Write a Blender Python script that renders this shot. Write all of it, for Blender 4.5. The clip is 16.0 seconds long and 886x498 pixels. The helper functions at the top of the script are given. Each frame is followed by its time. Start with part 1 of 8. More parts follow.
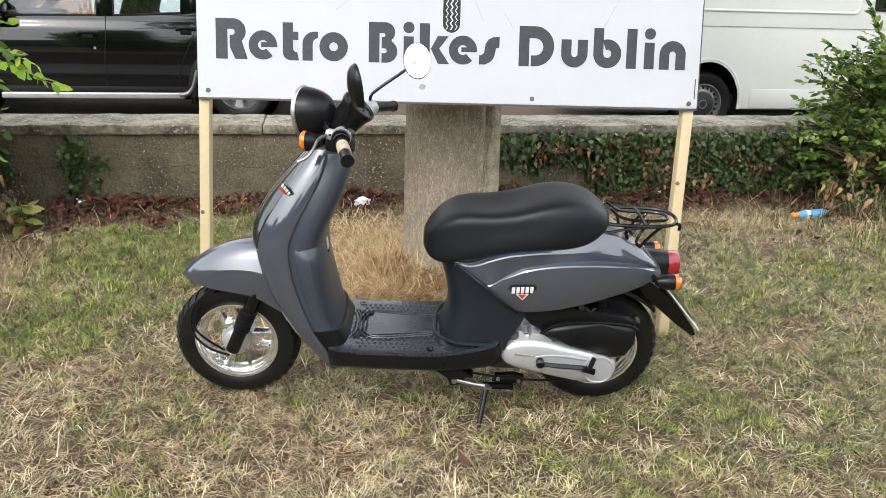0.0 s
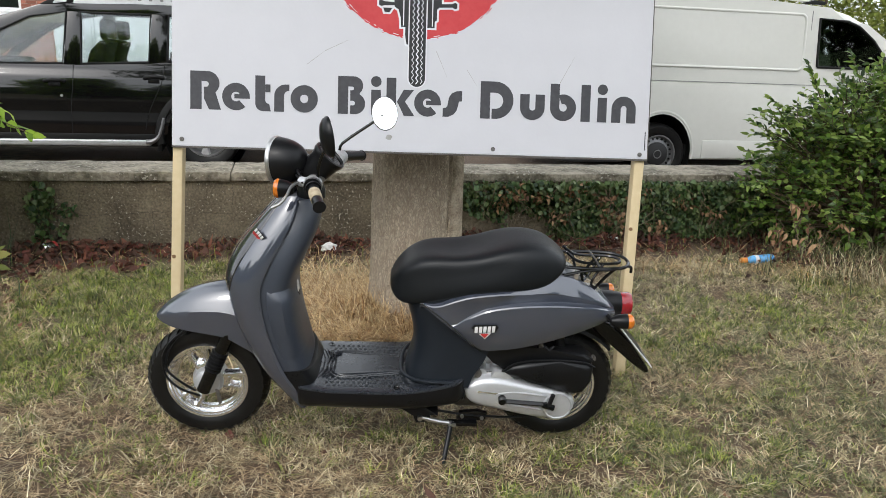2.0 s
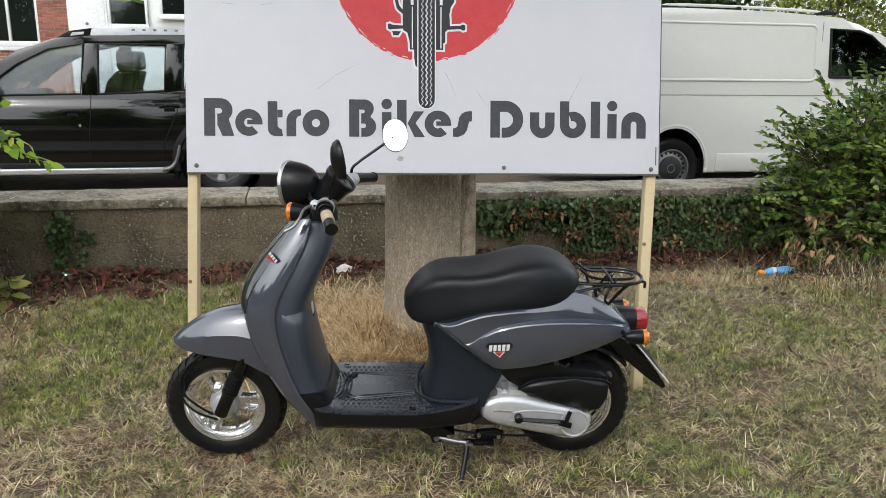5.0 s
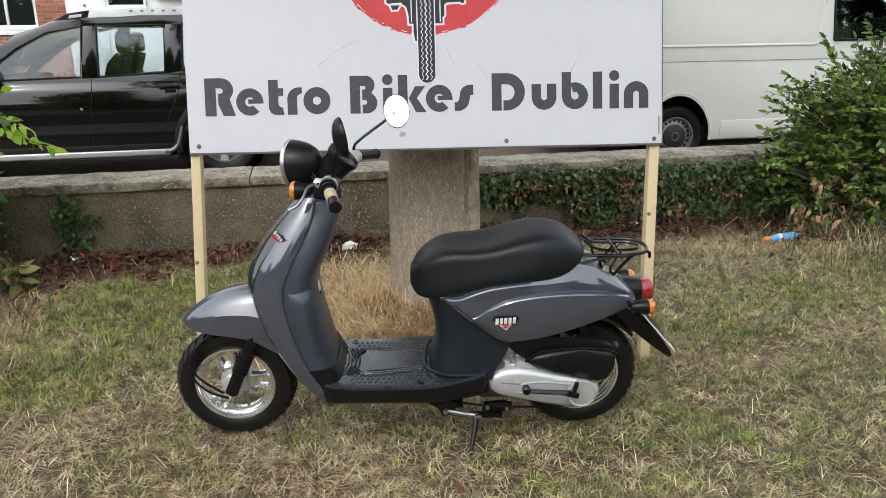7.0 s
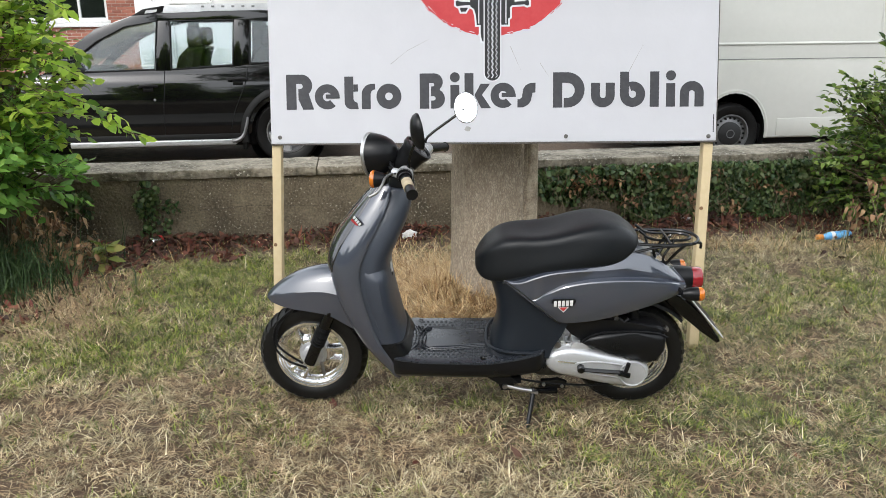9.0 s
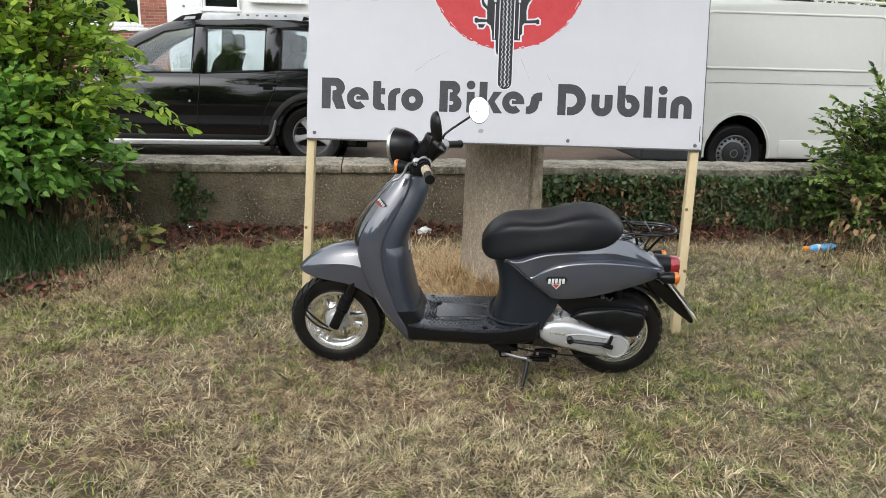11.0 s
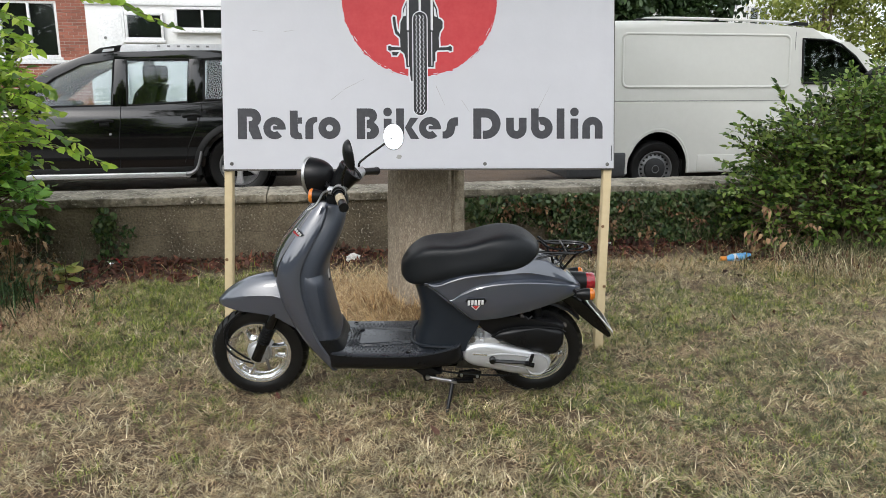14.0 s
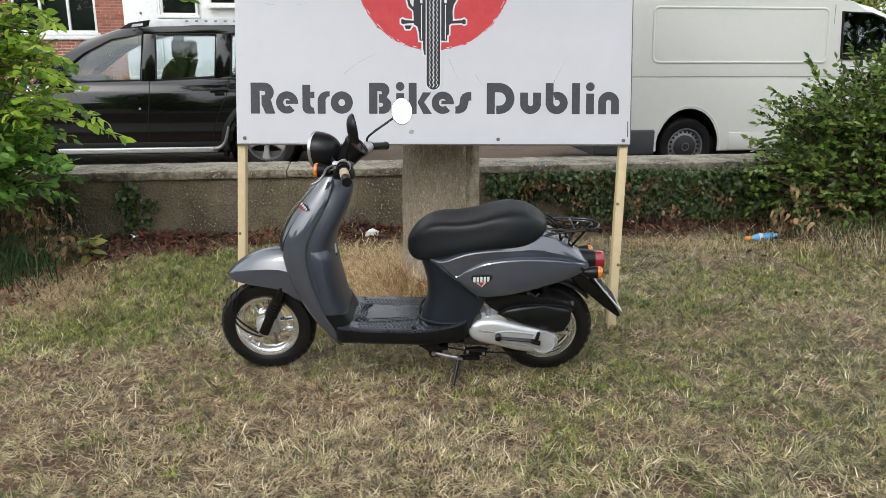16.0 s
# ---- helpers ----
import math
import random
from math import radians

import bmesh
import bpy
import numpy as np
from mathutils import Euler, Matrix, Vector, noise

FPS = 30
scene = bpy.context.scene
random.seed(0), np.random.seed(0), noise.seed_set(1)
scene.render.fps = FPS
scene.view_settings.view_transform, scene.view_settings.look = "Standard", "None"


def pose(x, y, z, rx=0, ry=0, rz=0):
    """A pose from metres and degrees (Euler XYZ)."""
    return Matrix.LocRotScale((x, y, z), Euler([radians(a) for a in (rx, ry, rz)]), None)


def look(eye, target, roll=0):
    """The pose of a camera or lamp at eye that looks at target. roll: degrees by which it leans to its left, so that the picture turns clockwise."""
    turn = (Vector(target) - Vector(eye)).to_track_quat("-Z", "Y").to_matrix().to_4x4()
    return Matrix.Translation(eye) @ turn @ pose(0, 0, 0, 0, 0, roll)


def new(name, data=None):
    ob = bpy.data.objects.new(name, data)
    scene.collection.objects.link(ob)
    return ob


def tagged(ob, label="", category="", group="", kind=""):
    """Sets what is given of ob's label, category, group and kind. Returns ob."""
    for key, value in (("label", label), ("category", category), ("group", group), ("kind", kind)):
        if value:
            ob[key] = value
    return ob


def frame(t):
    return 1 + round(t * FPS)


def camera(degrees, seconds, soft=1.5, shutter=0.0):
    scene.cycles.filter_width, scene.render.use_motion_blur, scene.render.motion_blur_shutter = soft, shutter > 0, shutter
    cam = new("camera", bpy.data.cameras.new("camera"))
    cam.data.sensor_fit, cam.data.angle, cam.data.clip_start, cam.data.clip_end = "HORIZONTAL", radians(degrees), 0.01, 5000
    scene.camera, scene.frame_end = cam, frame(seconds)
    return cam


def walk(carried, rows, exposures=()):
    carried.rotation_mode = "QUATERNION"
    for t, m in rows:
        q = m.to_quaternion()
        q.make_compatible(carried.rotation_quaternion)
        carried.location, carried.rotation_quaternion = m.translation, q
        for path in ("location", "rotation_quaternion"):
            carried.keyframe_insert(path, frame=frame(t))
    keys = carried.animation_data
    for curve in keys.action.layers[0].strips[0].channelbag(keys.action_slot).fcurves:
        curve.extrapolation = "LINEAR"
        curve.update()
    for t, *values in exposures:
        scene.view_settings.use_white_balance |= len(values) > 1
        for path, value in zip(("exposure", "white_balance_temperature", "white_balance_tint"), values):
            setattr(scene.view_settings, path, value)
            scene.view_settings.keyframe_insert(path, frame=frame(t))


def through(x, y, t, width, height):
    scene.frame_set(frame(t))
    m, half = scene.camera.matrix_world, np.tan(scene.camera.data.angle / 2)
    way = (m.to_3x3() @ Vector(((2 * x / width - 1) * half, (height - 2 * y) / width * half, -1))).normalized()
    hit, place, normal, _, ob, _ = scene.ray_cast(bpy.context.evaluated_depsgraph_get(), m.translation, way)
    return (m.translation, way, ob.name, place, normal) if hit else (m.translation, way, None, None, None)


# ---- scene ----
cam = camera(60.8, 16.0, soft=0.5)
METRES, EYE, TILT, LEAN, TURN = 8.0, 1.5, 0.0, 0.0, -7.9
PATH = [
    (0, (-0.407, -2.895, 1.28), (-0.35, -1.001, 0.64), 1.6),
    (0.5, (-0.334, -2.968, 1.316), (-0.303, -1.064, 0.707), 0.7),
    (1, (-0.392, -2.995, 1.31), (-0.36, -1.084, 0.72), 1.6),
    (1.5, (-0.412, -3.007, 1.309), (-0.293, -1.078, 0.796), 2.0),
    (2, (-0.417, -3.011, 1.302), (-0.267, -1.086, 0.784), 2.3),
    (2.5, (-0.424, -3.015, 1.306), (-0.325, -1.079, 0.817), 2.3),
    (3, (-0.42, -3.014, 1.304), (-0.328, -1.075, 0.82), 2.1),
    (3.5, (-0.41, -3.012, 1.3), (-0.325, -1.08, 0.793), 1.9),
    (4, (-0.417, -3.019, 1.302), (-0.351, -1.079, 0.819), 1.8),
    (4.5, (-0.413, -3.02, 1.305), (-0.311, -1.078, 0.836), 0.8),
    (6.8, (-0.384, -3.027, 1.299), (-0.285, -1.09, 0.808), 0.1),
    (7, (-0.402, -3.027, 1.308), (-0.312, -1.102, 0.773), -0.9),
    (7.5, (-0.433, -3.043, 1.325), (-0.347, -1.143, 0.706), 3.8),
    (8, (-0.511, -3.083, 1.343), (-0.424, -1.191, 0.7), -0.5),
    (8.2, (-0.54, -3.108, 1.335), (-0.527, -1.185, 0.787), 0.5),
    (10.3, (-0.311, -3.485, 1.345), (-0.37, -1.564, 0.791), -0.9),
    (10.5, (-0.345, -3.533, 1.341), (-0.372, -1.598, 0.836), 0.5),
    (11, (-0.449, -3.648, 1.321), (-0.519, -1.716, 0.809), 1.5),
    (11.5, (-0.427, -3.677, 1.335), (-0.495, -1.747, 0.817), 0.8),
    (12, (-0.395, -3.679, 1.336), (-0.352, -1.742, 0.839), 0.5),
    (12.5, (-0.391, -3.667, 1.331), (-0.377, -1.727, 0.845), 0.3),
    (13, (-0.388, -3.667, 1.333), (-0.385, -1.725, 0.853), 0.6),
    (13.5, (-0.377, -3.671, 1.334), (-0.341, -1.721, 0.891), 0.6),
    (14, (-0.36, -3.667, 1.336), (-0.276, -1.721, 0.885), 0.1),
    (14.5, (-0.343, -3.669, 1.34), (-0.274, -1.726, 0.874), -0.4),
    (15, (-0.319, -3.674, 1.336), (-0.262, -1.745, 0.81), 0.1),
    (15.5, (-0.274, -3.664, 1.331), (-0.265, -1.721, 0.859), -0.2),
    (16, (-0.249, -3.65, 1.327), (-0.256, -1.716, 0.817), 0.1),
]
walk(cam, [(t, look(eye, target, roll)) for t, eye, target, roll in PATH],
     exposures=[(0, 0.43), (0.5, 0.24), (1, 0.19), (1.5, 0.02), (2, -0.04), (4.5, -0.10), (7, -0.01), (7.5, 0.07), (8, 0.15), (10.5, 0.05), (12, -0.03), (13, -0.07), (14.5, -0.13), (16, -0.06)])

# ---- light ----
world = bpy.data.worlds.new("overcast_sky")
scene.world = world
world.use_nodes = True
wn, wl = world.node_tree.nodes, world.node_tree.links
wn.clear()
sky = wn.new("ShaderNodeTexSky")
sky.sky_type, sky.sun_disc = "NISHITA", False
sky.sun_elevation, sky.sun_rotation = radians(45), radians(207)
sky.air_density, sky.dust_density, sky.ozone_density = 1.0, 6.0, 1.0
soft_sky = wn.new("ShaderNodeHueSaturation")
soft_sky.inputs["Saturation"].default_value = 0.25
sky_bg, sky_out = wn.new("ShaderNodeBackground"), wn.new("ShaderNodeOutputWorld")
sky_bg.inputs["Strength"].default_value = 0.10
cloud_bg, both = wn.new("ShaderNodeBackground"), wn.new("ShaderNodeAddShader")      # an even cloud layer over the clear sky
cloud_bg.inputs["Color"].default_value, cloud_bg.inputs["Strength"].default_value = (0.90, 0.965, 1.03, 1), 1.63
wl.new(sky.outputs[0], soft_sky.inputs["Color"])
wl.new(soft_sky.outputs[0], sky_bg.inputs["Color"])
wl.new(sky_bg.outputs[0], both.inputs[0])
wl.new(cloud_bg.outputs[0], both.inputs[1])
wl.new(both.outputs[0], sky_out.inputs[0])

sun_data = bpy.data.lights.new("sun", "SUN")
sun_data.energy, sun_data.angle, sun_data.color = 0.55, radians(10), (1.0, 0.98, 0.94)
sun = new("sun", sun_data)
sun.matrix_world = look((0, 0, 0), (0.45, 0.9, -1.0))
scene.view_settings.exposure = 0.0

# ---- materials ----


def mat(name, base, rough=0.5, metal=0.0, second=None, scale=8.0, detail=60.0, contrast=0.5, bump=0.0, bump_scale=200.0,
        coat=0.0, rough_vary=0.1, spec=0.5, vary=0.0, speck=None):
    """A surface with a slow and a fine variation of colour, roughness and relief, at sizes in metres."""
    m = bpy.data.materials.new(name)
    m.use_nodes = True
    n, l = m.node_tree.nodes, m.node_tree.links
    b = n["Principled BSDF"]
    second = second or tuple(c * 0.7 for c in base)
    co = n.new("ShaderNodeTexCoord")
    slow, fine = n.new("ShaderNodeTexNoise"), n.new("ShaderNodeTexNoise")
    slow.inputs["Scale"].default_value, fine.inputs["Scale"].default_value = scale, detail
    slow.inputs["Detail"].default_value, fine.inputs["Detail"].default_value = 5, 3
    for t in (slow, fine):
        l.new(co.outputs["Object"], t.inputs["Vector"])
    add = n.new("ShaderNodeMath")
    add.operation = "MULTIPLY_ADD"
    add.inputs[1].default_value = 0.6
    l.new(slow.outputs["Fac"], add.inputs[0])
    half = n.new("ShaderNodeMath")
    half.operation = "MULTIPLY"
    half.inputs[1].default_value = 0.4
    l.new(fine.outputs["Fac"], half.inputs[0])
    l.new(half.outputs[0], add.inputs[2])
    ramp = n.new("ShaderNodeMapRange")
    ramp.inputs["From Min"].default_value, ramp.inputs["From Max"].default_value = 0.5 - contrast * 0.4, 0.5 + contrast * 0.4
    l.new(add.outputs[0], ramp.inputs["Value"])
    mix = n.new("ShaderNodeMix")
    mix.data_type = "RGBA"
    mix.inputs[6].default_value, mix.inputs[7].default_value = (*base, 1), (*second, 1)
    l.new(ramp.outputs[0], mix.inputs[0])
    colour = mix.outputs[2]
    if speck:                                          # flecks: their colour, size and share
        fl, edge, over = n.new("ShaderNodeTexNoise"), n.new("ShaderNodeMapRange"), n.new("ShaderNodeMix")
        fl.inputs["Scale"].default_value, fl.inputs["Detail"].default_value = speck[1], 5
        edge.inputs["From Min"].default_value, edge.inputs["From Max"].default_value = speck[2], speck[2] + 0.04
        over.data_type = "RGBA"
        l.new(co.outputs["Object"], fl.inputs["Vector"])
        drift = n.new("ShaderNodeMath")
        drift.operation, drift.inputs[1].default_value = "MULTIPLY_ADD", 0.30
        shifted = n.new("ShaderNodeMath")
        shifted.operation, shifted.inputs[1].default_value = "SUBTRACT", 0.15
        l.new(slow.outputs["Fac"], drift.inputs[0])
        l.new(fl.outputs["Fac"], drift.inputs[2])
        l.new(drift.outputs[0], shifted.inputs[0])
        l.new(shifted.outputs[0], edge.inputs["Value"])
        l.new(edge.outputs[0], over.inputs[0])
        l.new(colour, over.inputs[6])
        over.inputs[7].default_value = (*speck[0], 1)
        colour = over.outputs[2]
    if vary:
        info, hsv, vr = n.new("ShaderNodeObjectInfo"), n.new("ShaderNodeHueSaturation"), n.new("ShaderNodeMapRange")
        vr.inputs["To Min"].default_value, vr.inputs["To Max"].default_value = 1 - vary, 1 + vary
        l.new(info.outputs["Random"], vr.inputs["Value"])
        l.new(vr.outputs[0], hsv.inputs["Value"])
        l.new(colour, hsv.inputs["Color"])
        colour = hsv.outputs[0]
    l.new(colour, b.inputs["Base Color"])
    rr = n.new("ShaderNodeMapRange")
    rr.inputs["To Min"].default_value, rr.inputs["To Max"].default_value = max(0.02, rough - rough_vary), min(1, rough + rough_vary)
    l.new(add.outputs[0], rr.inputs["Value"])
    l.new(rr.outputs[0], b.inputs["Roughness"])
    b.inputs["Metallic"].default_value = metal
    b.inputs["Specular IOR Level"].default_value = spec
    b.inputs["Coat Weight"].default_value, b.inputs["Coat Roughness"].default_value = coat, 0.04
    if bump:
        grain, bp = n.new("ShaderNodeTexNoise"), n.new("ShaderNodeBump")
        grain.inputs["Scale"].default_value, grain.inputs["Detail"].default_value = bump_scale, 4
        l.new(co.outputs["Object"], grain.inputs["Vector"])
        bp.inputs["Strength"].default_value, bp.inputs["Distance"].default_value = bump, 0.6 / bump_scale
        l.new(grain.outputs["Fac"], bp.inputs["Height"])
        l.new(bp.outputs[0], b.inputs["Normal"])
    return m


def foliage_mat(name, colours, patch=(0, 0, 0), patch_scale=1.5, rough=0.55, through=0.25, patch_at=(0.45, 0.65), mottle=0.0):
    """Blades and leaves: each island takes a colour of its own from the ramp; slow patches in the plan pull it towards another colour."""
    m = bpy.data.materials.new(name)
    m.use_nodes = True
    n, l = m.node_tree.nodes, m.node_tree.links
    b = n["Principled BSDF"]
    geo, ramp = n.new("ShaderNodeNewGeometry"), n.new("ShaderNodeValToRGB")
    ramp.color_ramp.elements.remove(ramp.color_ramp.elements[1])
    for i, c in enumerate(colours):
        e = ramp.color_ramp.elements[0] if i == 0 else ramp.color_ramp.elements.new(i / (len(colours) - 1))
        e.color = (*c, 1)
    l.new(geo.outputs["Random Per Island"], ramp.inputs[0])
    colour = ramp.outputs[0]
    if any(patch):
        co, nz, mr = n.new("ShaderNodeTexCoord"), n.new("ShaderNodeTexNoise"), n.new("ShaderNodeMapRange")
        nz.inputs["Scale"].default_value, nz.inputs["Detail"].default_value, nz.inputs["Roughness"].default_value = patch_scale, 7, 0.68
        l.new(co.outputs["Object"], nz.inputs["Vector"])
        mr.inputs["From Min"].default_value, mr.inputs["From Max"].default_value = patch_at
        l.new(nz.outputs["Fac"], mr.inputs["Value"])
        mx = n.new("ShaderNodeMix")
        mx.data_type = "RGBA"
        fac = n.new("ShaderNodeMath")
        fac.operation = "MULTIPLY"
        fac.inputs[1].default_value = 0.75
        l.new(mr.outputs[0], fac.inputs[0])
        l.new(fac.outputs[0], mx.inputs[0])
        l.new(colour, mx.inputs[6])
        mx.inputs[7].default_value = (*patch, 1)
        colour = mx.outputs[2]
    if mottle:                                         # tufts darker and lighter than their neighbours
        tc, tn, tv, th = n.new("ShaderNodeTexCoord"), n.new("ShaderNodeTexNoise"), n.new("ShaderNodeMapRange"), n.new("ShaderNodeHueSaturation")
        tn.inputs["Scale"].default_value, tn.inputs["Detail"].default_value = 17, 4
        tv.inputs["From Min"].default_value, tv.inputs["From Max"].default_value = 0.33, 0.66
        tv.inputs["To Min"].default_value, tv.inputs["To Max"].default_value = 1 - mottle, 1 + mottle * 0.75
        l.new(tc.outputs["Object"], tn.inputs["Vector"])
        l.new(tn.outputs["Fac"], tv.inputs["Value"])
        l.new(tv.outputs[0], th.inputs["Value"])
        l.new(colour, th.inputs["Color"])
        colour = th.outputs[0]
    l.new(colour, b.inputs["Base Color"])
    b.inputs["Roughness"].default_value = rough
    b.inputs["Specular IOR Level"].default_value = 0.35
    if through:
        tr, ms = n.new("ShaderNodeBsdfTranslucent"), n.new("ShaderNodeMixShader")
        l.new(colour, tr.inputs["Color"])
        ms.inputs[0].default_value = through
        l.new(b.outputs[0], ms.inputs[1])
        l.new(tr.outputs[0], ms.inputs[2])
        l.new(ms.outputs[0], n["Material Output"].inputs[0])
    return m


def glass_mat(name, tint, rough=0.02, clear=0.75):
    """Thin pane: clear through, mirror-like at its surface by its index."""
    m = bpy.data.materials.new(name)
    m.use_nodes = True
    n, l = m.node_tree.nodes, m.node_tree.links
    n.remove(n["Principled BSDF"])
    tr, gl, fr, ms = n.new("ShaderNodeBsdfTransparent"), n.new("ShaderNodeBsdfGlossy"), n.new("ShaderNodeFresnel"), n.new("ShaderNodeMixShader")
    tr.inputs[0].default_value = (*tint, 1)
    gl.inputs["Roughness"].default_value = rough
    fr.inputs["IOR"].default_value = 1.6
    l.new(fr.outputs[0], ms.inputs[0])
    l.new(tr.outputs[0], ms.inputs[1])
    l.new(gl.outputs[0], ms.inputs[2])
    l.new(ms.outputs[0], n["Material Output"].inputs[0])
    return m


SOIL = mat("soil", (0.052, 0.032, 0.019), 0.95, second=(0.105, 0.066, 0.038), scale=3, detail=60, bump=0.8, bump_scale=60)
# bare soil by the wall and under the sparse turf, thick turf over the rest of the park
gn, gl = SOIL.node_tree.nodes, SOIL.node_tree.links
ground_co, ground_xyz = gn.new("ShaderNodeTexCoord"), gn.new("ShaderNodeSeparateXYZ")
gl.new(ground_co.outputs["Object"], ground_xyz.inputs[0])
rim_noise, turf_noise, turf_ramp = gn.new("ShaderNodeTexNoise"), gn.new("ShaderNodeTexNoise"), gn.new("ShaderNodeValToRGB")
rim_noise.inputs["Scale"].default_value, turf_noise.inputs["Scale"].default_value, turf_noise.inputs["Detail"].default_value = 1.2, 9.0, 9
for node in (rim_noise, turf_noise):
    gl.new(ground_co.outputs["Object"], node.inputs["Vector"])
turf_ramp.color_ramp.elements[0].position, turf_ramp.color_ramp.elements[0].color = 0.35, (0.053, 0.058, 0.021, 1)
turf_ramp.color_ramp.elements[1].position, turf_ramp.color_ramp.elements[1].color = 0.66, (0.158, 0.127, 0.069, 1)
gl.new(turf_noise.outputs["Fac"], turf_ramp.inputs[0])
far_side = None
for axis, gain in ((0, 1.0), (1, 1.0)):
    away, offset, step = gn.new("ShaderNodeMath"), gn.new("ShaderNodeMath"), gn.new("ShaderNodeMapRange")
    away.operation = "ABSOLUTE" if axis == 0 else "MULTIPLY"
    away.inputs[1].default_value = -1.0
    gl.new(ground_xyz.outputs[axis], away.inputs[0])
    offset.operation = "ADD"
    gl.new(away.outputs[0], offset.inputs[0])
    gl.new(rim_noise.outputs["Fac"], offset.inputs[1])
    step.inputs["From Min"].default_value, step.inputs["From Max"].default_value = (4.3, 5.0) if axis == 0 else (2.2, 2.9)
    gl.new(offset.outputs[0], step.inputs["Value"])
    if far_side is None:
        far_side = step.outputs[0]
    else:
        most = gn.new("ShaderNodeMath")
        most.operation = "MAXIMUM"
        gl.new(far_side, most.inputs[0])
        gl.new(step.outputs[0], most.inputs[1])
        far_side = most.outputs[0]
turf_mix, soil_in = gn.new("ShaderNodeMix"), gn["Principled BSDF"].inputs["Base Color"]
turf_mix.data_type = "RGBA"
soil_colour = soil_in.links[0].from_socket
gl.new(far_side, turf_mix.inputs[0])
gl.new(soil_colour, turf_mix.inputs[6])
gl.new(turf_ramp.outputs[0], turf_mix.inputs[7])
gl.new(turf_mix.outputs[2], soil_in)
CONCRETE = mat("weathered_concrete", (0.225, 0.182, 0.122), 0.95, second=(0.072, 0.058, 0.039), scale=3.2, detail=75, contrast=0.32, bump=1.0, bump_scale=42, speck=((0.36, 0.325, 0.255), 62, 0.635))
COPING = mat("coping_concrete", (0.33, 0.29, 0.225), 0.9, second=(0.10, 0.085, 0.06), scale=7, detail=36, contrast=0.30, bump=1.0, bump_scale=34, speck=((0.44, 0.41, 0.34), 46, 0.64))
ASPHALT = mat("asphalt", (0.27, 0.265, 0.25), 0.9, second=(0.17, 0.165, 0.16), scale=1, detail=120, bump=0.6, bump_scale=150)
PAVING = mat("pavement", (0.25, 0.24, 0.22), 0.9, scale=2, detail=50, bump=0.3)
PANEL_WHITE = mat("painted_board", (0.52, 0.52, 0.55), 0.42, second=(0.45, 0.45, 0.48), scale=1.6, detail=9, contrast=0.9, bump=0.04, bump_scale=40)
BOARD_EDGE = mat("board_edge", (0.1, 0.09, 0.08), 0.8)
LETTER_GREY = mat("letter_vinyl", (0.036, 0.036, 0.042), 0.5, second=(0.052, 0.052, 0.058), scale=30, spec=0.3)
LOGO_RED = mat("red_vinyl", (0.44, 0.028, 0.034), 0.5, second=(0.50, 0.05, 0.055), scale=12, spec=0.3)
LOGO_BLACK = mat("black_vinyl", (0.014, 0.014, 0.016), 0.5, second=(0.022, 0.022, 0.024), scale=30, spec=0.3)
LOGO_WHITE = mat("white_vinyl", (0.60, 0.60, 0.63), 0.45, second=(0.55, 0.55, 0.58))
SCUFF = mat("scuff_grey", (0.24, 0.23, 0.21), 0.7, second=(0.36, 0.36, 0.35), scale=60)
PINE = mat("pine_post", (0.56, 0.46, 0.29), 0.75, second=(0.45, 0.35, 0.2), scale=6, detail=40, contrast=0.8, bump=0.2, bump_scale=120)
BOLT_STEEL = mat("bolt_steel", (0.16, 0.155, 0.15), 0.5, 0.6, second=(0.08, 0.07, 0.06), scale=80)
STEEL = mat("steel", (0.55, 0.55, 0.55), 0.35, 1.0, scale=40)
GRASS = foliage_mat("grass", [(0.020, 0.038, 0.005), (0.09, 0.13, 0.015), (0.19, 0.245, 0.032), (0.32, 0.35, 0.065), (0.035, 0.056, 0.008), (0.52, 0.48, 0.22)],
                    patch=(0.20, 0.19, 0.075), patch_scale=1.9, through=0.15, mottle=0.5, patch_at=(0.50, 0.70))
DULL_GRASS = foliage_mat("dull_grass", [(0.016, 0.024, 0.008), (0.065, 0.08, 0.026), (0.12, 0.135, 0.05), (0.24, 0.235, 0.105), (0.03, 0.042, 0.013), (0.50, 0.46, 0.27)],
                         patch=(0.21, 0.18, 0.09), patch_scale=2.3, through=0.12, mottle=0.5, patch_at=(0.47, 0.64))
WARM_STRAW = foliage_mat("warm_straw", [(0.14, 0.07, 0.03), (0.64, 0.44, 0.22), (0.84, 0.68, 0.42), (0.18, 0.095, 0.042), (0.64, 0.46, 0.24), (0.30, 0.17, 0.08)], through=0.15, rough=0.7)
STRAW = foliage_mat("straw", [(0.035, 0.022, 0.011), (0.34, 0.265, 0.14), (0.54, 0.455, 0.275), (0.13, 0.085, 0.048), (0.70, 0.62, 0.42), (0.26, 0.19, 0.10)], through=0.08, mottle=0.5, rough=0.7)
THATCH = foliage_mat("thatch", [(0.066, 0.042, 0.024), (0.30, 0.205, 0.115), (0.49, 0.38, 0.235), (0.16, 0.097, 0.056), (0.42, 0.31, 0.18)], through=0.05, rough=0.85, mottle=0.5)


# ---- mesh helpers ----
def link_mesh(name, mesh, material, parent=None, smooth=True):
    mesh.materials.append(material)
    if smooth:
        mesh.polygons.foreach_set("use_smooth", [True] * len(mesh.polygons))
    ob = new(name, mesh)
    ob.parent = parent
    return ob


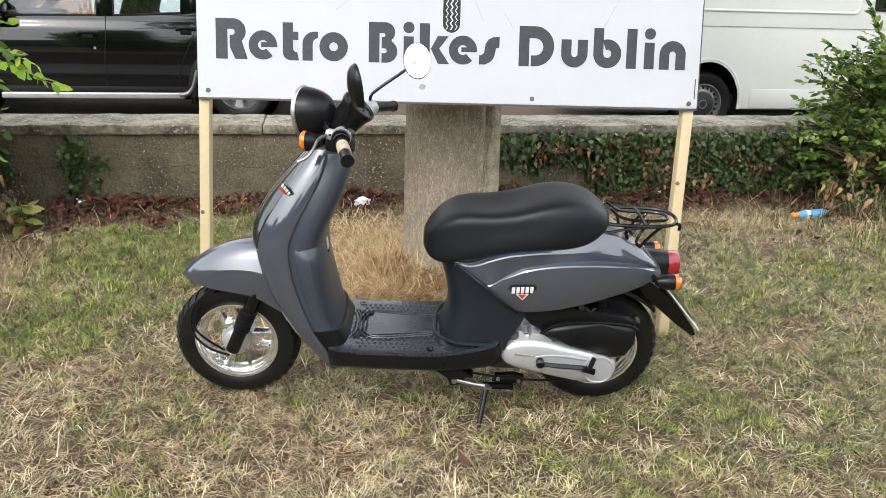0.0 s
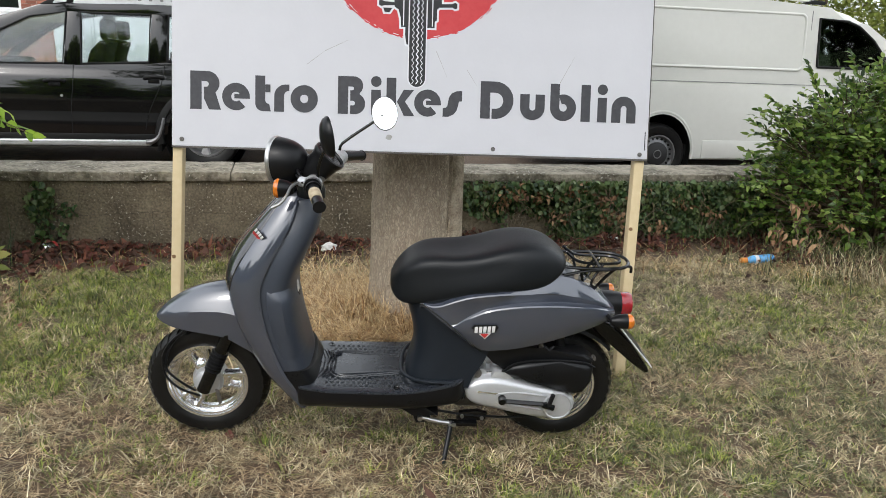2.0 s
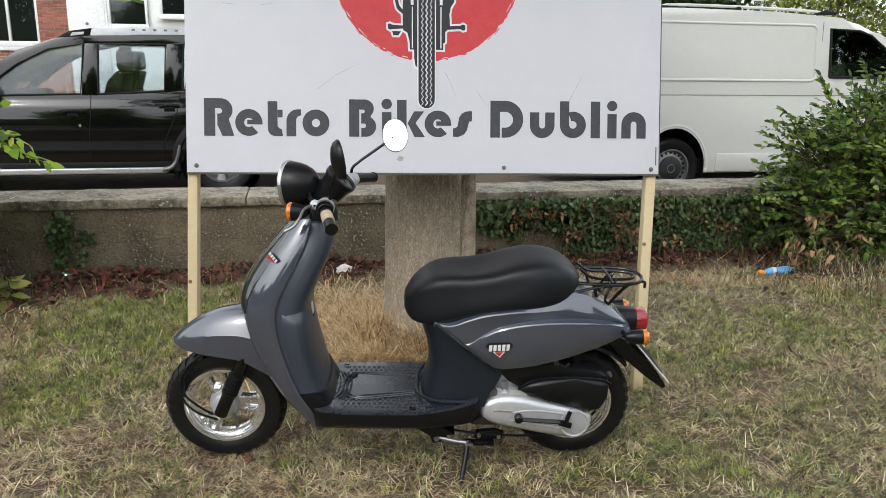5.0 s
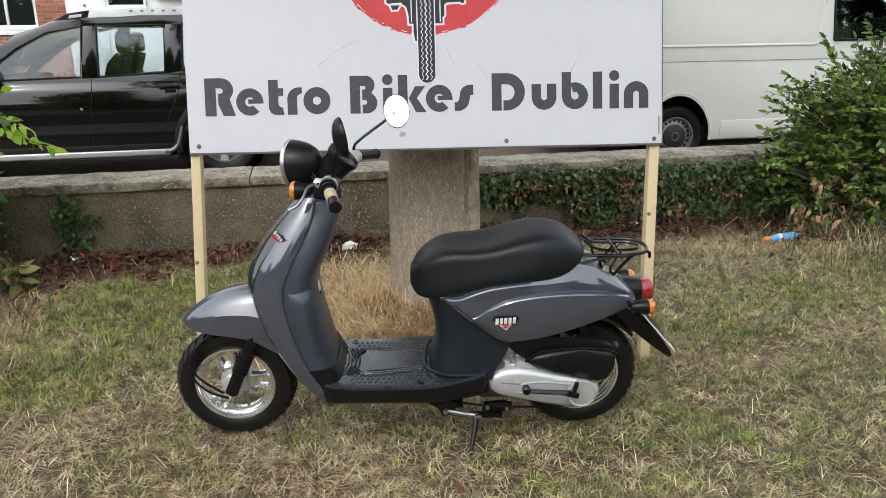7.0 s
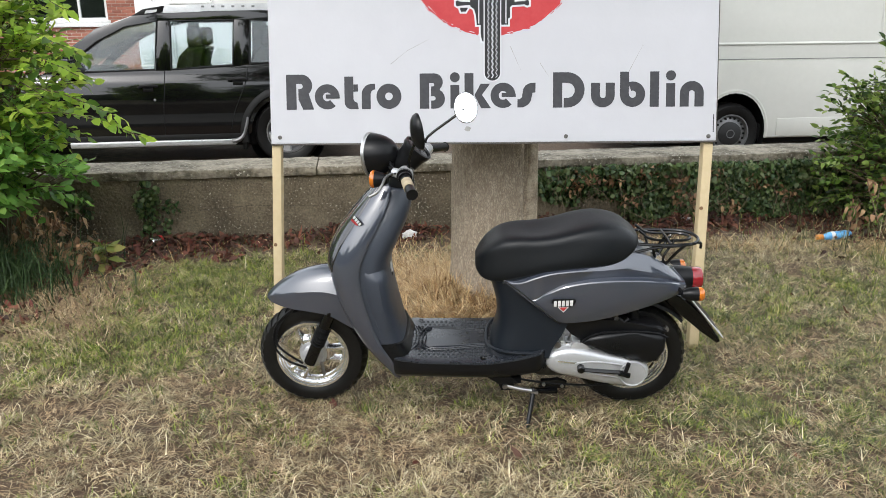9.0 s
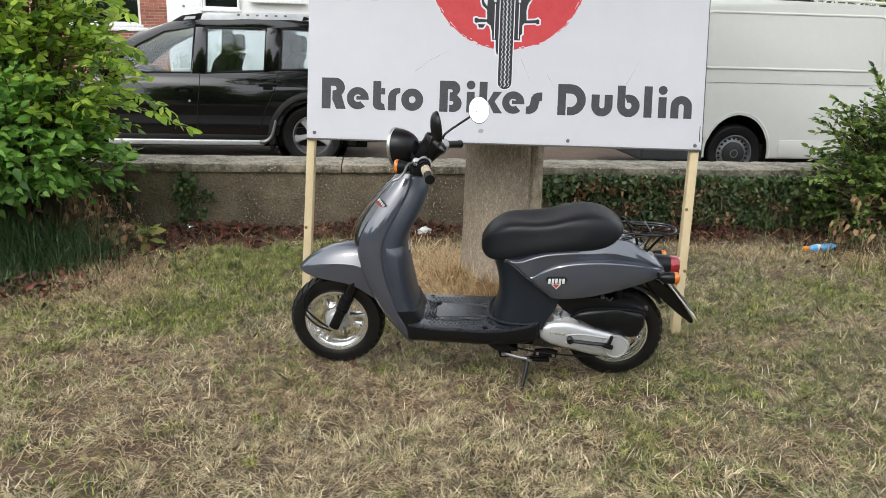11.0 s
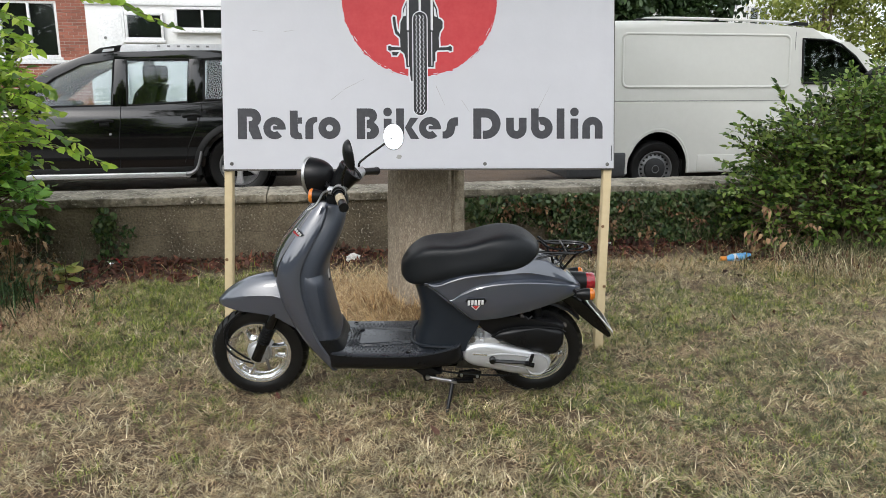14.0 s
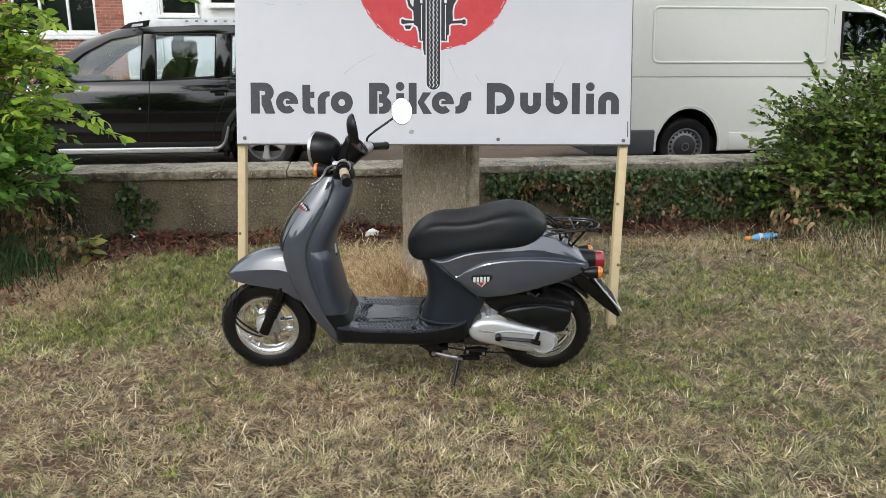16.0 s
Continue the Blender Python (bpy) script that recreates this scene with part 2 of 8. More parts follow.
def part(name, bm, material, parent, label="", smooth=True, sharp=38, m=None):
    """Links a bmesh as one mesh object under a thing or a part."""
    bmesh.ops.recalc_face_normals(bm, faces=bm.faces)
    mesh = bpy.data.meshes.new(name)
    bm.to_mesh(mesh)
    bm.free()
    ob = link_mesh(name, mesh, material, parent, smooth)
    if smooth:
        mesh.set_sharp_from_angle(angle=radians(sharp))
    if m is not None:
        ob.matrix_basis = m
    if label:
        ob["label"] = label
    return ob


def thing(name, label, category, m=None, group="", kind=""):
    ob = new(name)
    ob.empty_display_size = 0.1
    if m is not None:
        ob.matrix_basis = m
    return tagged(ob, label, category, group, kind)


def box(x0, x1, y0, y1, z0, z1, bevel=0.0, segments=2, bm=None):
    bm = bm or bmesh.new()
    made = bmesh.ops.create_cube(bm, size=1)["verts"]
    for v in made:
        v.co = Vector(((x0 + x1) / 2 + v.co.x * (x1 - x0), (y0 + y1) / 2 + v.co.y * (y1 - y0), (z0 + z1) / 2 + v.co.z * (z1 - z0)))
    if bevel:
        edges = {e for v in made for e in v.link_edges}
        bmesh.ops.bevel(bm, geom=list(edges), offset=bevel, segments=segments, profile=0.5, affect="EDGES")
    return bm


def prism(points, y0, y1, bevel=0.0, segments=2, bm=None):
    """A polygon in x and z, extruded along y."""
    bm = bm or bmesh.new()
    a = [bm.verts.new((x, y0, z)) for x, z in points]
    b = [bm.verts.new((x, y1, z)) for x, z in points]
    faces = [bm.faces.new(a), bm.faces.new(b[::-1])]
    for i in range(len(a)):
        j = (i + 1) % len(a)
        faces.append(bm.faces.new((a[i], b[i], b[j], a[j])))
    if bevel:
        rim = [e for f in faces[:2] for e in f.edges]
        bmesh.ops.bevel(bm, geom=rim, offset=bevel, segments=segments, profile=0.5, affect="EDGES")
    return bm


def loft(rings, bm=None, closed=True, caps=True):
    """Skins rings of equally many points."""
    bm = bm or bmesh.new()
    rows = [[bm.verts.new(p) for p in ring] for ring in rings]
    n = len(rows[0])
    for a, b in zip(rows, rows[1:]):
        for i in range(n if closed else n - 1):
            j = (i + 1) % n
            bm.faces.new((a[i], a[j], b[j], b[i]))
    if caps and closed:
        bm.faces.new(rows[0][::-1])
        bm.faces.new(rows[-1])
    return bm


def revolve(profile, segments=32, axis="y", centre=(0, 0, 0), bm=None, caps=False):
    """Profile of (radius, along) turned about an axis."""
    rings = []
    for i in range(segments):
        a = 2 * math.pi * i / segments
        c, s = math.cos(a), math.sin(a)
        ring = []
        for r, h in profile:
            p = {"y": (r * c, h, r * s), "x": (h, r * c, r * s), "z": (r * c, r * s, h)}[axis]
            ring.append(Vector(p) + Vector(centre))
        rings.append(ring)
    bm = bm or bmesh.new()
    rows = [[bm.verts.new(p) for p in ring] for ring in rings]
    for k in range(segments):
        a, b = rows[k], rows[(k + 1) % segments]
        for i in range(len(profile) - 1):
            bm.faces.new((a[i], a[i + 1], b[i + 1], b[i]))
    bmesh.ops.remove_doubles(bm, verts=bm.verts, dist=1e-6)
    if caps:
        bmesh.ops.holes_fill(bm, edges=[e for e in bm.edges if e.is_boundary])
    return bm


def tube(points, radius, segments=10, bm=None, smooth_steps=0, taper=None, flat=1.0):
    """A round bar along points, with capped ends."""
    pts = [Vector(p) for p in points]
    for _ in range(smooth_steps):
        out = [pts[0]]
        for a, b in zip(pts, pts[1:]):
            out += [a.lerp(b, 0.25), a.lerp(b, 0.75)]
        pts = out + [pts[-1]]
    rings, side = [], None
    for i, p in enumerate(pts):
        d = (pts[min(i + 1, len(pts) - 1)] - pts[max(i - 1, 0)]).normalized()
        if side is None:
            side = d.orthogonal().normalized()
        side = (side - d * side.dot(d)).normalized()
        up = d.cross(side)
        r = radius if taper is None else radius + (taper - radius) * i / (len(pts) - 1)
        rings.append([p + r * (math.cos(2 * math.pi * k / segments) * side + flat * math.sin(2 * math.pi * k / segments) * up) for k in range(segments)])
    return loft(rings, bm)


def curve_through(rows, x):
    """Smooth values between rows (x, a, b, ...)."""
    xs = [r[0] for r in rows]
    i = max(0, min(len(rows) - 2, next((k for k in range(len(xs) - 1) if x <= xs[k + 1]), len(xs) - 2)))
    out = []
    for c in range(1, len(rows[0])):
        p = [rows[max(0, min(len(rows) - 1, k))][c] for k in (i - 1, i, i + 1, i + 2)]
        q = [rows[max(0, min(len(rows) - 1, k))][0] for k in (i - 1, i, i + 1, i + 2)]
        h = q[2] - q[1]
        t = (x - q[1]) / h
        m1 = (p[2] - p[0]) / max(1e-6, q[2] - q[0]) * h
        m2 = (p[3] - p[1]) / max(1e-6, q[3] - q[1]) * h
        out.append((2 * t**3 - 3 * t**2 + 1) * p[1] + (t**3 - 2 * t**2 + t) * m1 + (-2 * t**3 + 3 * t**2) * p[2] + (t**3 - t**2) * m2)
    return out


def triangles_mesh(name, verts, faces, material, smooth=False):
    """A mesh from arrays of places and triangles."""
    mesh = bpy.data.meshes.new(name)
    mesh.vertices.add(len(verts))
    mesh.vertices.foreach_set("co", np.ascontiguousarray(verts, dtype=np.float32).ravel())
    mesh.loops.add(faces.size)
    mesh.loops.foreach_set("vertex_index", np.ascontiguousarray(faces, dtype=np.int32).ravel())
    mesh.polygons.add(len(faces))
    mesh.polygons.foreach_set("loop_start", np.arange(0, faces.size, 3, dtype=np.int32))
    mesh.update(calc_edges=True)
    return link_mesh(name, mesh, material, None, smooth)


def blades(places, length, width, rng, lean=0.8, curl=0.6, base_lean=0.0, yaw=None):
    """Bent blades of two bays: five points, three triangles each."""
    n = len(places)
    yaw = rng.uniform(0, 2 * np.pi, n) if yaw is None else yaw
    tilt = (base_lean + np.abs(rng.normal(0, lean, n))).clip(0, 1.5)
    out = np.stack([np.cos(yaw), np.sin(yaw), np.zeros(n)], 1)
    turn = yaw + rng.normal(0, 0.5, n)
    out2 = np.stack([np.cos(turn), np.sin(turn), np.zeros(n)], 1)
    side = np.stack([-np.sin(yaw), np.cos(yaw), np.zeros(n)], 1)
    ln = length * rng.uniform(0.45, 1.35, n)
    up = np.array([0, 0, 1.0])
    t2 = (tilt + curl * rng.uniform(0.0, 1.2, n)).clip(0, 1.75)
    mid = places + (ln * 0.5)[:, None] * (np.sin(tilt)[:, None] * out + np.cos(tilt)[:, None] * up)
    tip = mid + (ln * 0.5)[:, None] * (np.sin(t2)[:, None] * out2 + np.cos(t2)[:, None] * up)
    w = (width * rng.uniform(0.6, 1.4, n))[:, None] * side
    v = np.stack([places - w, places + w, mid - w * 0.8, mid + w * 0.8, tip], 1).reshape(-1, 3)
    base = (np.arange(n) * 5)[:, None, None]
    f = (np.array([[0, 1, 3], [0, 3, 2], [2, 3, 4]])[None] + base).reshape(-1, 3)
    return v, f


def tufts(x, y, per, spread, rng):
    """Blade roots in tufts about x, y, and the way each blade leans out of its tuft."""
    n = len(x)
    a = rng.uniform(0, 2 * np.pi, (n, per))
    r = spread * np.sqrt(rng.uniform(0, 1, (n, per)))
    px, py = (x[:, None] + r * np.cos(a)).ravel(), (y[:, None] + r * np.sin(a)).ravel()
    comb = np.repeat(rng.uniform(0, 2 * np.pi, n), per)
    yaw = np.where(rng.uniform(0, 1, n * per) < 0.55, a.ravel(), comb + rng.normal(0, 0.5, n * per))
    return np.stack([px, py, ground_z(px, py) - 0.002], 1), yaw


def leaves(places, direction, length, width, rng, droop=0.3, fold=0.25, tilt=0.5):
    """Pointed oval leaves folded along their midrib: seven points, six triangles each."""
    n = len(places)
    d = direction + rng.normal(0, 0.25, (n, 3))
    d /= np.linalg.norm(d, axis=1)[:, None]
    ref = rng.normal(0, tilt, (n, 3)) + np.array([0, -0.6 * (tilt > 0.6), 1.0])
    s = np.cross(d, ref)
    s /= np.linalg.norm(s, axis=1)[:, None] + 1e-9
    u = np.cross(s, d)
    ln = (length * rng.uniform(0.6, 1.3, n))[:, None]
    wd = (width * rng.uniform(0.7, 1.3, n))[:, None]
    mid = places + d * ln * 0.5
    tip = places + d * ln - u * ln * droop * rng.uniform(0, 1, (n, 1))
    near, far = places + d * ln * 0.28, places + d * ln * 0.66 - u * ln * droop * 0.25
    lift = u * wd * fold
    v = np.stack([places, near + s * wd * 0.9 + lift, far + s * wd * 0.75 + lift, tip, far - s * wd * 0.75 + lift, near - s * wd * 0.9 + lift, mid], 1).reshape(-1, 3)
    base = (np.arange(n) * 7)[:, None, None]
    f = (np.array([[0, 1, 6], [1, 2, 6], [2, 3, 6], [3, 4, 6], [4, 5, 6], [5, 0, 6]])[None] + base).reshape(-1, 3)
    return v, f


# ---- ground ----
STREET = pose(0, 0, 0, 0, 0, 8)          # the street runs at eight degrees to the sign
WALL_V, WALL_T = 1.91, 0.44              # front of the garden wall, its thickness
ROAD_Z = -0.02


def ground_z(x, y):
    """Height of the lawn: level at the camera, rising a little to the wall."""
    hw = 0.010 + 0.038 * np.exp(-((x + 0.5) / 1.1) ** 2)
    rise = np.clip((y + 0.3) / 2.2, 0, 1) * hw
    lumps = 0.010 * np.sin(2.1 * x + 1.3 * y) * np.sin(1.7 * y - 0.6 * x + 1) + 0.006 * np.sin(5.3 * x - 3.1 * y)
    lumps = lumps + 0.045 * np.exp(-(((x + 0.42) / 0.5) ** 2 + ((y - 0.45) / 0.42) ** 2))     # heap about the roots
    inside = (np.abs(x) < 8) & (y > -8) & (y < 3.2)
    return np.where(inside, rise + lumps, 0.0)


def ground():
    far = [-600, -150, -40, -15, -8]
    xs = np.array(far + list(np.arange(-5, 5.01, 0.08)) + [-f for f in far[::-1]])
    ys = np.array(far + list(np.arange(-5, 2.6, 0.08)) + [3, 4, 8, 15, 40, 150, 600])
    gx, gy = np.meshgrid(xs, ys, indexing="ij")
    gz = ground_z(gx, gy) - 0.004
    v = np.stack([gx, gy, gz], -1).reshape(-1, 3)
    ny = len(ys)
    i, j = np.meshgrid(np.arange(len(xs) - 1), np.arange(ny - 1), indexing="ij")
    a = (i * ny + j).ravel()
    f = np.concatenate([np.stack([a, a + ny, a + ny + 1], 1), np.stack([a, a + ny + 1, a + 1], 1)])
    ob = triangles_mesh("ground", v, f, SOIL, True)
    tagged(ob, "dry bare soil under thin patchy lawn", "ground", kind="structure")


ground()


def street_slab(name, u0, u1, v0, v1, z0, z1, material, label, category, bevel=0.0):
    ob = part(name, box(u0, u1, v0, v1, z0, z1, bevel), material, None)
    ob.matrix_basis = STREET
    return tagged(ob, label, category, kind="structure")


street_slab("pavement", -60, 60, WALL_V + WALL_T + 0.02, 3.7, -0.2, ROAD_Z + 0.10, PAVING, "grey concrete pavement behind the garden wall", "pavement")
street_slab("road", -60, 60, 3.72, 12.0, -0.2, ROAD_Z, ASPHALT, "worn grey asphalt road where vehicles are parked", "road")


def garden_wall():
    """Low rendered wall with an overhanging coping in cracked lengths."""
    def worn_slab(x0, x1, y0, y1, z0, z1):
        """A coping length with crumbled edges."""
        bm = box(x0, x1, y0, y1, z0, z1, 0.008, 2)
        bmesh.ops.subdivide_edges(bm, edges=[e for e in bm.edges if abs(e.verts[0].co.x - e.verts[1].co.x) > 0.5], cuts=220)
        for v in bm.verts:
            k = noise.noise(Vector((v.co.x * 9, v.co.y * 9, v.co.z * 9))) + 0.6 * noise.noise(Vector((v.co.x * 27, v.co.y * 27, v.co.z * 27)))
            v.co.z += 0.005 * k * (1 if v.co.z > z0 + 0.02 else 0.5)
            v.co.y += 0.006 * noise.noise(Vector((v.co.x * 11, 7, v.co.z * 30)))
        return bm

    root = thing("wall_garden", "low weathered concrete garden wall with a pale coping", "wall", STREET, kind="structure")
    f, b = WALL_V, WALL_V + WALL_T
    part("wall_body", box(-9, 9, f + 0.025, b - 0.02, -0.2, 0.433, 0.006), CONCRETE, root)
    rng = random.Random(4)
    joints = (-9.0, -5.2, -1.135, 3.3, 9.0)
    for u, end in zip(joints, joints[1:]):
        dz, dv = rng.uniform(-0.004, 0.004), rng.uniform(-0.004, 0.004)
        part("coping", worn_slab(u, end - 0.005, f + dv, b + dv, 0.435, 0.494 + dz), COPING, root, "pale worn concrete coping length")


garden_wall()


def wall_cracks():
    """Hairline cracks and an old day joint in the plaster of the wall."""
    rng = random.Random(12)
    bm = bmesh.new()
    for pts in (((-1.13, 0.412), (-1.128, 0.22)), ((-1.128, 0.225), (-1.62, 0.24)), ((-0.62, 0.412), (-0.65, 0.05)), ((-2.35, 0.41), (-2.31, 0.16)), ((-2.31, 0.2), (-1.62, 0.235)), ((-1.62, 0.238), (-1.60, 0.08))):
        (u0, z0), (u1, z1) = pts
        n = 14
        line = []
        for k in range(n + 1):
            f = k / n
            line.append((u0 + (u1 - u0) * f + rng.uniform(-0.008, 0.008), WALL_V + 0.0245, z0 + (z1 - z0) * f + rng.uniform(-0.006, 0.006)))
        tube(line, 0.0014, 5, bm, 0, flat=0.6)
    ob = part("wall_crack", bm, CRACK, None)
    ob.matrix_basis = STREET
    tagged(ob, "dark hairline cracks in the weathered wall", "wall", kind="structure")


CRACK = mat("crack_dirt", (0.055, 0.046, 0.034), 0.95)
wall_cracks()


# ---- advertising sign ----
SIGN_LEAN = math.atan(0.185)
SIGN = pose(-0.31, -0.005, 0.889, -math.degrees(SIGN_LEAN), 0, 0)   # foot of the panel, leaning back
SW, SH = 1.892, 1.32


def flat(points, depth, lift, bm):
    """A polygon on the panel's face, as a thin raised sheet; lift keeps layers apart."""
    a = [bm.verts.new((x, -lift, z)) for x, z in points]
    b = [bm.verts.new((x, -lift - depth, z)) for x, z in points]
    bm.faces.new(b)
    for i in range(len(a)):
        j = (i + 1) % len(a)
        bm.faces.new((a[i], b[i], b[j], a[j]))


def arc(cx, cz, r, a0, a1, n=18):
    return [(cx + r * math.cos(radians(a0 + (a1 - a0) * i / n)), cz + r * math.sin(radians(a0 + (a1 - a0) * i / n))) for i in range(n + 1)]


def ring_sector(cx, cz, ro, ri, a0, a1):
    return arc(cx, cz, ro, a0, a1, 28) + arc(cx, cz, ri, a1, a0, 28)


def glyph(letter):
    """The shapes of one fat geometric letter: metres from its lower left corner."""
    h, cap, s = 0.106, 0.147, 0.038
    r = h / 2
    bar = lambda x0, z0, x1, z1: [(x0, z0), (x1, z0), (x1, z1), (x0, z1)]
    if letter == "R":
        return [[(0, 0), (0.043, 0), (0.043, 0.108), (0.060, 0.108)] + arc(0.060, 0.0975, 0.0105, 90, -90, 8) + [(0.0515, 0.087), (0.0515, 0.043), (0.071, 0), (0.117, 0)] + arc(0.065, 0.101, 0.046, -48, 90, 18) + [(0, cap)]]
    if letter == "B":
        return [[(0, 0), (0.040, 0), (0.040, 0.107), (0.055, 0.107)] + arc(0.055, 0.100, 0.007, 90, -90, 8) + [(0.048, 0.093), (0.048, 0.052), (0.058, 0.052)] + arc(0.058, 0.043, 0.009, 90, -90, 8) + [(0.048, 0.034), (0.048, 0)]
                + arc(0.066, 0.041, 0.041, -90, 62, 16) + arc(0.062, 0.111, 0.036, -48, 90, 16) + [(0, cap)]]
    if letter == "D":
        return [[(0, 0), (0.039, 0), (0.039, 0.103), (0.060, 0.103)] + arc(0.060, 0.0715, 0.0315, 90, -90, 14) + [(0.046, 0.040), (0.046, 0)] + arc(0.0595, 0.0735, 0.0735, -90, 90, 24) + [(0, cap)]]
    if letter == "e":
        return [ring_sector(r, r, r, 0.018, 2, 313), [(r - 0.006, r - 0.007), (2 * r + 0.001, r - 0.007), (2 * r - 0.0005, r + 0.010), (r - 0.006, r + 0.010)]]
    if letter == "o":
        return [ring_sector(r, r, r, 0.016, 0, 180), ring_sector(r, r, r, 0.016, 180, 360)]
    if letter == "t":
        return [[(0, cap - 0.01), (s, cap - 0.01), (s, 0.045)] + arc(s + 0.016, 0.045, 0.016, 180, 270, 6) + [(s + 0.022, 0.0), (0.03, 0)] + arc(0.03, 0.03, 0.03, 270, 180, 8), bar(s + 0.0005, h - 0.032, s + 0.02, h - 0.002)]
    if letter == "r":
        return [[(0, 0), (s, 0), (s, 0.062)] + arc(s + 0.02, 0.062, 0.02, 180, 90, 6) + [(s + 0.02, h)] + [(0.045, h)] + arc(0.045, h - 0.045, 0.045, 90, 180, 10)]
    if letter == "i":
        return [bar(0, 0, s, h - 0.008), arc(s / 2, h + 0.024, 0.021, 0, 342, 19)]
    if letter == "l":
        return [bar(0, 0, s, cap)]
    if letter == "k":
        return [bar(0, 0, s, cap), [(s + 0.004, 0.055), (s + 0.03, h - 0.004), (s + 0.07, h - 0.004), (s + 0.036, 0.056), (s + 0.074, 0), (s + 0.032, 0)]]
    if letter == "s":
        return [[(0.0, 0.036), (0.0, 0.002), (0.022, 0.002), (0.044, 0.012), (0.056, 0.028), (0.061, 0.048), (0.064, 0.063), (0.076, 0.064), (0.076, 0.105), (0.052, 0.103), (0.034, 0.094), (0.024, 0.078), (0.021, 0.060), (0.018, 0.044), (0.010, 0.037)]]
    if letter == "u":
        return [bar(0, 0.05, s, h - 0.004), bar(0.1 - s, 0.05, 0.1, h - 0.004), ring_sector(0.05, 0.05, 0.05, 0.05 - s, 180, 360)]
    if letter == "n":
        return [bar(0, 0, s, h - 0.05), bar(0.1 - s, 0, 0.1, h - 0.05), ring_sector(0.05, h - 0.05, 0.05, 0.05 - s, 0, 180)]
    if letter == "b":
        return [[(0, 0.044), (0.0375, 0.044), (0.0375, cap), (0, cap)], ring_sector(r, r, r, 0.015, -180, 0), ring_sector(r, r, r, 0.015, 0, 112)]


def sign():
    root = thing("advertising_sign", "white painted board sign with grey lettering, red disc and motorbike", "sign", SIGN)
    part("panel", box(-SW / 2, SW / 2, 0, 0.012, 0, SH, 0.001, 1), PANEL_WHITE, root)
    part("lower_edge_strip", box(-SW / 2 - 0.001, SW / 2 + 0.001, -0.001, 0.013, -0.007, -0.0005), BOARD_EDGE, root, "dark unpainted lower edge of the board")
    part("side_edge_strip", box(SW / 2 + 0.0005, SW / 2 + 0.003, -0.001, 0.013, 0.0, SH), BOARD_EDGE, root, "dark unpainted side edge of the board")
    # words along one line, each letter a raised piece of vinyl
    starts = [("R", -0.876), ("e", -0.755), ("t", -0.628), ("r", -0.555), ("o", -0.492), ("B", -0.308), ("i", -0.178), ("k", -0.118), ("e", -0.008),
              ("s", 0.106), ("D", 0.256), ("u", 0.416), ("b", 0.538), ("l", 0.664), ("i", 0.732), ("n", 0.790)]
    for letter, x in starts:
        bm = bmesh.new()
        for k, shape in enumerate(glyph(letter)):
            flat([(x + px, 0.143 + pz) for px, pz in shape], 0.0012 + 0.0003 * k, 0.0002, bm)
        part("letter", bm, LETTER_GREY, root, smooth=False)
    # red disc with a brushed edge
    cx, cz, r0 = 0.0, 0.815, 0.372
    rng = random.Random(3)
    rim = []
    for k in range(420):
        a = 2 * math.pi * k / 420
        rr = r0 + 0.004 * noise.noise(Vector((9 * math.cos(a), 9 * math.sin(a), 1))) + 0.004 * noise.noise(Vector((30 * math.cos(a), 30 * math.sin(a), 5))) + rng.uniform(-0.0012, 0.0012)
        rim.append((cx + rr * math.cos(a), cz + rr * math.sin(a)))
    bm = bmesh.new()
    flat(rim, 0.0008, 0.0002, bm)
    part("red_disc", bm, LOGO_RED, root, smooth=False)
    for k in range(26):                               # dry-brush strokes along its edge
        a0 = radians(rng.uniform(195, 345))
        r1 = r0 + rng.uniform(-0.010, 0.007)
        da = rng.uniform(0.02, 0.09)
        bm = bmesh.new()
        w = rng.uniform(0.0006, 0.0018)
        flat([(cx + (r1 + w) * math.cos(a0 + da * i / 4), cz + (r1 + w) * math.sin(a0 + da * i / 4)) for i in range(5)] + [(cx + (r1 - w) * math.cos(a0 + da * i / 4), cz + (r1 - w) * math.sin(a0 + da * i / 4)) for i in (4, 3, 2, 1, 0)], 0.0003, 0.0012 if r1 < r0 else 0.0003, bm)
        part("brush_stroke", bm, LOGO_WHITE if r1 < r0 else LOGO_RED, root, smooth=False)

    # bike seen head on, drawn on a grid of 1/365 m: white outline under black shapes
    def at(points):
        return [((x - 787) / 365, 0.258 + (211 - z) / 365) for x, z in points]

    def grown(points, g):
        """The outline moved outwards by g."""
        area = sum(a[0] * b[1] - b[0] * a[1] for a, b in zip(points, points[1:] + points[:1]))
        sg = 1 if area > 0 else -1
        out = []
        for i, p in enumerate(points):
            a, b = Vector(points[i - 1]), Vector(points[(i + 1) % len(points)])
            e0, e1 = (Vector(p) - a).normalized(), (b - Vector(p)).normalized()
            n0, n1 = Vector((e0.y, -e0.x)) * sg, Vector((e1.y, -e1.x)) * sg
            m = (n0 + n1)
            m = m.normalized() / max(0.5, m.normalized().dot(n0)) if m.length > 1e-4 else n0
            out.append((p[0] + m.x * g, p[1] + m.y * g))
        return out

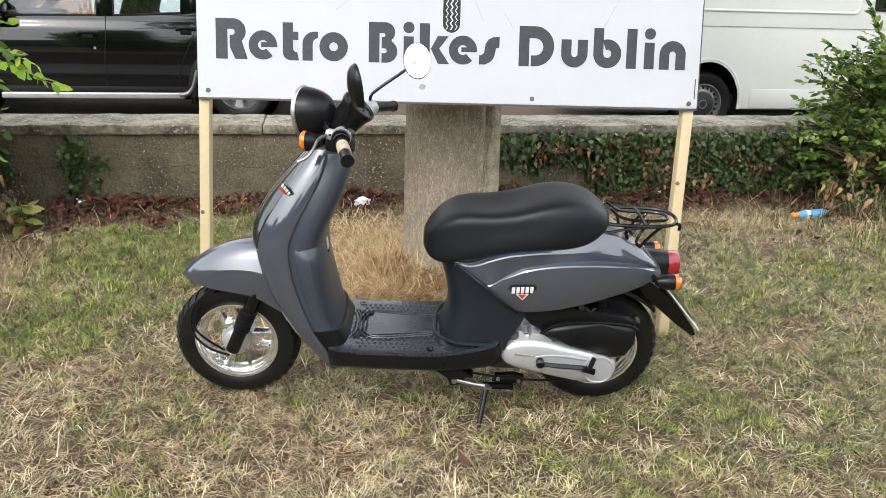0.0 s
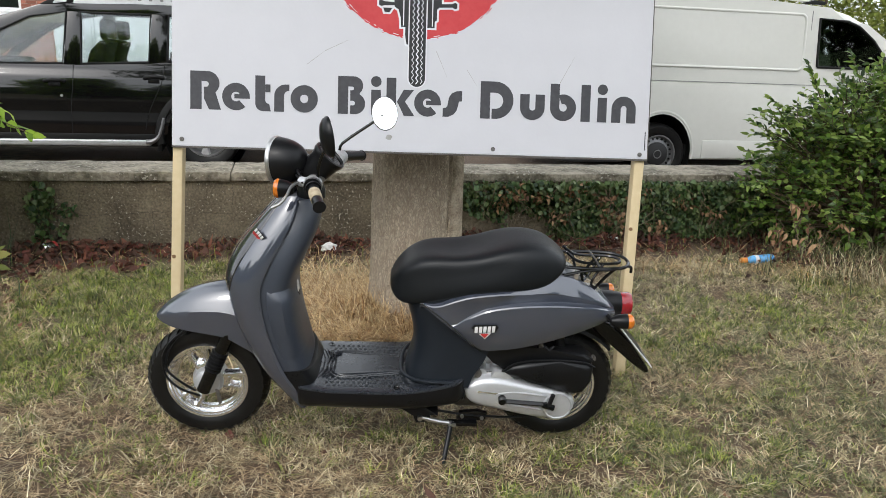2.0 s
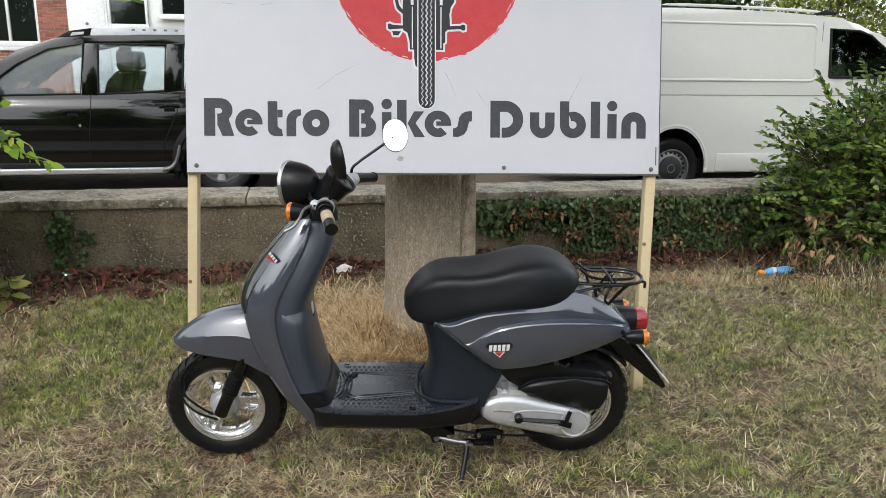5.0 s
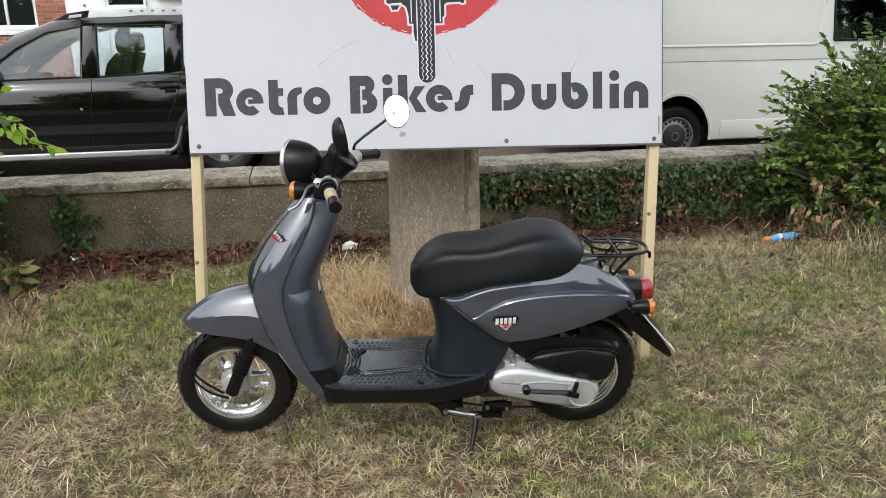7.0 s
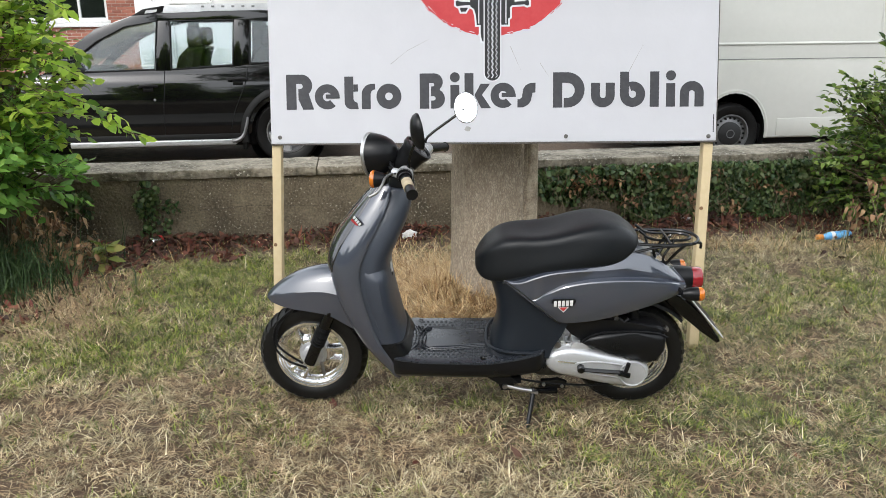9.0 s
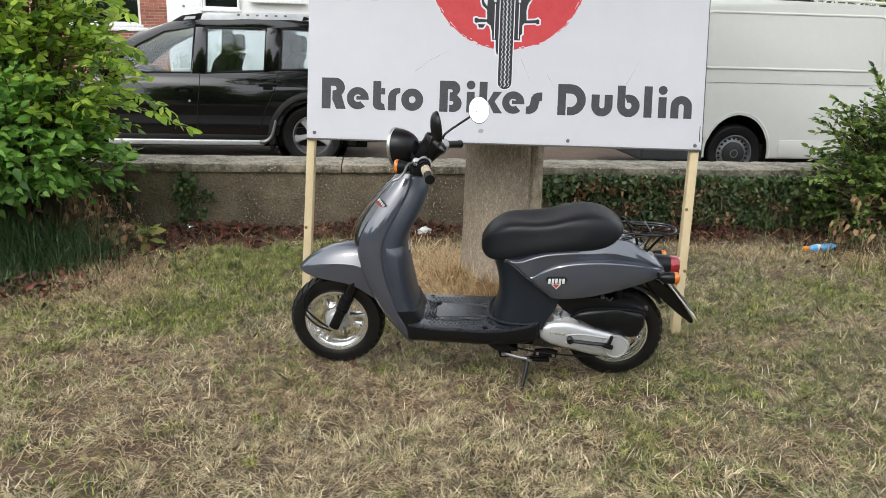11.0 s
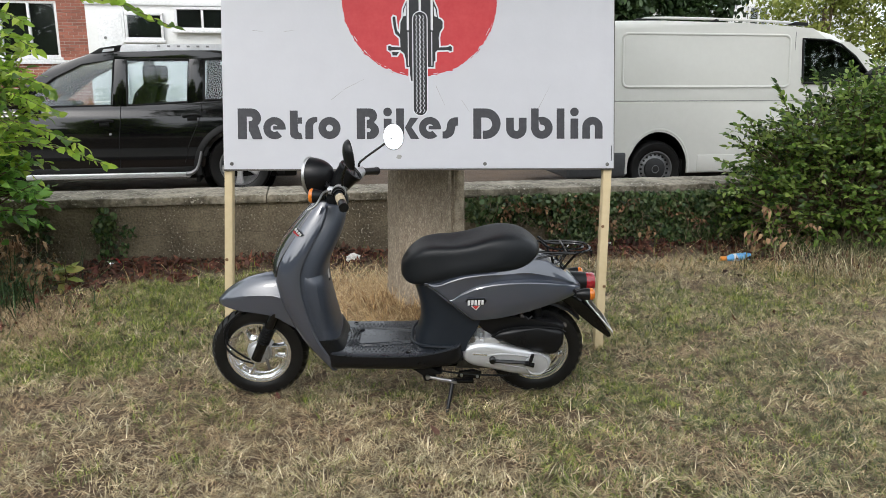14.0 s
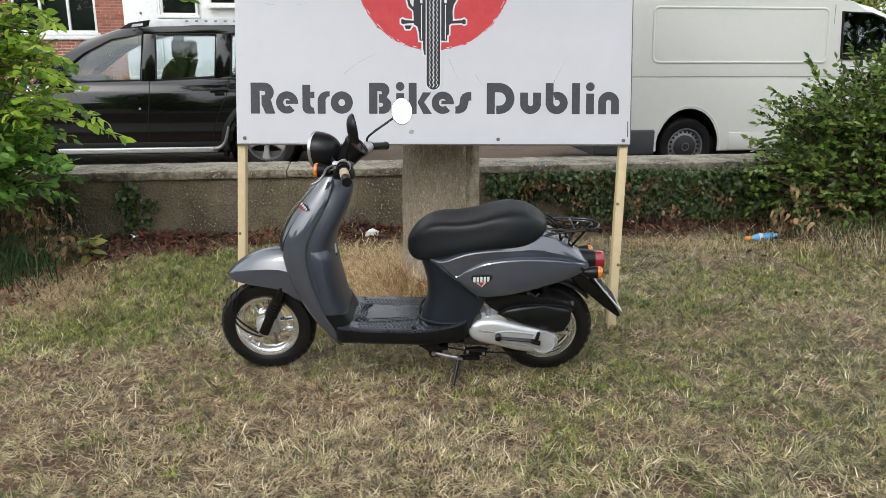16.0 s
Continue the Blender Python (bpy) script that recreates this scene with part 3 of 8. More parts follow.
    shapes = [at(q) for q in (
        [(798, 127), (811, 127), (811, 118), (814, 116), (814, 101), (821, 95), (820, 76), (822, 66), (827, 58), (827, 48), (824, 44), (819, 42), (817, 26), (811, 12), (808, -40), (798, -40)],
        [(776, 127), (763, 127), (762, 114), (759, 103), (753, 99), (752, 72), (753, 50), (757, 41), (758, 26), (764, 12), (767, -40), (776, -40)],
        [(770, -40), (804, -40), (804, 40), (770, 40)],
        [(769, 120), (776, 120), (776, 153), (771, 151), (769, 140)],
        [(739, 42), (741, 39), (744, 40), (745, 52), (747, 63), (754, 73), (752, 76), (744, 69), (741, 57)],
        [(731, 91), (734, 90), (738, 92), (756, 93), (756, 97), (738, 98), (734, 99), (731, 97)],
        [(818, 93), (836, 92), (840, 90), (843, 92), (843, 98), (840, 99), (836, 97), (818, 98)],
        [(737, 101), (750, 101), (746, 107), (739, 107)])]
    for name, grow, lift, material in (("bike_outline", 0.0075, 0.0012, LOGO_WHITE), ("bike_body", 0.0, 0.0018, LOGO_BLACK)):
        bm = bmesh.new()
        for k, q in enumerate(shapes):
            flat(grown(q, grow), 0.0003 + 0.00004 * k, lift, bm)
        part(name, bm, material, root, smooth=False)
    for q in ([(764, -30), (768, -30), (768, 63), (764, 63)], [(806, -30), (810, -30), (810, 63), (806, 63)], [(765.5, 66), (767, 66), (767, 125), (765.5, 125)], [(807, 66), (808.5, 66), (808.5, 125), (807, 125)],
              [(757.5, 39), (759, 28), (762, 20), (763, 22), (762.5, 38)], [(811.5, 20), (815, 27), (817, 40), (812, 38)], [(768, 0), (778, -2), (787, 6), (796, -2), (806, 0), (806, 5), (798, 10), (776, 10), (768, 5)], [(785, 8), (789, 8), (789, 32), (785, 32)]):
        bm = bmesh.new()
        flat(at(q), 0.0003, 0.0023, bm)
        part("white_line", bm, LOGO_WHITE, root, smooth=False)
    tread = lambda g: arc(0, 0.29, 0.0325 + g, 180, 360, 12) + arc(0, 0.718, 0.0325 + g, 0, 180, 12)
    for name, g, lift, material in (("tyre_outline", 0.0045, 0.0026, LOGO_WHITE), ("tyre", 0.0, 0.0030, LOGO_BLACK)):
        bm = bmesh.new()
        flat(tread(g), 0.0003, lift, bm)
        part(name, bm, material, root, smooth=False)
    for k in (-1, 0, 1):
        bm = bmesh.new()
        zs = [0.268 + 0.0117 * i for i in range(41)]
        h = 0.0026 if k == 0 else 0.0015
        left = [(0.017 * k + (0.0042 if i % 2 else -0.0042) - h, z) for i, z in enumerate(zs)]
        right = [(x + 2 * h, z) for x, z in left]
        for i in range(40):
            flat([left[i], right[i], right[i + 1], left[i + 1]], 0.0002, 0.0034, bm)
        part("tread_line", bm, LOGO_WHITE, root, smooth=False)
    # bolts with washers, scratches, a scuff and a strip of small print
    for x, z in ((-0.908, 0.026), (0.312, 0.022), (0.914, 0.018)):
        bolt = part("bolt", revolve([(0.0, -0.008), (0.0045, -0.008), (0.0045, -0.003), (0.009, -0.003), (0.009, -0.0002)], 12, centre=(x, 0, z)), BOLT_STEEL, root, "dull dark bolt with washer")
    scratches = [(-0.43, 0.33, -0.36, 0.385), (-0.36, 0.385, -0.27, 0.43), (0.575, 0.292, 0.632, 0.40), (0.075, 0.4, 0.12, 0.3), (-0.8, 0.66, -0.75, 0.655), (-0.65, 0.655, -0.6, 0.662), (0.2, 0.33, 0.24, 0.27)]
    for x0, z0, x1, z1 in scratches:
        bm = bmesh.new()
        d = Vector((x1 - x0, 0, z1 - z0)).normalized().cross(Vector((0, 1, 0))) * 0.0012
        flat([(x0 - d.x, z0 - d.z), (x0 + d.x, z0 + d.z), (x1 + d.x * 0.3, z1 + d.z * 0.3), (x1 - d.x * 0.3, z1 - d.z * 0.3)], 0.0002, 0.0001, bm)
        part("scratch", bm, SCUFF, root, smooth=False)
    bm = bmesh.new()
    flat([(-0.105 + 0.013 * math.cos(a * 0.5) * (1 + 0.2 * math.sin(a * 2)), 0.057 + 0.011 * math.sin(a * 0.5)) for a in range(13)], 0.0002, 0.0001, bm)
    part("scuff", bm, SCUFF, root, smooth=False)
    bm = bmesh.new()
    flat([(0.932, 0.035), (0.936, 0.035), (0.936, 0.11), (0.932, 0.11)], 0.0002, 0.0001, bm)
    part("small_print_bar", bm, LETTER_GREY, root, smooth=False)


sign()


def post(name, foot, head, w, d, seed):
    """A sawn pine batten driven into the ground, with a few knots."""
    root = thing(name, "pale sawn pine post carrying the sign", "post", group="posts of the sign")
    f, h = Vector(foot), Vector(head)
    axis = (h - f).normalized()
    side = Vector((1, 0, 0)) - axis * axis.x
    side.normalize()
    back = axis.cross(side)
    root.matrix_basis = Matrix.Translation(f) @ Matrix((side, back, axis)).transposed().to_4x4()
    part("batten", box(-w / 2, w / 2, -d / 2, d / 2, -0.12, (h - f).length, 0.003), PINE, root)
    rng = random.Random(seed)
    for z in ((0.42,) if seed == 1 else (0.26, 0.66)):
        x = rng.uniform(-0.3, 0.3) * w
        part("knot", revolve([(0.0, -d / 2 - 0.0012), (0.007, -d / 2 - 0.0010), (0.009, -d / 2 + 0.001)], 10, centre=(x, 0, z + rng.uniform(-0.06, 0.06))), KNOT, root, "dark brown knot")


KNOT = mat("knot_wood", (0.2, 0.11, 0.05), 0.8, scale=80)
post("sign_post", (-1.252, -0.132, 0.0), (-1.232, 0.100, 1.25), 0.038, 0.05, 1)
post("sign_post", (0.568, -0.132, 0.0), (0.616, 0.052, 0.99), 0.040, 0.05, 2)


# ---- tree ----
BARK = mat("bark", (0.52, 0.435, 0.33), 0.95, second=(0.20, 0.158, 0.115), scale=46, detail=140, contrast=0.42, bump=1.0, bump_scale=70, speck=((0.44, 0.39, 0.31), 120, 0.62))
n, l = BARK.node_tree.nodes, BARK.node_tree.links
stretch = n.new("ShaderNodeMapping")
stretch.inputs["Scale"].default_value = (1, 1, 0.42)
for node in [k for k in n if k.type == "TEX_NOISE"]:
    l.new(stretch.outputs[0], node.inputs["Vector"])
l.new([k for k in n if k.type == "TEX_COORD"][0].outputs["Object"], stretch.inputs[0])
# cracks between small scales of bark
warp, shift, cracks, crack_edge, crack_mix = n.new("ShaderNodeTexNoise"), n.new("ShaderNodeMixRGB"), n.new("ShaderNodeTexVoronoi"), n.new("ShaderNodeMapRange"), n.new("ShaderNodeMix")
warp.inputs["Scale"].default_value = 24
shift.blend_type, shift.inputs[0].default_value = "LINEAR_LIGHT", 0.045
cracks.feature, cracks.inputs["Scale"].default_value = "DISTANCE_TO_EDGE", 82
crack_edge.inputs["From Min"].default_value, crack_edge.inputs["From Max"].default_value = 0.0, 0.20
crack_edge.inputs["To Min"].default_value = 0.0
crack_mix.data_type = "RGBA"
crack_mix.inputs[6].default_value = (0.25, 0.20, 0.15, 1)
l.new(stretch.outputs[0], warp.inputs["Vector"])
l.new(stretch.outputs[0], shift.inputs[1])
l.new(warp.outputs["Color"], shift.inputs[2])
l.new(shift.outputs[0], cracks.inputs["Vector"])
l.new(cracks.outputs["Distance"], crack_edge.inputs["Value"])
l.new(crack_edge.outputs[0], crack_mix.inputs[0])
bark_in = n["Principled BSDF"].inputs["Base Color"]
l.new(bark_in.links[0].from_socket, crack_mix.inputs[7])
l.new(crack_mix.outputs[2], bark_in)
crack_bump, old_bump = n.new("ShaderNodeBump"), [k for k in n if k.type == "BUMP"][0]
crack_bump.inputs["Strength"].default_value, crack_bump.inputs["Distance"].default_value = 0.55, 0.008
l.new(crack_edge.outputs[0], crack_bump.inputs["Height"])
l.new(old_bump.outputs[0], crack_bump.inputs["Normal"])
l.new(crack_bump.outputs[0], n["Principled BSDF"].inputs["Normal"])
BARK_SLAB = mat("pale_bark", (0.47, 0.40, 0.30), 0.95, second=(0.20, 0.158, 0.115), scale=22, detail=120, contrast=0.36, bump=1.0, bump_scale=60)


def tree_trunk():
    root = thing("tree", "mature tree trunk with furrowed grey-brown bark behind the sign", "tree", pose(-0.275, 0.50, 0.0))
    rings, segs = [], 180
    for k in range(170):
        z = -0.1 + 3.3 * (k / 169) ** 1.5
        flare = 0.055 * math.exp(-max(0, z - 0.03) / 0.11)
        ring = []
        for i in range(segs):
            a = 2 * math.pi * i / segs
            p = Vector((math.cos(a), math.sin(a), 0))
            ridge = 0.006 * noise.noise(Vector((p.x * 9, p.y * 9, z * 1.2))) - 0.007 * abs(noise.noise(Vector((p.x * 15, p.y * 15, z * 4.5)))) - 0.004 * abs(noise.noise(Vector((p.x * 34, p.y * 34, z * 9)))) + 0.012 * noise.noise(Vector((p.x * 2.2, p.y * 2.2, z * 0.8 + 4)))
            split = -0.012 * math.exp(-((a - 5.45) / 0.05) ** 2)
            r = 0.212 - 0.004 * z + flare * (1 + 0.7 * math.sin(3 * a + 1)) + ridge + split
            ring.append((p.x * r, p.y * r, z))
        rings.append(ring)
    part("trunk", loft(rings), BARK, root)
    # pale slab of bark standing off beside a split
    slab = []
    for k in range(60):
        z = 0.02 + 3.0 * k / 59
        flare = 0.055 * math.exp(-max(0, z - 0.03) / 0.11)
        a0 = 5.52 + 0.04 * noise.noise(Vector((0, 3, z * 3.0))) + 0.10 * math.exp(-z / 0.35)
        a1 = 5.98 + 0.03 * noise.noise(Vector((5, 0, z * 5.0)))
        row = []
        for i in range(14):
            a = a0 + (a1 - a0) * i / 13
            r = 0.215 - 0.004 * z + flare + 0.012 * abs(math.sin(math.pi * i / 13)) ** 0.4 - 0.006 * abs(noise.noise(Vector((a * 14, 0, z * 5)))) + 0.008 * noise.noise(Vector((a * 3, 2, z * 2)))
            row.append((r * math.cos(a), r * math.sin(a), z))
        row += [(0.17 * math.cos(a1), 0.17 * math.sin(a1), z), (0.17 * math.cos(a0), 0.17 * math.sin(a0), z)]
        slab.append(row)
    part("bark_slab", loft(slab), BARK_SLAB, root, "pale cracked slab of bark")
    # crown out of view, its density set for shade and reflections
    rng = np.random.default_rng(77)
    pts = []
    for k in range(16):
        a = 2 * math.pi * k / 16 + rng.uniform(-0.2, 0.2)
        reach, top = rng.uniform(1.8, 4.3), rng.uniform(4.0, 6.4)
        if math.sin(a) < -0.3:                         # open sky over the lawn
            reach = min(reach, 1.9)
        tip = Vector((reach * math.cos(a), reach * math.sin(a), top))
        part("limb", tube([(0.05 * math.cos(a), 0.05 * math.sin(a), 2.7), tip * 0.5 + Vector((0, 0, 1.4)), tip], 0.09, 8, None, 2, taper=0.02), BARK, root)
        for _ in range(8):
            c = np.array(tip) * rng.uniform(0.45, 1.1) + rng.normal(0, 0.5, 3) + np.array([0, 0, 0.6])
            pts.append(c + rng.normal(0, 0.24, (52, 3)))
            if rng.uniform() < 0.5:
                d = Vector(c) - tip * 0.6
                part("twig", tube([tip * 0.6, tip * 0.6 + d * 0.5 + Vector((0, 0, 0.1)), Vector(c)], 0.018, 5, None, 0, taper=0.005), BARK, root)
    p = np.concatenate(pts)
    p = p[p[:, 2] > 3.5]
    low = [np.array([rng.uniform(-1.4, 1.5), rng.uniform(-1.0, -0.2), rng.uniform(2.75, 3.4)]) + rng.normal(0, 0.16, (60, 3)) for _ in range(14)]      # unseen sprays added over the sign to shade its top
    p = np.concatenate([p] + low)
    for q in low[::2]:
        c = Vector(q.mean(0))
        part("limb", tube([(0, 0, 2.6), c * 0.5 + Vector((0, 0, 1.6)), c + Vector((0, 0, 0.1))], 0.03, 6, None, 1, taper=0.006), BARK, root)
    v, f = leaves(p, rng.normal(0, 1, p.shape) + np.array([0, 0, -0.4]), 0.17, 0.055, rng)
    crown = triangles_mesh("crown", v, f, CROWN_LEAF)
    crown.parent = root
    crown["label"] = "broad unseen green crown above the sign, low sprays added for shade"


CROWN_LEAF = foliage_mat("crown_leaf", [(0.03, 0.06, 0.012), (0.05, 0.09, 0.018), (0.08, 0.13, 0.03)], through=0.3)
tree_trunk()


def backdrop():
    """Unseen dark green belt added behind and beside the lawn to darken reflections."""
    rings = []
    for k in range(61):
        a = radians(172 + 196 * k / 60)
        r = 15 + 1.5 * noise.noise(Vector((k * 0.3, 0, 0)))
        top = 3.6 + 1.2 * noise.noise(Vector((k * 0.45, 5, 0))) + 0.8 * noise.noise(Vector((k * 1.7, 9, 0)))
        rings.append([((r + d) * math.cos(a), -2 + (r + d) * math.sin(a), z) for d, z in ((0, -0.1), (-0.8, 1.0), (-1.0, top * 0.5), (-0.3, top * 0.85), (0.6, top), (1.5, top * 0.8), (1.6, -0.1))])
    ob = part("backdrop", loft(rings), BELT, None)
    tagged(ob, "unseen dark green belt added to darken reflections", "trees", kind="structure")


BELT = mat("backdrop_belt", (0.055, 0.085, 0.026), 0.9, second=(0.02, 0.034, 0.012), scale=0.8, detail=4, bump=1.0, bump_scale=3)
backdrop()


# ---- scooter ----
PAINT = mat("metallic_grey_paint", (0.046, 0.052, 0.072), 0.38, 0.1, second=(0.041, 0.047, 0.066), scale=3, detail=500, contrast=0.9, coat=1.0, rough_vary=0.04, spec=0.15)
PAINT.node_tree.nodes["Principled BSDF"].inputs["Coat IOR"].default_value = 1.9
PAINT_DARK = mat("dark_grey_paint", (0.03, 0.03, 0.034), 0.25, 0.3, scale=3, detail=400, coat=0.9, rough_vary=0.04)
INNER = mat("blue_grey_plastic", (0.040, 0.047, 0.063), 0.36, second=(0.033, 0.039, 0.053), scale=6, detail=300, bump=0.1, bump_scale=900, spec=0.5)
PLASTIC = mat("black_plastic", (0.0055, 0.0058, 0.0065), 0.30, second=(0.008, 0.008, 0.009), scale=9, detail=200, bump=0.12, bump_scale=700, spec=0.22)
BODY_PLASTIC = mat("charcoal_plastic", (0.0125, 0.0158, 0.0212), 0.36, second=(0.0115, 0.0145, 0.0195), scale=7, detail=300, bump=0.12, bump_scale=900, spec=0.22)
SEAT_VINYL = mat("black_seat_vinyl", (0.004, 0.0055, 0.0075), 0.40, second=(0.007, 0.0078, 0.009), scale=9, detail=180, bump=0.25, bump_scale=600, rough_vary=0.07, spec=0.25)
FLOOR_PLASTIC = mat("floor_plastic", (0.012, 0.0145, 0.019), 0.28, second=(0.018, 0.0205, 0.026), scale=12, detail=150, bump=0.2, bump_scale=600, spec=0.55)
GLOSS_BLACK = mat("gloss_black", (0.003, 0.003, 0.0035), 0.22, coat=0.3, spec=0.25)
RUBBER = mat("tyre_rubber", (0.005, 0.005, 0.0055), 0.40, second=(0.010, 0.0095, 0.009), scale=14, detail=150, bump=0.3, bump_scale=300, spec=0.28)
ALLOY = mat("silver_alloy", (0.86, 0.86, 0.87), 0.20, 0.92, second=(0.78, 0.78, 0.79), scale=6, detail=20, rough_vary=0.05)
CASTING = mat("cast_aluminium", (0.52, 0.525, 0.54), 0.30, 0.45, second=(0.44, 0.445, 0.46), scale=8, detail=60, rough_vary=0.05)
DULL_METAL = mat("dull_metal", (0.22, 0.21, 0.2), 0.5, 0.8, second=(0.12, 0.11, 0.1), scale=30, bump=0.2)
LEVER_METAL = mat("lever_aluminium", (0.36, 0.36, 0.36), 0.4, 0.8, second=(0.25, 0.25, 0.25), scale=40)
CHROME = mat("chrome", (0.75, 0.75, 0.76), 0.12, 1.0, scale=20, rough_vary=0.05)
RIM_METAL = mat("lamp_rim_metal", (0.5, 0.5, 0.5), 0.3, 0.9, second=(0.42, 0.42, 0.42), scale=40)
AMBER = mat("amber_lens", (0.58, 0.17, 0.015), 0.15, coat=0.6, second=(0.42, 0.10, 0.01), scale=80)
RED_LENS = mat("red_lens", (0.27, 0.012, 0.02), 0.15, coat=0.6, second=(0.19, 0.008, 0.012), scale=80)
MIRROR = mat("mirror_glass", (0.92, 0.93, 0.94), 0.02, 1.0, second=(0.9, 0.91, 0.92), rough_vary=0.0)
PLATE_WHITE = mat("plate_white", (0.7, 0.7, 0.7), 0.4)
BADGE_RED = mat("badge_red", (0.5, 0.03, 0.03), 0.35)
TAPE = mat("worn_tape", (0.42, 0.35, 0.24), 0.8, second=(0.3, 0.24, 0.16), scale=60)

SCOOTER = pose(-0.405, -0.635, 0.004, 5, 0, -1.4)
FRONT_X, REAR_X, WHEEL_Z = -0.590, 0.566, 0.203


def tyre_mesh(radius, width, bead):
    w = width / 2
    prof = [(bead, -w * 0.72), (bead + 0.012, -w * 0.92), (radius - 0.035, -w), (radius - 0.016, -w * 0.90), (radius - 0.005, -w * 0.55), (radius, 0),
            (radius - 0.005, w * 0.55), (radius - 0.016, w * 0.90), (radius - 0.035, w), (bead + 0.012, w * 0.92), (bead, w * 0.72), (bead - 0.004, 0), (bead, -w * 0.72)]
    return revolve(prof, 72)


def tread_blocks(radius, width):
    """Slanted tread bars wrapped over the shoulder of a tyre."""
    bm = bmesh.new()
    w = width / 2
    for k in range(34):
        for side in (-1, 1):
            a = 2 * math.pi * (k + (0.5 if side > 0 else 0)) / 34
            pts = []
            for j in range(5):
                f = j / 4
                y = side * w * (0.06 + 0.88 * f)
                drop = 0.0 if f < 0.3 else 0.016 * ((f - 0.3) / 0.7) ** 1.6
                pts.append((a + 0.10 * f, radius - drop + 0.0025, y))
            half = 0.052
            rows = [[bm.verts.new(((r - dr) * math.cos(t + s * half), y, (r - dr) * math.sin(t + s * half))) for s in (-1, 1) for dr in ((0.006, 0) if s < 0 else (0, 0.006))] for t, r, y in pts]
            for p, q in zip(rows, rows[1:]):
                for i in range(3):
                    bm.faces.new((p[i], p[i + 1], q[i + 1], q[i]))
            bm.faces.new(rows[0])
            bm.faces.new(rows[-1][::-1])
    return bm


def cast_spoke(bm, angle, y0, y1):
    """A broad cast spoke, flaring to the rim, with an oval slot through it near the rim."""
    rot = Matrix.Rotation(angle, 4, "Y")
    n = 48
    outer, inner = [], []
    for k in range(n):
        a = 2 * math.pi * k / n
        c, s = math.cos(a), math.sin(a)
        r = 0.074 + 0.041 * math.copysign(abs(c) ** 0.35, c)
        f = (r - 0.034) / 0.084
        outer.append((r, (0.026 + 0.004 * f + 0.018 * f ** 4) * math.copysign(abs(s) ** 0.35, s)))
        inner.append((0.0875 + 0.021 * math.copysign(abs(c) ** 0.7, c), 0.0165 * math.copysign(abs(s) ** 0.7, s)))
    rows = []
    for (ra, oa), (rb, ob_) in zip(outer, inner):
        q = [(ra, oa, y1), (ra, oa, y0 + 0.008), (ra + (rb - ra) * 0.22, oa + (ob_ - oa) * 0.22, y0), (ra + (rb - ra) * 0.72, oa + (ob_ - oa) * 0.72, y0), (rb, ob_, y0 + 0.007), (rb, ob_, y1)]
        rows.append([bm.verts.new(rot @ Vector((r, y, o))) for r, o, y in q])
    for i in range(n):
        p, q = rows[i], rows[(i + 1) % n]
        for k in range(6):
            bm.faces.new((p[k], p[(k + 1) % 6], q[(k + 1) % 6], q[k]))


def wheel(parent, name, x, z, steer=0.0):
    """Cast three-spoke wheel with its tyre."""
    rim_ob = part(name, revolve([(0.1335, -0.037), (0.1345, -0.034), (0.1335, -0.031), (0.1235, -0.027), (0.1190, -0.010), (0.1060, -0.006), (0.1040, 0.006), (0.1190, 0.010), (0.1235, 0.027), (0.1335, 0.031), (0.1335, 0.037),
                                 (0.1255, 0.034), (0.1140, 0.012), (0.1140, -0.010), (0.1150, -0.020), (0.1185, -0.022), (0.1195, -0.030), (0.1240, -0.031), (0.1265, -0.036), (0.1335, -0.037)], 64), ALLOY, parent, "bright silver alloy rim", m=pose(x, 0, z, 0, 0, steer))
    part("tyre", tyre_mesh(0.197, 0.084, 0.1315), RUBBER, rim_ob)
    part("tread", tread_blocks(0.197, 0.081), RUBBER, rim_ob)
    for k in range(3):
        bm = bmesh.new()
        cast_spoke(bm, radians((3, -108, -233)[k]), -0.022, 0.012)
        part("spoke", bm, ALLOY, rim_ob)
    part("hub", revolve([(0, -0.034), (0.02, -0.034), (0.028, -0.030), (0.050, -0.024), (0.055, -0.006), (0.055, 0.03), (0.03, 0.036), (0, 0.036)], 32), CASTING, rim_ob)
    return rim_ob


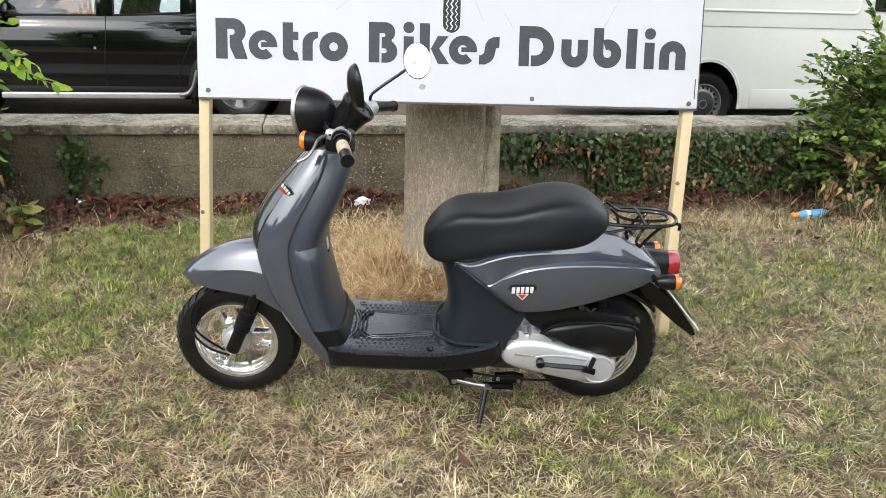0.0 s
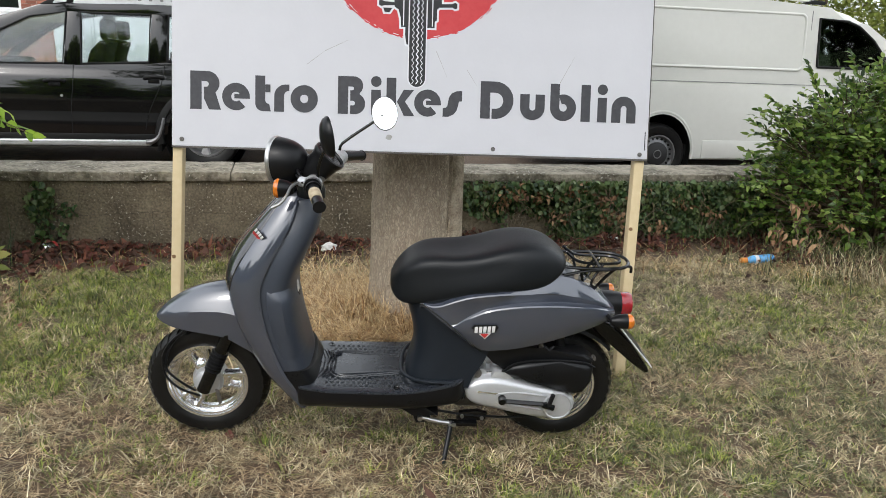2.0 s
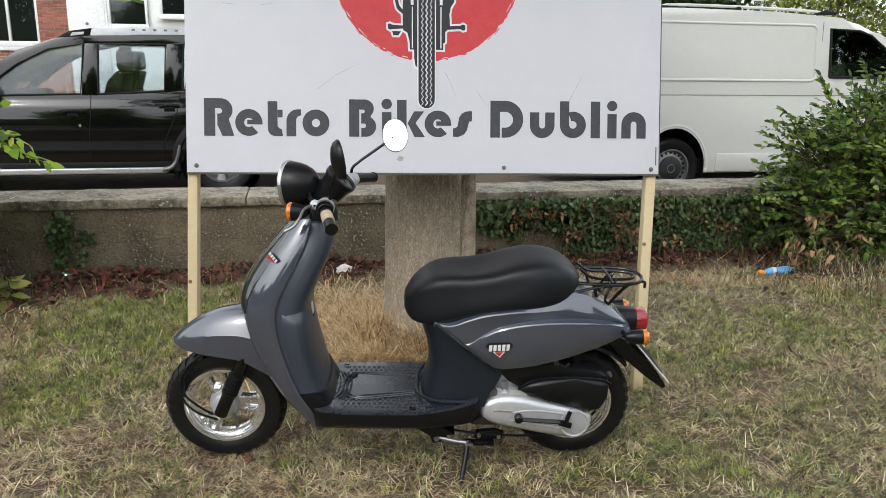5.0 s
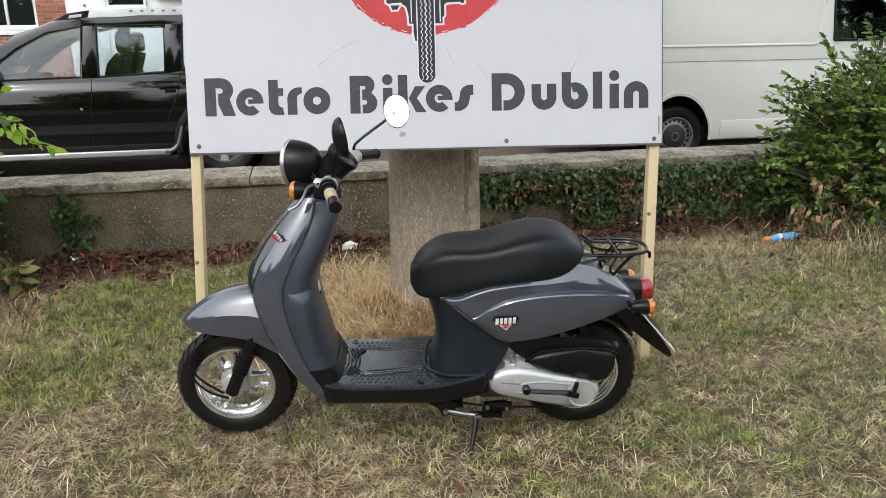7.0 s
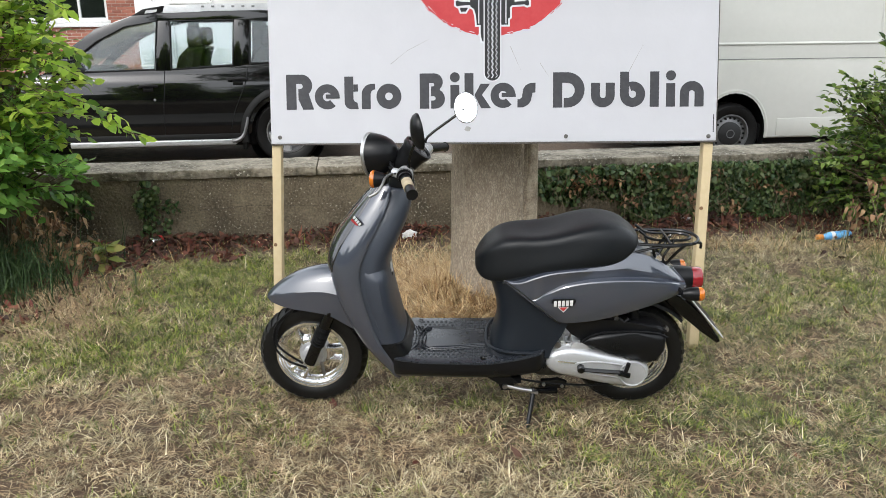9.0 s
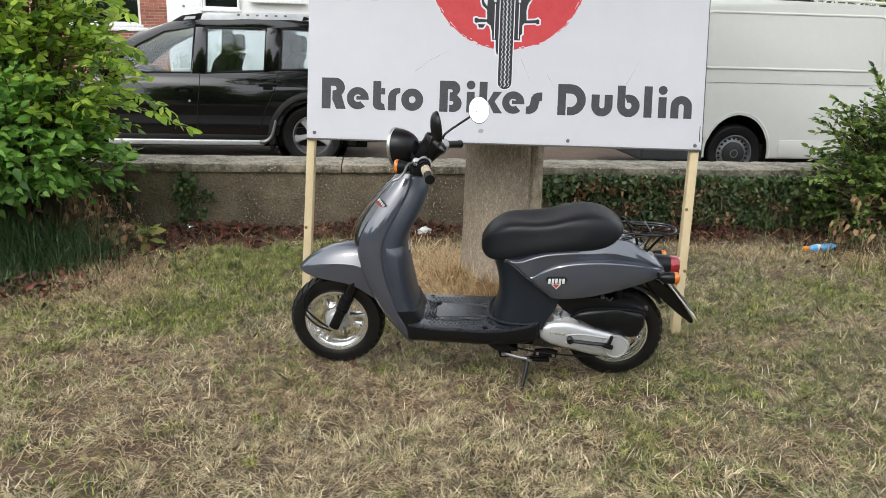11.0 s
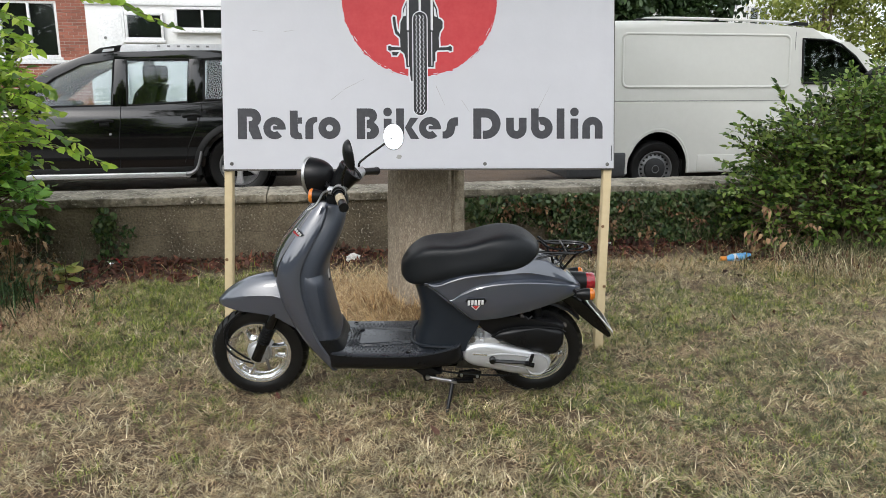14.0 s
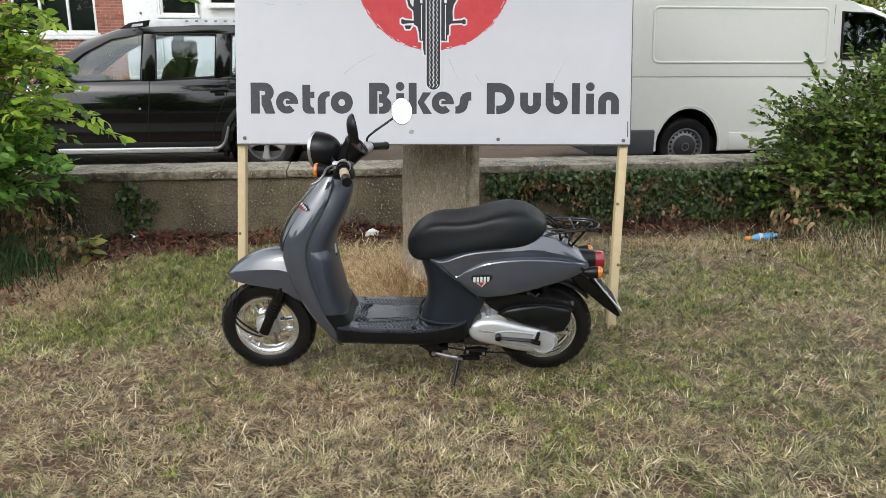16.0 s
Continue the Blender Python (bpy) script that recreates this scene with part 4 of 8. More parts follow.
def scooter():
    root = thing("motor_scooter", "dark grey scooter with black seat leaning on its side stand", "scooter", SCOOTER)

    # wheels
    fw = wheel(root, "front_wheel", FRONT_X, WHEEL_Z)
    rw = wheel(root, "rear_wheel", REAR_X, WHEEL_Z + 0.008)

    # front suspension: trailing legs with bellows
    for s in (-1, 1):
        y = 0.068 * s
        low, top = Vector((FRONT_X - 0.006, y, WHEEL_Z - 0.012)), Vector((FRONT_X + 0.084, y * 0.9, WHEEL_Z + 0.19))
        leg = part("fork_leg", tube([low, low.lerp(top, 0.45)], 0.0215, 16), GLOSS_BLACK, root, "black fork leg")
        bm, d = bmesh.new(), (top - low)
        rings = []
        for k in range(25):
            f = 0.36 + 0.34 * k / 24
            r = 0.0215 + (0.0055 if k % 4 in (1, 2) else 0.0)
            p = low + d * f
            side, up = d.normalized().orthogonal().normalized(), None
            up = d.normalized().cross(side)
            rings.append([p + r * (math.cos(2 * math.pi * i / 16) * side + math.sin(2 * math.pi * i / 16) * up) for i in range(16)])
        part("bellows", loft(rings, bm), PLASTIC, leg, "ribbed black rubber bellows")
        part("stanchion", tube([low.lerp(top, 0.68), top + d * 0.25], 0.021, 14), GLOSS_BLACK, leg)
    part("axle_nut", revolve([(0, -0.082), (0.008, -0.082), (0.012, -0.078), (0.012, -0.06)], 6, centre=(FRONT_X + 0.004, 0, WHEEL_Z)), STEEL, root, "steel axle nut")
    part("brake_plate", revolve([(0, -0.052), (0.03, -0.052), (0.04, -0.046), (0.042, -0.034)], 24, centre=(FRONT_X, 0, WHEEL_Z)), CASTING, root)
    part("brake_arm", prism([(FRONT_X + 0.03, 0.19), (FRONT_X + 0.042, 0.185), (FRONT_X + 0.05, 0.14), (FRONT_X + 0.04, 0.13)], -0.062, -0.055, 0.001), DULL_METAL, root)
    part("brake_cable", tube([(FRONT_X - 0.03, -0.07, 0.19), (FRONT_X - 0.09, -0.075, 0.235), (FRONT_X - 0.13, -0.06, 0.27), (FRONT_X - 0.1, -0.05, 0.36), (FRONT_X - 0.02, -0.045, 0.42)], 0.0042, 8, smooth_steps=2), PLASTIC, root, "black brake cable")
    part("speedometer_cable", tube([(FRONT_X - 0.015, -0.075, 0.175), (FRONT_X - 0.08, -0.08, 0.2), (FRONT_X - 0.135, -0.065, 0.25), (FRONT_X - 0.125, -0.055, 0.34), (FRONT_X - 0.03, -0.05, 0.42)], 0.004, 8, smooth_steps=2), PLASTIC, root)

    # front mudguard: a long beak over the wheel
    rows = [(-0.742, 0.424, 0.438, 0.012), (-0.72, 0.417, 0.464, 0.035), (-0.68, 0.410, 0.496, 0.056), (-0.63, 0.404, 0.524, 0.070), (-0.57, 0.398, 0.543, 0.078), (-0.51, 0.387, 0.552, 0.083), (-0.46, 0.360, 0.552, 0.087), (-0.42, 0.335, 0.545, 0.088)]
    rings = []
    for k in range(27):
        x = -0.742 + 0.322 * k / 26
        zb, zt, w = curve_through(rows, x)
        zr = zb + (zt - zb) * 0.56                     # crease along the flank
        half = [(w * 0.97, zb), (w * 1.0, zb + (zr - zb) * 0.5), (w * 0.985, zr - 0.003), (w * 0.955, zr + 0.001), (w * 0.80, zr + (zt - zr) * 0.36), (w * 0.60, zr + (zt - zr) * 0.68), (w * 0.32, zr + (zt - zr) * 0.92), (0, zt)]
        inner = [(y * 0.93, z - 0.004 if z > zr else z) for y, z in half]
        ring = [(x, -y, z) for y, z in half] + [(x, y, z) for y, z in half[-2::-1]] + [(x, y, z) for y, z in inner[:-1]] + [(x, -y, z) for y, z in inner[::-1]]
        rings.append(ring)
    part("front_mudguard", loft(rings), PAINT, root, sharp=25)

    # painted front apron, wrapping from edge to edge
    apron = [(0.172, -0.290, -0.262, 0.136), (0.25, -0.360, -0.293, 0.156), (0.31, -0.405, -0.325, 0.164), (0.40, -0.452, -0.357, 0.168), (0.50, -0.488, -0.382, 0.168), (0.59, -0.500, -0.388, 0.162),
             (0.66, -0.482, -0.362, 0.148), (0.72, -0.445, -0.330, 0.128), (0.78, -0.395, -0.300, 0.104), (0.83, -0.348, -0.285, 0.078), (0.855, -0.322, -0.282, 0.060)]

    def apron_section(z, shrink=0.0, forward=0.0, reach=1.0, n=26):
        xf, xe, w = curve_through(apron, z)
        pts = []
        for i in range(n + 1):
            a = math.pi * (i / n - 0.5) * reach
            y = math.copysign(abs(math.sin(a)) ** 0.78, a) * (w - shrink)
            x = xe + shrink * 0.2 + (xf - xe - forward) * abs(math.cos(a)) ** 0.62
            pts.append((x, y, z))
        return pts

    rings = []
    for k in range(35):
        z = 0.172 + 0.683 * k / 34
        outer = apron_section(z)
        inner = [(x + 0.008, y * 0.965, zz) for x, y, zz in apron_section(z)]
        rings.append(outer + inner[::-1])
    part("front_apron", loft(rings), PAINT, root, "dark grey metallic painted front apron", sharp=40)
    # darker centre panel lying on it
    rings = []
    for k in range(24):
        z = 0.575 + 0.275 * k / 23
        reach = 0.56 + 0.10 * math.sin(math.pi * k / 23)
        outer = apron_section(z, 0.0, 0.007, reach, 18)
        inner = apron_section(z, 0.0, 0.002, reach, 18)
        rings.append(outer + inner[::-1])
    part("centre_panel", loft(rings), PAINT_DARK, root, "glossy near-black centre panel of the apron", sharp=40)
    # badge plate on its flank: white bars over a red wedge
    bx = [p for p in apron_section(0.752, 0.0, 0.009, 0.78, 18)][1]
    bm = prism([(-0.022, -0.006), (0.018, -0.002), (0.022, 0.016), (-0.014, 0.013)], -0.001, 0.002, 0.0006)
    plate = part("badge", bm, GLOSS_BLACK, root, "white and red maker's badge", m=Matrix.Translation((bx[0] - 0.002, bx[1] - 0.006, bx[2] - 0.004)) @ pose(0, 0, 0, 0, 40, -38))
    part("badge_wedge", prism([(-0.020, -0.017), (0.008, -0.011), (0.012, -0.004), (-0.020, -0.008)], -0.002, 0.002, 0.0006), BADGE_RED, plate)
    for x in (-0.016, -0.006, 0.004, 0.014):
        part("badge_bar", prism([(x - 0.0036, -0.002 + 0.06 * x), (x + 0.0036, -0.001 + 0.06 * x), (x + 0.0052, 0.0125 + 0.06 * x), (x - 0.002, 0.0115 + 0.06 * x)], -0.0024, 0.0, 0.0005), PLATE_WHITE, plate)

    # inner leg shield with knee pocket
    shield = [(0.235, -0.232, 0.118), (0.30, -0.246, 0.130), (0.37, -0.262, 0.140), (0.43, -0.275, 0.146), (0.488, -0.286, 0.146), (0.54, -0.292, 0.142), (0.60, -0.286, 0.13), (0.66, -0.260, 0.118), (0.735, -0.227, 0.102), (0.805, -0.210, 0.080), (0.842, -0.216, 0.064)]
    rings = []
    for k in range(34):
        z = 0.235 + 0.607 * k / 33
        xr, _w = curve_through(shield, z)
        xf, xe, w = curve_through(apron, z)
        ring = []
        for i in range(25):
            a = math.pi * (i / 24 - 0.5)
            s = math.sin(a)
            y = math.copysign(abs(s) ** 0.8, s) * (w - 0.012)
            x = xe + 0.001 + (xr - xe) * abs(math.cos(a)) ** 0.5
            ring.append((x, y, z))
        ring += [(xe - 0.012, w * 0.8, z), (xe - 0.03, 0, z), (xe - 0.012, -w * 0.8, z)]
        rings.append(ring)
    part("leg_shield", loft(rings), INNER, root, "blue-grey matt plastic inner leg shield")
    # pocket lid bulging from the left half of the shield
    rings = []
    for k in range(15):
        f = k / 14
        z = 0.355 + 0.225 * f
        xr, _w = curve_through(shield, z)
        xf, xe, w = curve_through(apron, z)
        out = 0.025 * min(1, f * 1.5 + 0.1)
        ring = []
        for i in range(13):
            a = radians(-86 + 106 * i / 12)
            s = math.sin(a)
            lift = out * (1 - (i / 12) ** 2) ** 0.8 * min(1, i / 2.5 + 0.25) * max(0.0, min(1, (1.0 - 0.30 * (i / 12) ** 2 - f) * 11)) - 0.002 * (1 if f > 1.0 - 0.30 * (i / 12) ** 2 else 0)
            y = math.copysign(abs(s) ** 0.8, s) * (w - 0.012) - lift * 0.75
            x = xe + 0.001 + (xr - xe) * abs(math.cos(a)) ** 0.5 + lift * 0.5
            ring.append((x, y, z))
        ring += [(x - 0.012, y + 0.01, z) for x, y, z in ring[::-1]]
        rings.append(ring)
    part("pocket", loft(rings), INNER, root, "bulging storage pocket in the leg shield")
    # caution label on the far edge
    xr, _w = curve_through(shield, 0.555)
    part("caution_label", box(-0.0015, 0.0015, -0.012, 0.012, -0.03, 0.022, 0.0005), PLATE_WHITE, root, "small white printed caution label", m=pose(xr + 0.001, -0.012, 0.56, 0, -8, 0))
    part("label_print_bar", box(-0.002, 0.002, -0.010, 0.010, -0.042, -0.032), PLASTIC, root, m=pose(xr + 0.001, -0.012, 0.56, 0, -8, 0))
    # black kick strip that turns into the floor
    rings = []
    for k in range(13):
        z = 0.236 + 0.088 * k / 12
        ring = []
        xf, xe, w = curve_through(apron, z)
        slope = (0.330 - z)
        for i in range(21):
            a = math.pi * (i / 20 - 0.5)
            s = math.sin(a)
            y = math.copysign(abs(s) ** 0.75, s) * (w * 0.925 + slope * 0.06)
            x = xe + 0.006 + (-0.246 + slope * 0.42 - xe) * abs(math.cos(a)) ** 0.42
            ring.append((x, y, z - (0.042 * (1 - abs(s)) + 0.012 * abs(s)) * (k / 12)))
        ring += [(xe - 0.002, w * 0.8, z), (xe - 0.01, 0, z), (xe - 0.002, -w * 0.8, z)]
        rings.append(ring)
    part("kick_strip", loft(rings), PLASTIC, root, "black plastic lower strip of the leg shield")

    # floorboard with skirt
    outline = [(-0.292, 0.128), (-0.27, 0.158), (-0.2, 0.172), (0.0, 0.178), (0.16, 0.176), (0.235, 0.165), (0.25, 0.14)]
    rings = []
    for k in range(29):
        x = -0.292 + 0.542 * k / 28
        w = curve_through(outline, x)[0]
        zt = 0.258 + 0.034 * max(0, (x - 0.03) / 0.2) ** 1.5 + (0.004 if x < -0.2 else 0)
        zb = 0.190 + 0.02 * max(0, (x - 0.1) / 0.15) - 0.01 * max(0, -(x + 0.22) / 0.07)
        half = [(0, zt), (w - 0.03, zt), (w - 0.006, zt - 0.0006), (w - 0.0015, zt - 0.0025), (w, zt - 0.007), (w, zt - 0.03), (w - 0.005, zb + 0.018), (w - 0.016, zb + 0.004), (w - 0.03, zb), (0, zb)]
        rings.append([(x, -y, z) for y, z in half] + [(x, y, z) for y, z in half[-2:0:-1]])
    # skirt shells in a darker plastic than the top, for the shaded side
    skirts = []
    for s in (-1, 1):
        rings_s = []
        for k in range(29):
            x = -0.290 + 0.5385 * k / 28
            w = curve_through(outline, x)[0]
            zt = 0.258 + 0.034 * max(0, (x - 0.03) / 0.2) ** 1.5 + (0.004 if x < -0.2 else 0)
            zb = 0.190 + 0.02 * max(0, (x - 0.1) / 0.15) - 0.01 * max(0, -(x + 0.22) / 0.07)
            rings_s.append([(x, s * y, z) for y, z in ((w - 0.012, zt - 0.008), (w + 0.0015, zt - 0.007), (w + 0.0015, zt - 0.03), (w - 0.0035, zb + 0.018), (w - 0.015, zb + 0.003), (w - 0.03, zb - 0.001), (w - 0.04, zb + 0.01))])
        skirts.append(loft(rings_s))
    floor = part("floorboard", loft(rings), FLOOR_PLASTIC, root, "black ribbed plastic floorboard", sharp=30)
    for bm in skirts:
        part("floor_skirt", bm, PLASTIC, floor, "black plastic skirt of the floor, darkened for its shaded side", sharp=40)
    bm = bmesh.new()
    pad = lambda x0, x1, w0, w1, z0, z1: loft([[(x, s * (w0 + (w1 - w0) * (x - x0) / (x1 - x0)), z) for s, z in ((-1, z0), (-1, z1 - 0.002), (-0.97, z1), (0.97, z1), (1, z1 - 0.002), (1, z0))] for x in (x0, x0 + 0.004, (x0 + x1) / 2, x1 - 0.004, x1)], bm)
    pad(-0.155, 0.045, 0.072, 0.045, 0.250, 0.2645)
    part("centre_mat", bm, FLOOR_PLASTIC, floor)
    for k in range(5):
        x = -0.175 - 0.012 * k
        part("floor_rib", tube([(x - 0.02, -0.09 - 0.004 * k, 0.262), (x, -0.05, 0.2632), (x + 0.003, 0, 0.2635), (x, 0.05, 0.2632), (x - 0.02, 0.09 + 0.004 * k, 0.262)], 0.0022, 6, smooth_steps=1), FLOOR_PLASTIC, floor)
    for grow in (0.0, 0.012):          # raised border round the smooth middle
        part("floor_border", tube([(0.04, -0.052 - grow, 0.2615), (-0.05, -0.068 - grow, 0.2605), (-0.13, -0.082 - grow, 0.2605), (-0.168 - grow, -0.072 - grow * 0.6, 0.2615), (-0.186 - grow, -0.03, 0.263), (-0.186 - grow, 0.03, 0.263), (-0.168 - grow, 0.072 + grow * 0.6, 0.2615), (-0.13, 0.082 + grow, 0.2605), (-0.05, 0.068 + grow, 0.2605), (0.04, 0.052 + grow, 0.2615)], 0.0032, 6, smooth_steps=2), FLOOR_PLASTIC, floor)
    bm = bmesh.new()
    for i in range(21):
        for j in range(16):
            x, y = -0.19 + 0.0170 * i + (0.0085 if j % 2 else 0), -0.156 + 0.0208 * j
            edge = 0.072 - 0.135 * (x + 0.155) + 0.012
            wide = curve_through(outline, x)[0] - 0.03
            if x > -0.16 - 0.2 * max(0, abs(y) - 0.08) and abs(y) < edge:
                continue
            if abs(y) > wide or (x > 0.055 and abs(y) < 0.13 + (x - 0.055) * 0.15) or (x < -0.15 and abs(y) < 0.09):
                continue
            zt = 0.258 + 0.034 * max(0, (x - 0.03) / 0.2) ** 1.5 + (0.004 if x < -0.2 else 0)
            loft([[(x - a, y - b, zt - 0.001), (x + a, y - b, zt - 0.001), (x + a, y + b, zt - 0.001), (x - a, y + b, zt - 0.001)] if c == 0 else
                  [(x - a * 0.6, y - b * 0.6, zt + 0.0042), (x + a * 0.6, y - b * 0.6, zt + 0.0042), (x + a * 0.6, y + b * 0.6, zt + 0.0042), (x - a * 0.6, y + b * 0.6, zt + 0.0042)] for c, a, b in ((0, 0.0060, 0.0055), (1, 0.0060, 0.0055))], bm)
    studs = part("studs", bm, FLOOR_PLASTIC, floor, "raised anti-slip studs", smooth=False)
    studs["kind"] = "stuff"
    for x, y in ((-0.225, -0.135), (-0.2, 0.14), (0.035, -0.148), (0.175, -0.155)):
        part("screw_recess", revolve([(0, 0.0), (0.007, 0.0), (0.009, 0.0025), (0.0105, 0.003), (0.011, 0.0)], 14, axis="z", centre=(x, y, 0.258 + 0.034 * max(0, (x - 0.03) / 0.2) ** 1.5 + 0.0005)), GLOSS_BLACK, floor)

    # centre body under the seat
    body = [(0.262, 0.060, 0.262, 0.150), (0.30, 0.068, 0.275, 0.146), (0.36, 0.083, 0.31, 0.142), (0.43, 0.080, 0.33, 0.138), (0.50, 0.062, 0.33, 0.136), (0.55, 0.046, 0.33, 0.134), (0.575, 0.042, 0.33, 0.132)]
    rings = []
    for k in range(25):
        z = 0.262 + 0.313 * k / 24
        x0, x1, w = curve_through(body, z)
        ring = []
        for i in range(21):
            a = math.pi * (i / 20 - 0.5)
            s, c = math.sin(a), math.cos(a)
            ring.append((x0 + (x1 - x0) * (1 - abs(c) ** 0.62) * 0.62, math.copysign(abs(s) ** 0.78, s) * w, z))
        ring += [(x1, w * 0.98, z), (x1, 0, z), (x1, -w * 0.98, z)]
        rings.append(ring)
    part("centre_body", loft(rings), BODY_PLASTIC, root, "charcoal plastic body under the seat")
    # rolled lip where it meets the floor
    lip = []
    for i in range(25):
        a = math.pi * (i / 24 - 0.5)
        s, c = math.sin(a), math.cos(a)
        lip.append((0.046 + 0.21 * (1 - abs(c) ** 0.62) * 0.8, math.copysign(abs(s) ** 0.75, s) * 0.158, 0.272 + 0.02 * abs(s)))
    part("floor_lip", tube([(x, y, z - 0.006) for x, y, z in lip], 0.006, 8), BODY_PLASTIC, root)

    # painted tail: lower bulge, crease and upper flank
    tail = [(0.10, 0.540, 0.543, 0.546, 0.550, 0.124, 0.1235), (0.135, 0.515, 0.522, 0.541, 0.547, 0.141, 0.140), (0.165, 0.492, 0.503, 0.548, 0.554, 0.152, 0.151), (0.20, 0.465, 0.482, 0.563, 0.569, 0.157, 0.155), (0.25, 0.425, 0.511, 0.579, 0.585, 0.163, 0.156), (0.30, 0.402, 0.536, 0.587, 0.593, 0.168, 0.156),
            (0.36, 0.404, 0.550, 0.592, 0.604, 0.169, 0.153), (0.42, 0.413, 0.557, 0.592, 0.622, 0.169, 0.145), (0.50, 0.430, 0.557, 0.594, 0.634, 0.160, 0.134), (0.58, 0.449, 0.548, 0.577, 0.620, 0.142, 0.116), (0.65, 0.466, 0.533, 0.552, 0.580, 0.118, 0.094), (0.70, 0.480, 0.516, 0.526, 0.540, 0.095, 0.074), (0.728, 0.490, 0.505, 0.509, 0.514, 0.07, 0.05)]
    rings = []
    for k in range(61):
        x = 0.10 + 0.628 * k / 60
        zb, z2, z1, zt, wl_, wu = curve_through(tail, x)
        e = min(1, max(0, (x - 0.19) / 0.09))
        d = 0.045 * e * e * (3 - 2 * e)               # depth of the groove between the two creases
        half = [(wl_ * 0.92, zb), (wl_ * 0.97, zb + (z2 - zb) * 0.16), (wl_, zb + (z2 - zb) * 0.45), (wl_ * (1 - 0.2 * d), zb + (z2 - zb) * 0.75), (wl_ * (1 - 0.6 * d), z2 - 0.004), (wl_ * (1 - d), z2), (min(wu * (1 - d), wl_ * (1 - d) - 0.0006), z2 + 0.003), (wu * (1 - d), z2 + (z1 - z2) * 0.4),
                (wu, z1 - 0.004), (wu * 0.985, z1), (wu * 0.90, z1 + (zt - z1) * 0.5), (wu * 0.72, zt), (0, zt + 0.004)]
        rings.append([(x, -y, z) for y, z in half] + [(x, y, z) for y, z in half[-2::-1]] + [(x, 0, zb + 0.02)])
    part("tail_fairing", loft(rings), PAINT, root, "dark grey metallic painted tail fairing", sharp=24)
    # seam between tail and body
    part("body_seam", tube([(0.105, -0.1365, 0.548), (0.165, -0.156, 0.512), (0.235, -0.168, 0.452), (0.292, -0.1615, 0.400)], 0.0022, 6, smooth_steps=1), GLOSS_BLACK, root)
    # badge: white plate with bars over a red wedge
    bd = part("side_badge", prism([(-0.044, 0.012), (-0.036, 0.024), (0.038, 0.022), (0.046, 0.012), (0.032, -0.008), (-0.022, -0.010)], -0.0018, 0.002, 0.0008), PLASTIC, root, "white and red model badge on a black ground", m=pose(0.300, -0.1725, 0.477, 0, -3, 0) @ Matrix.Scale(0.92, 4))
    part("badge_wedge", prism([(-0.022, -0.008), (0.020, -0.008), (0.0, -0.030)], -0.0026, 0.002, 0.0006), PLATE_WHITE, bd)
    part("badge_wedge", prism([(-0.016, -0.009), (0.014, -0.009), (-0.001, -0.025)], -0.0036, 0.002, 0.0006), BADGE_RED, bd)
    for x in (-0.030, -0.0155, -0.001, 0.0135, 0.028):
        part("badge_bar", prism([(x - 0.0052, -0.005), (x + 0.0052, -0.005), (x + 0.0072, 0.017), (x - 0.0032, 0.017)], -0.0032, 0.0, 0.0006), PLATE_WHITE, bd)

    # seat
    seat = [(0.004, 0.560, 0.590, 0.045), (0.022, 0.538, 0.620, 0.080), (0.05, 0.530, 0.650, 0.106), (0.09, 0.532, 0.676, 0.124), (0.14, 0.544, 0.688, 0.134), (0.21, 0.563, 0.691, 0.141), (0.28, 0.577, 0.702, 0.146), (0.35, 0.588, 0.722, 0.149),
            (0.41, 0.594, 0.733, 0.147), (0.46, 0.600, 0.730, 0.139), (0.50, 0.612, 0.718, 0.125), (0.54, 0.640, 0.692, 0.098), (0.558, 0.657, 0.676, 0.06)]
    rings = []
    for k in range(57):
        x = 0.004 + 0.554 * k / 56
        zb, zt, w = curve_through(seat, x)
        dish = 0.014 * math.exp(-((x - 0.21) / 0.10) ** 2)
        e = min(1, max(0, (x - 0.30) / 0.16))
        e = e * e * (3 - 2 * e)                                              # from the scooped flank to the plain rear one
        half = [(w * 0.88, zb), (w * 0.975, zb + 0.006)]
        for f, g, h in ((0.17, 1.0, 1.0), (0.32, 0.976, 0.985), (0.48, 0.937, 0.955), (0.62, 0.898, 0.92), (0.75, 0.874, 0.875), (0.86, 0.842, 0.81), (0.94, 0.77, 0.71), (0.985, 0.615, 0.56)):
            half.append((w * (g + (h - g) * e), zb + (zt - zb) * f))
        half += [(w * 0.36, zt - dish * 0.6), (0, zt - dish)]
        rings.append([(x, -y, z) for y, z in half] + [(x, y, z) for y, z in half[-2::-1]] + [(x, 0, zb)])
    st = part("seat", loft(rings), SEAT_VINYL, root, "black vinyl seat with a raised rear half", sharp=60)
    sub = st.modifiers.new("round", "SUBSURF")
    sub.levels = sub.render_levels = 1
    part("seat_piping", tube([(x, -(curve_through(seat, x)[2] * 0.93), curve_through(seat, x)[0] - 0.003) for x in (0.1, 0.13, 0.16, 0.22, 0.28, 0.34, 0.40, 0.46)], 0.005, 8), PLASTIC, st)

    # luggage rack
    def bar_(points, r=0.0048):
        part("rack_tube", tube(points, r, 8, smooth_steps=2), GLOSS_BLACK, rack)
    rack = part("luggage_rack", tube([(0.545, -0.07, 0.656), (0.60, -0.078, 0.654), (0.700, -0.078, 0.654), (0.752, -0.06, 0.654), (0.772, 0.0, 0.654), (0.752, 0.06, 0.654), (0.700, 0.078, 0.654), (0.60, 0.078, 0.654), (0.545, 0.07, 0.656)], 0.0055, 8, smooth_steps=2), GLOSS_BLACK, root, "black tubular luggage rack")
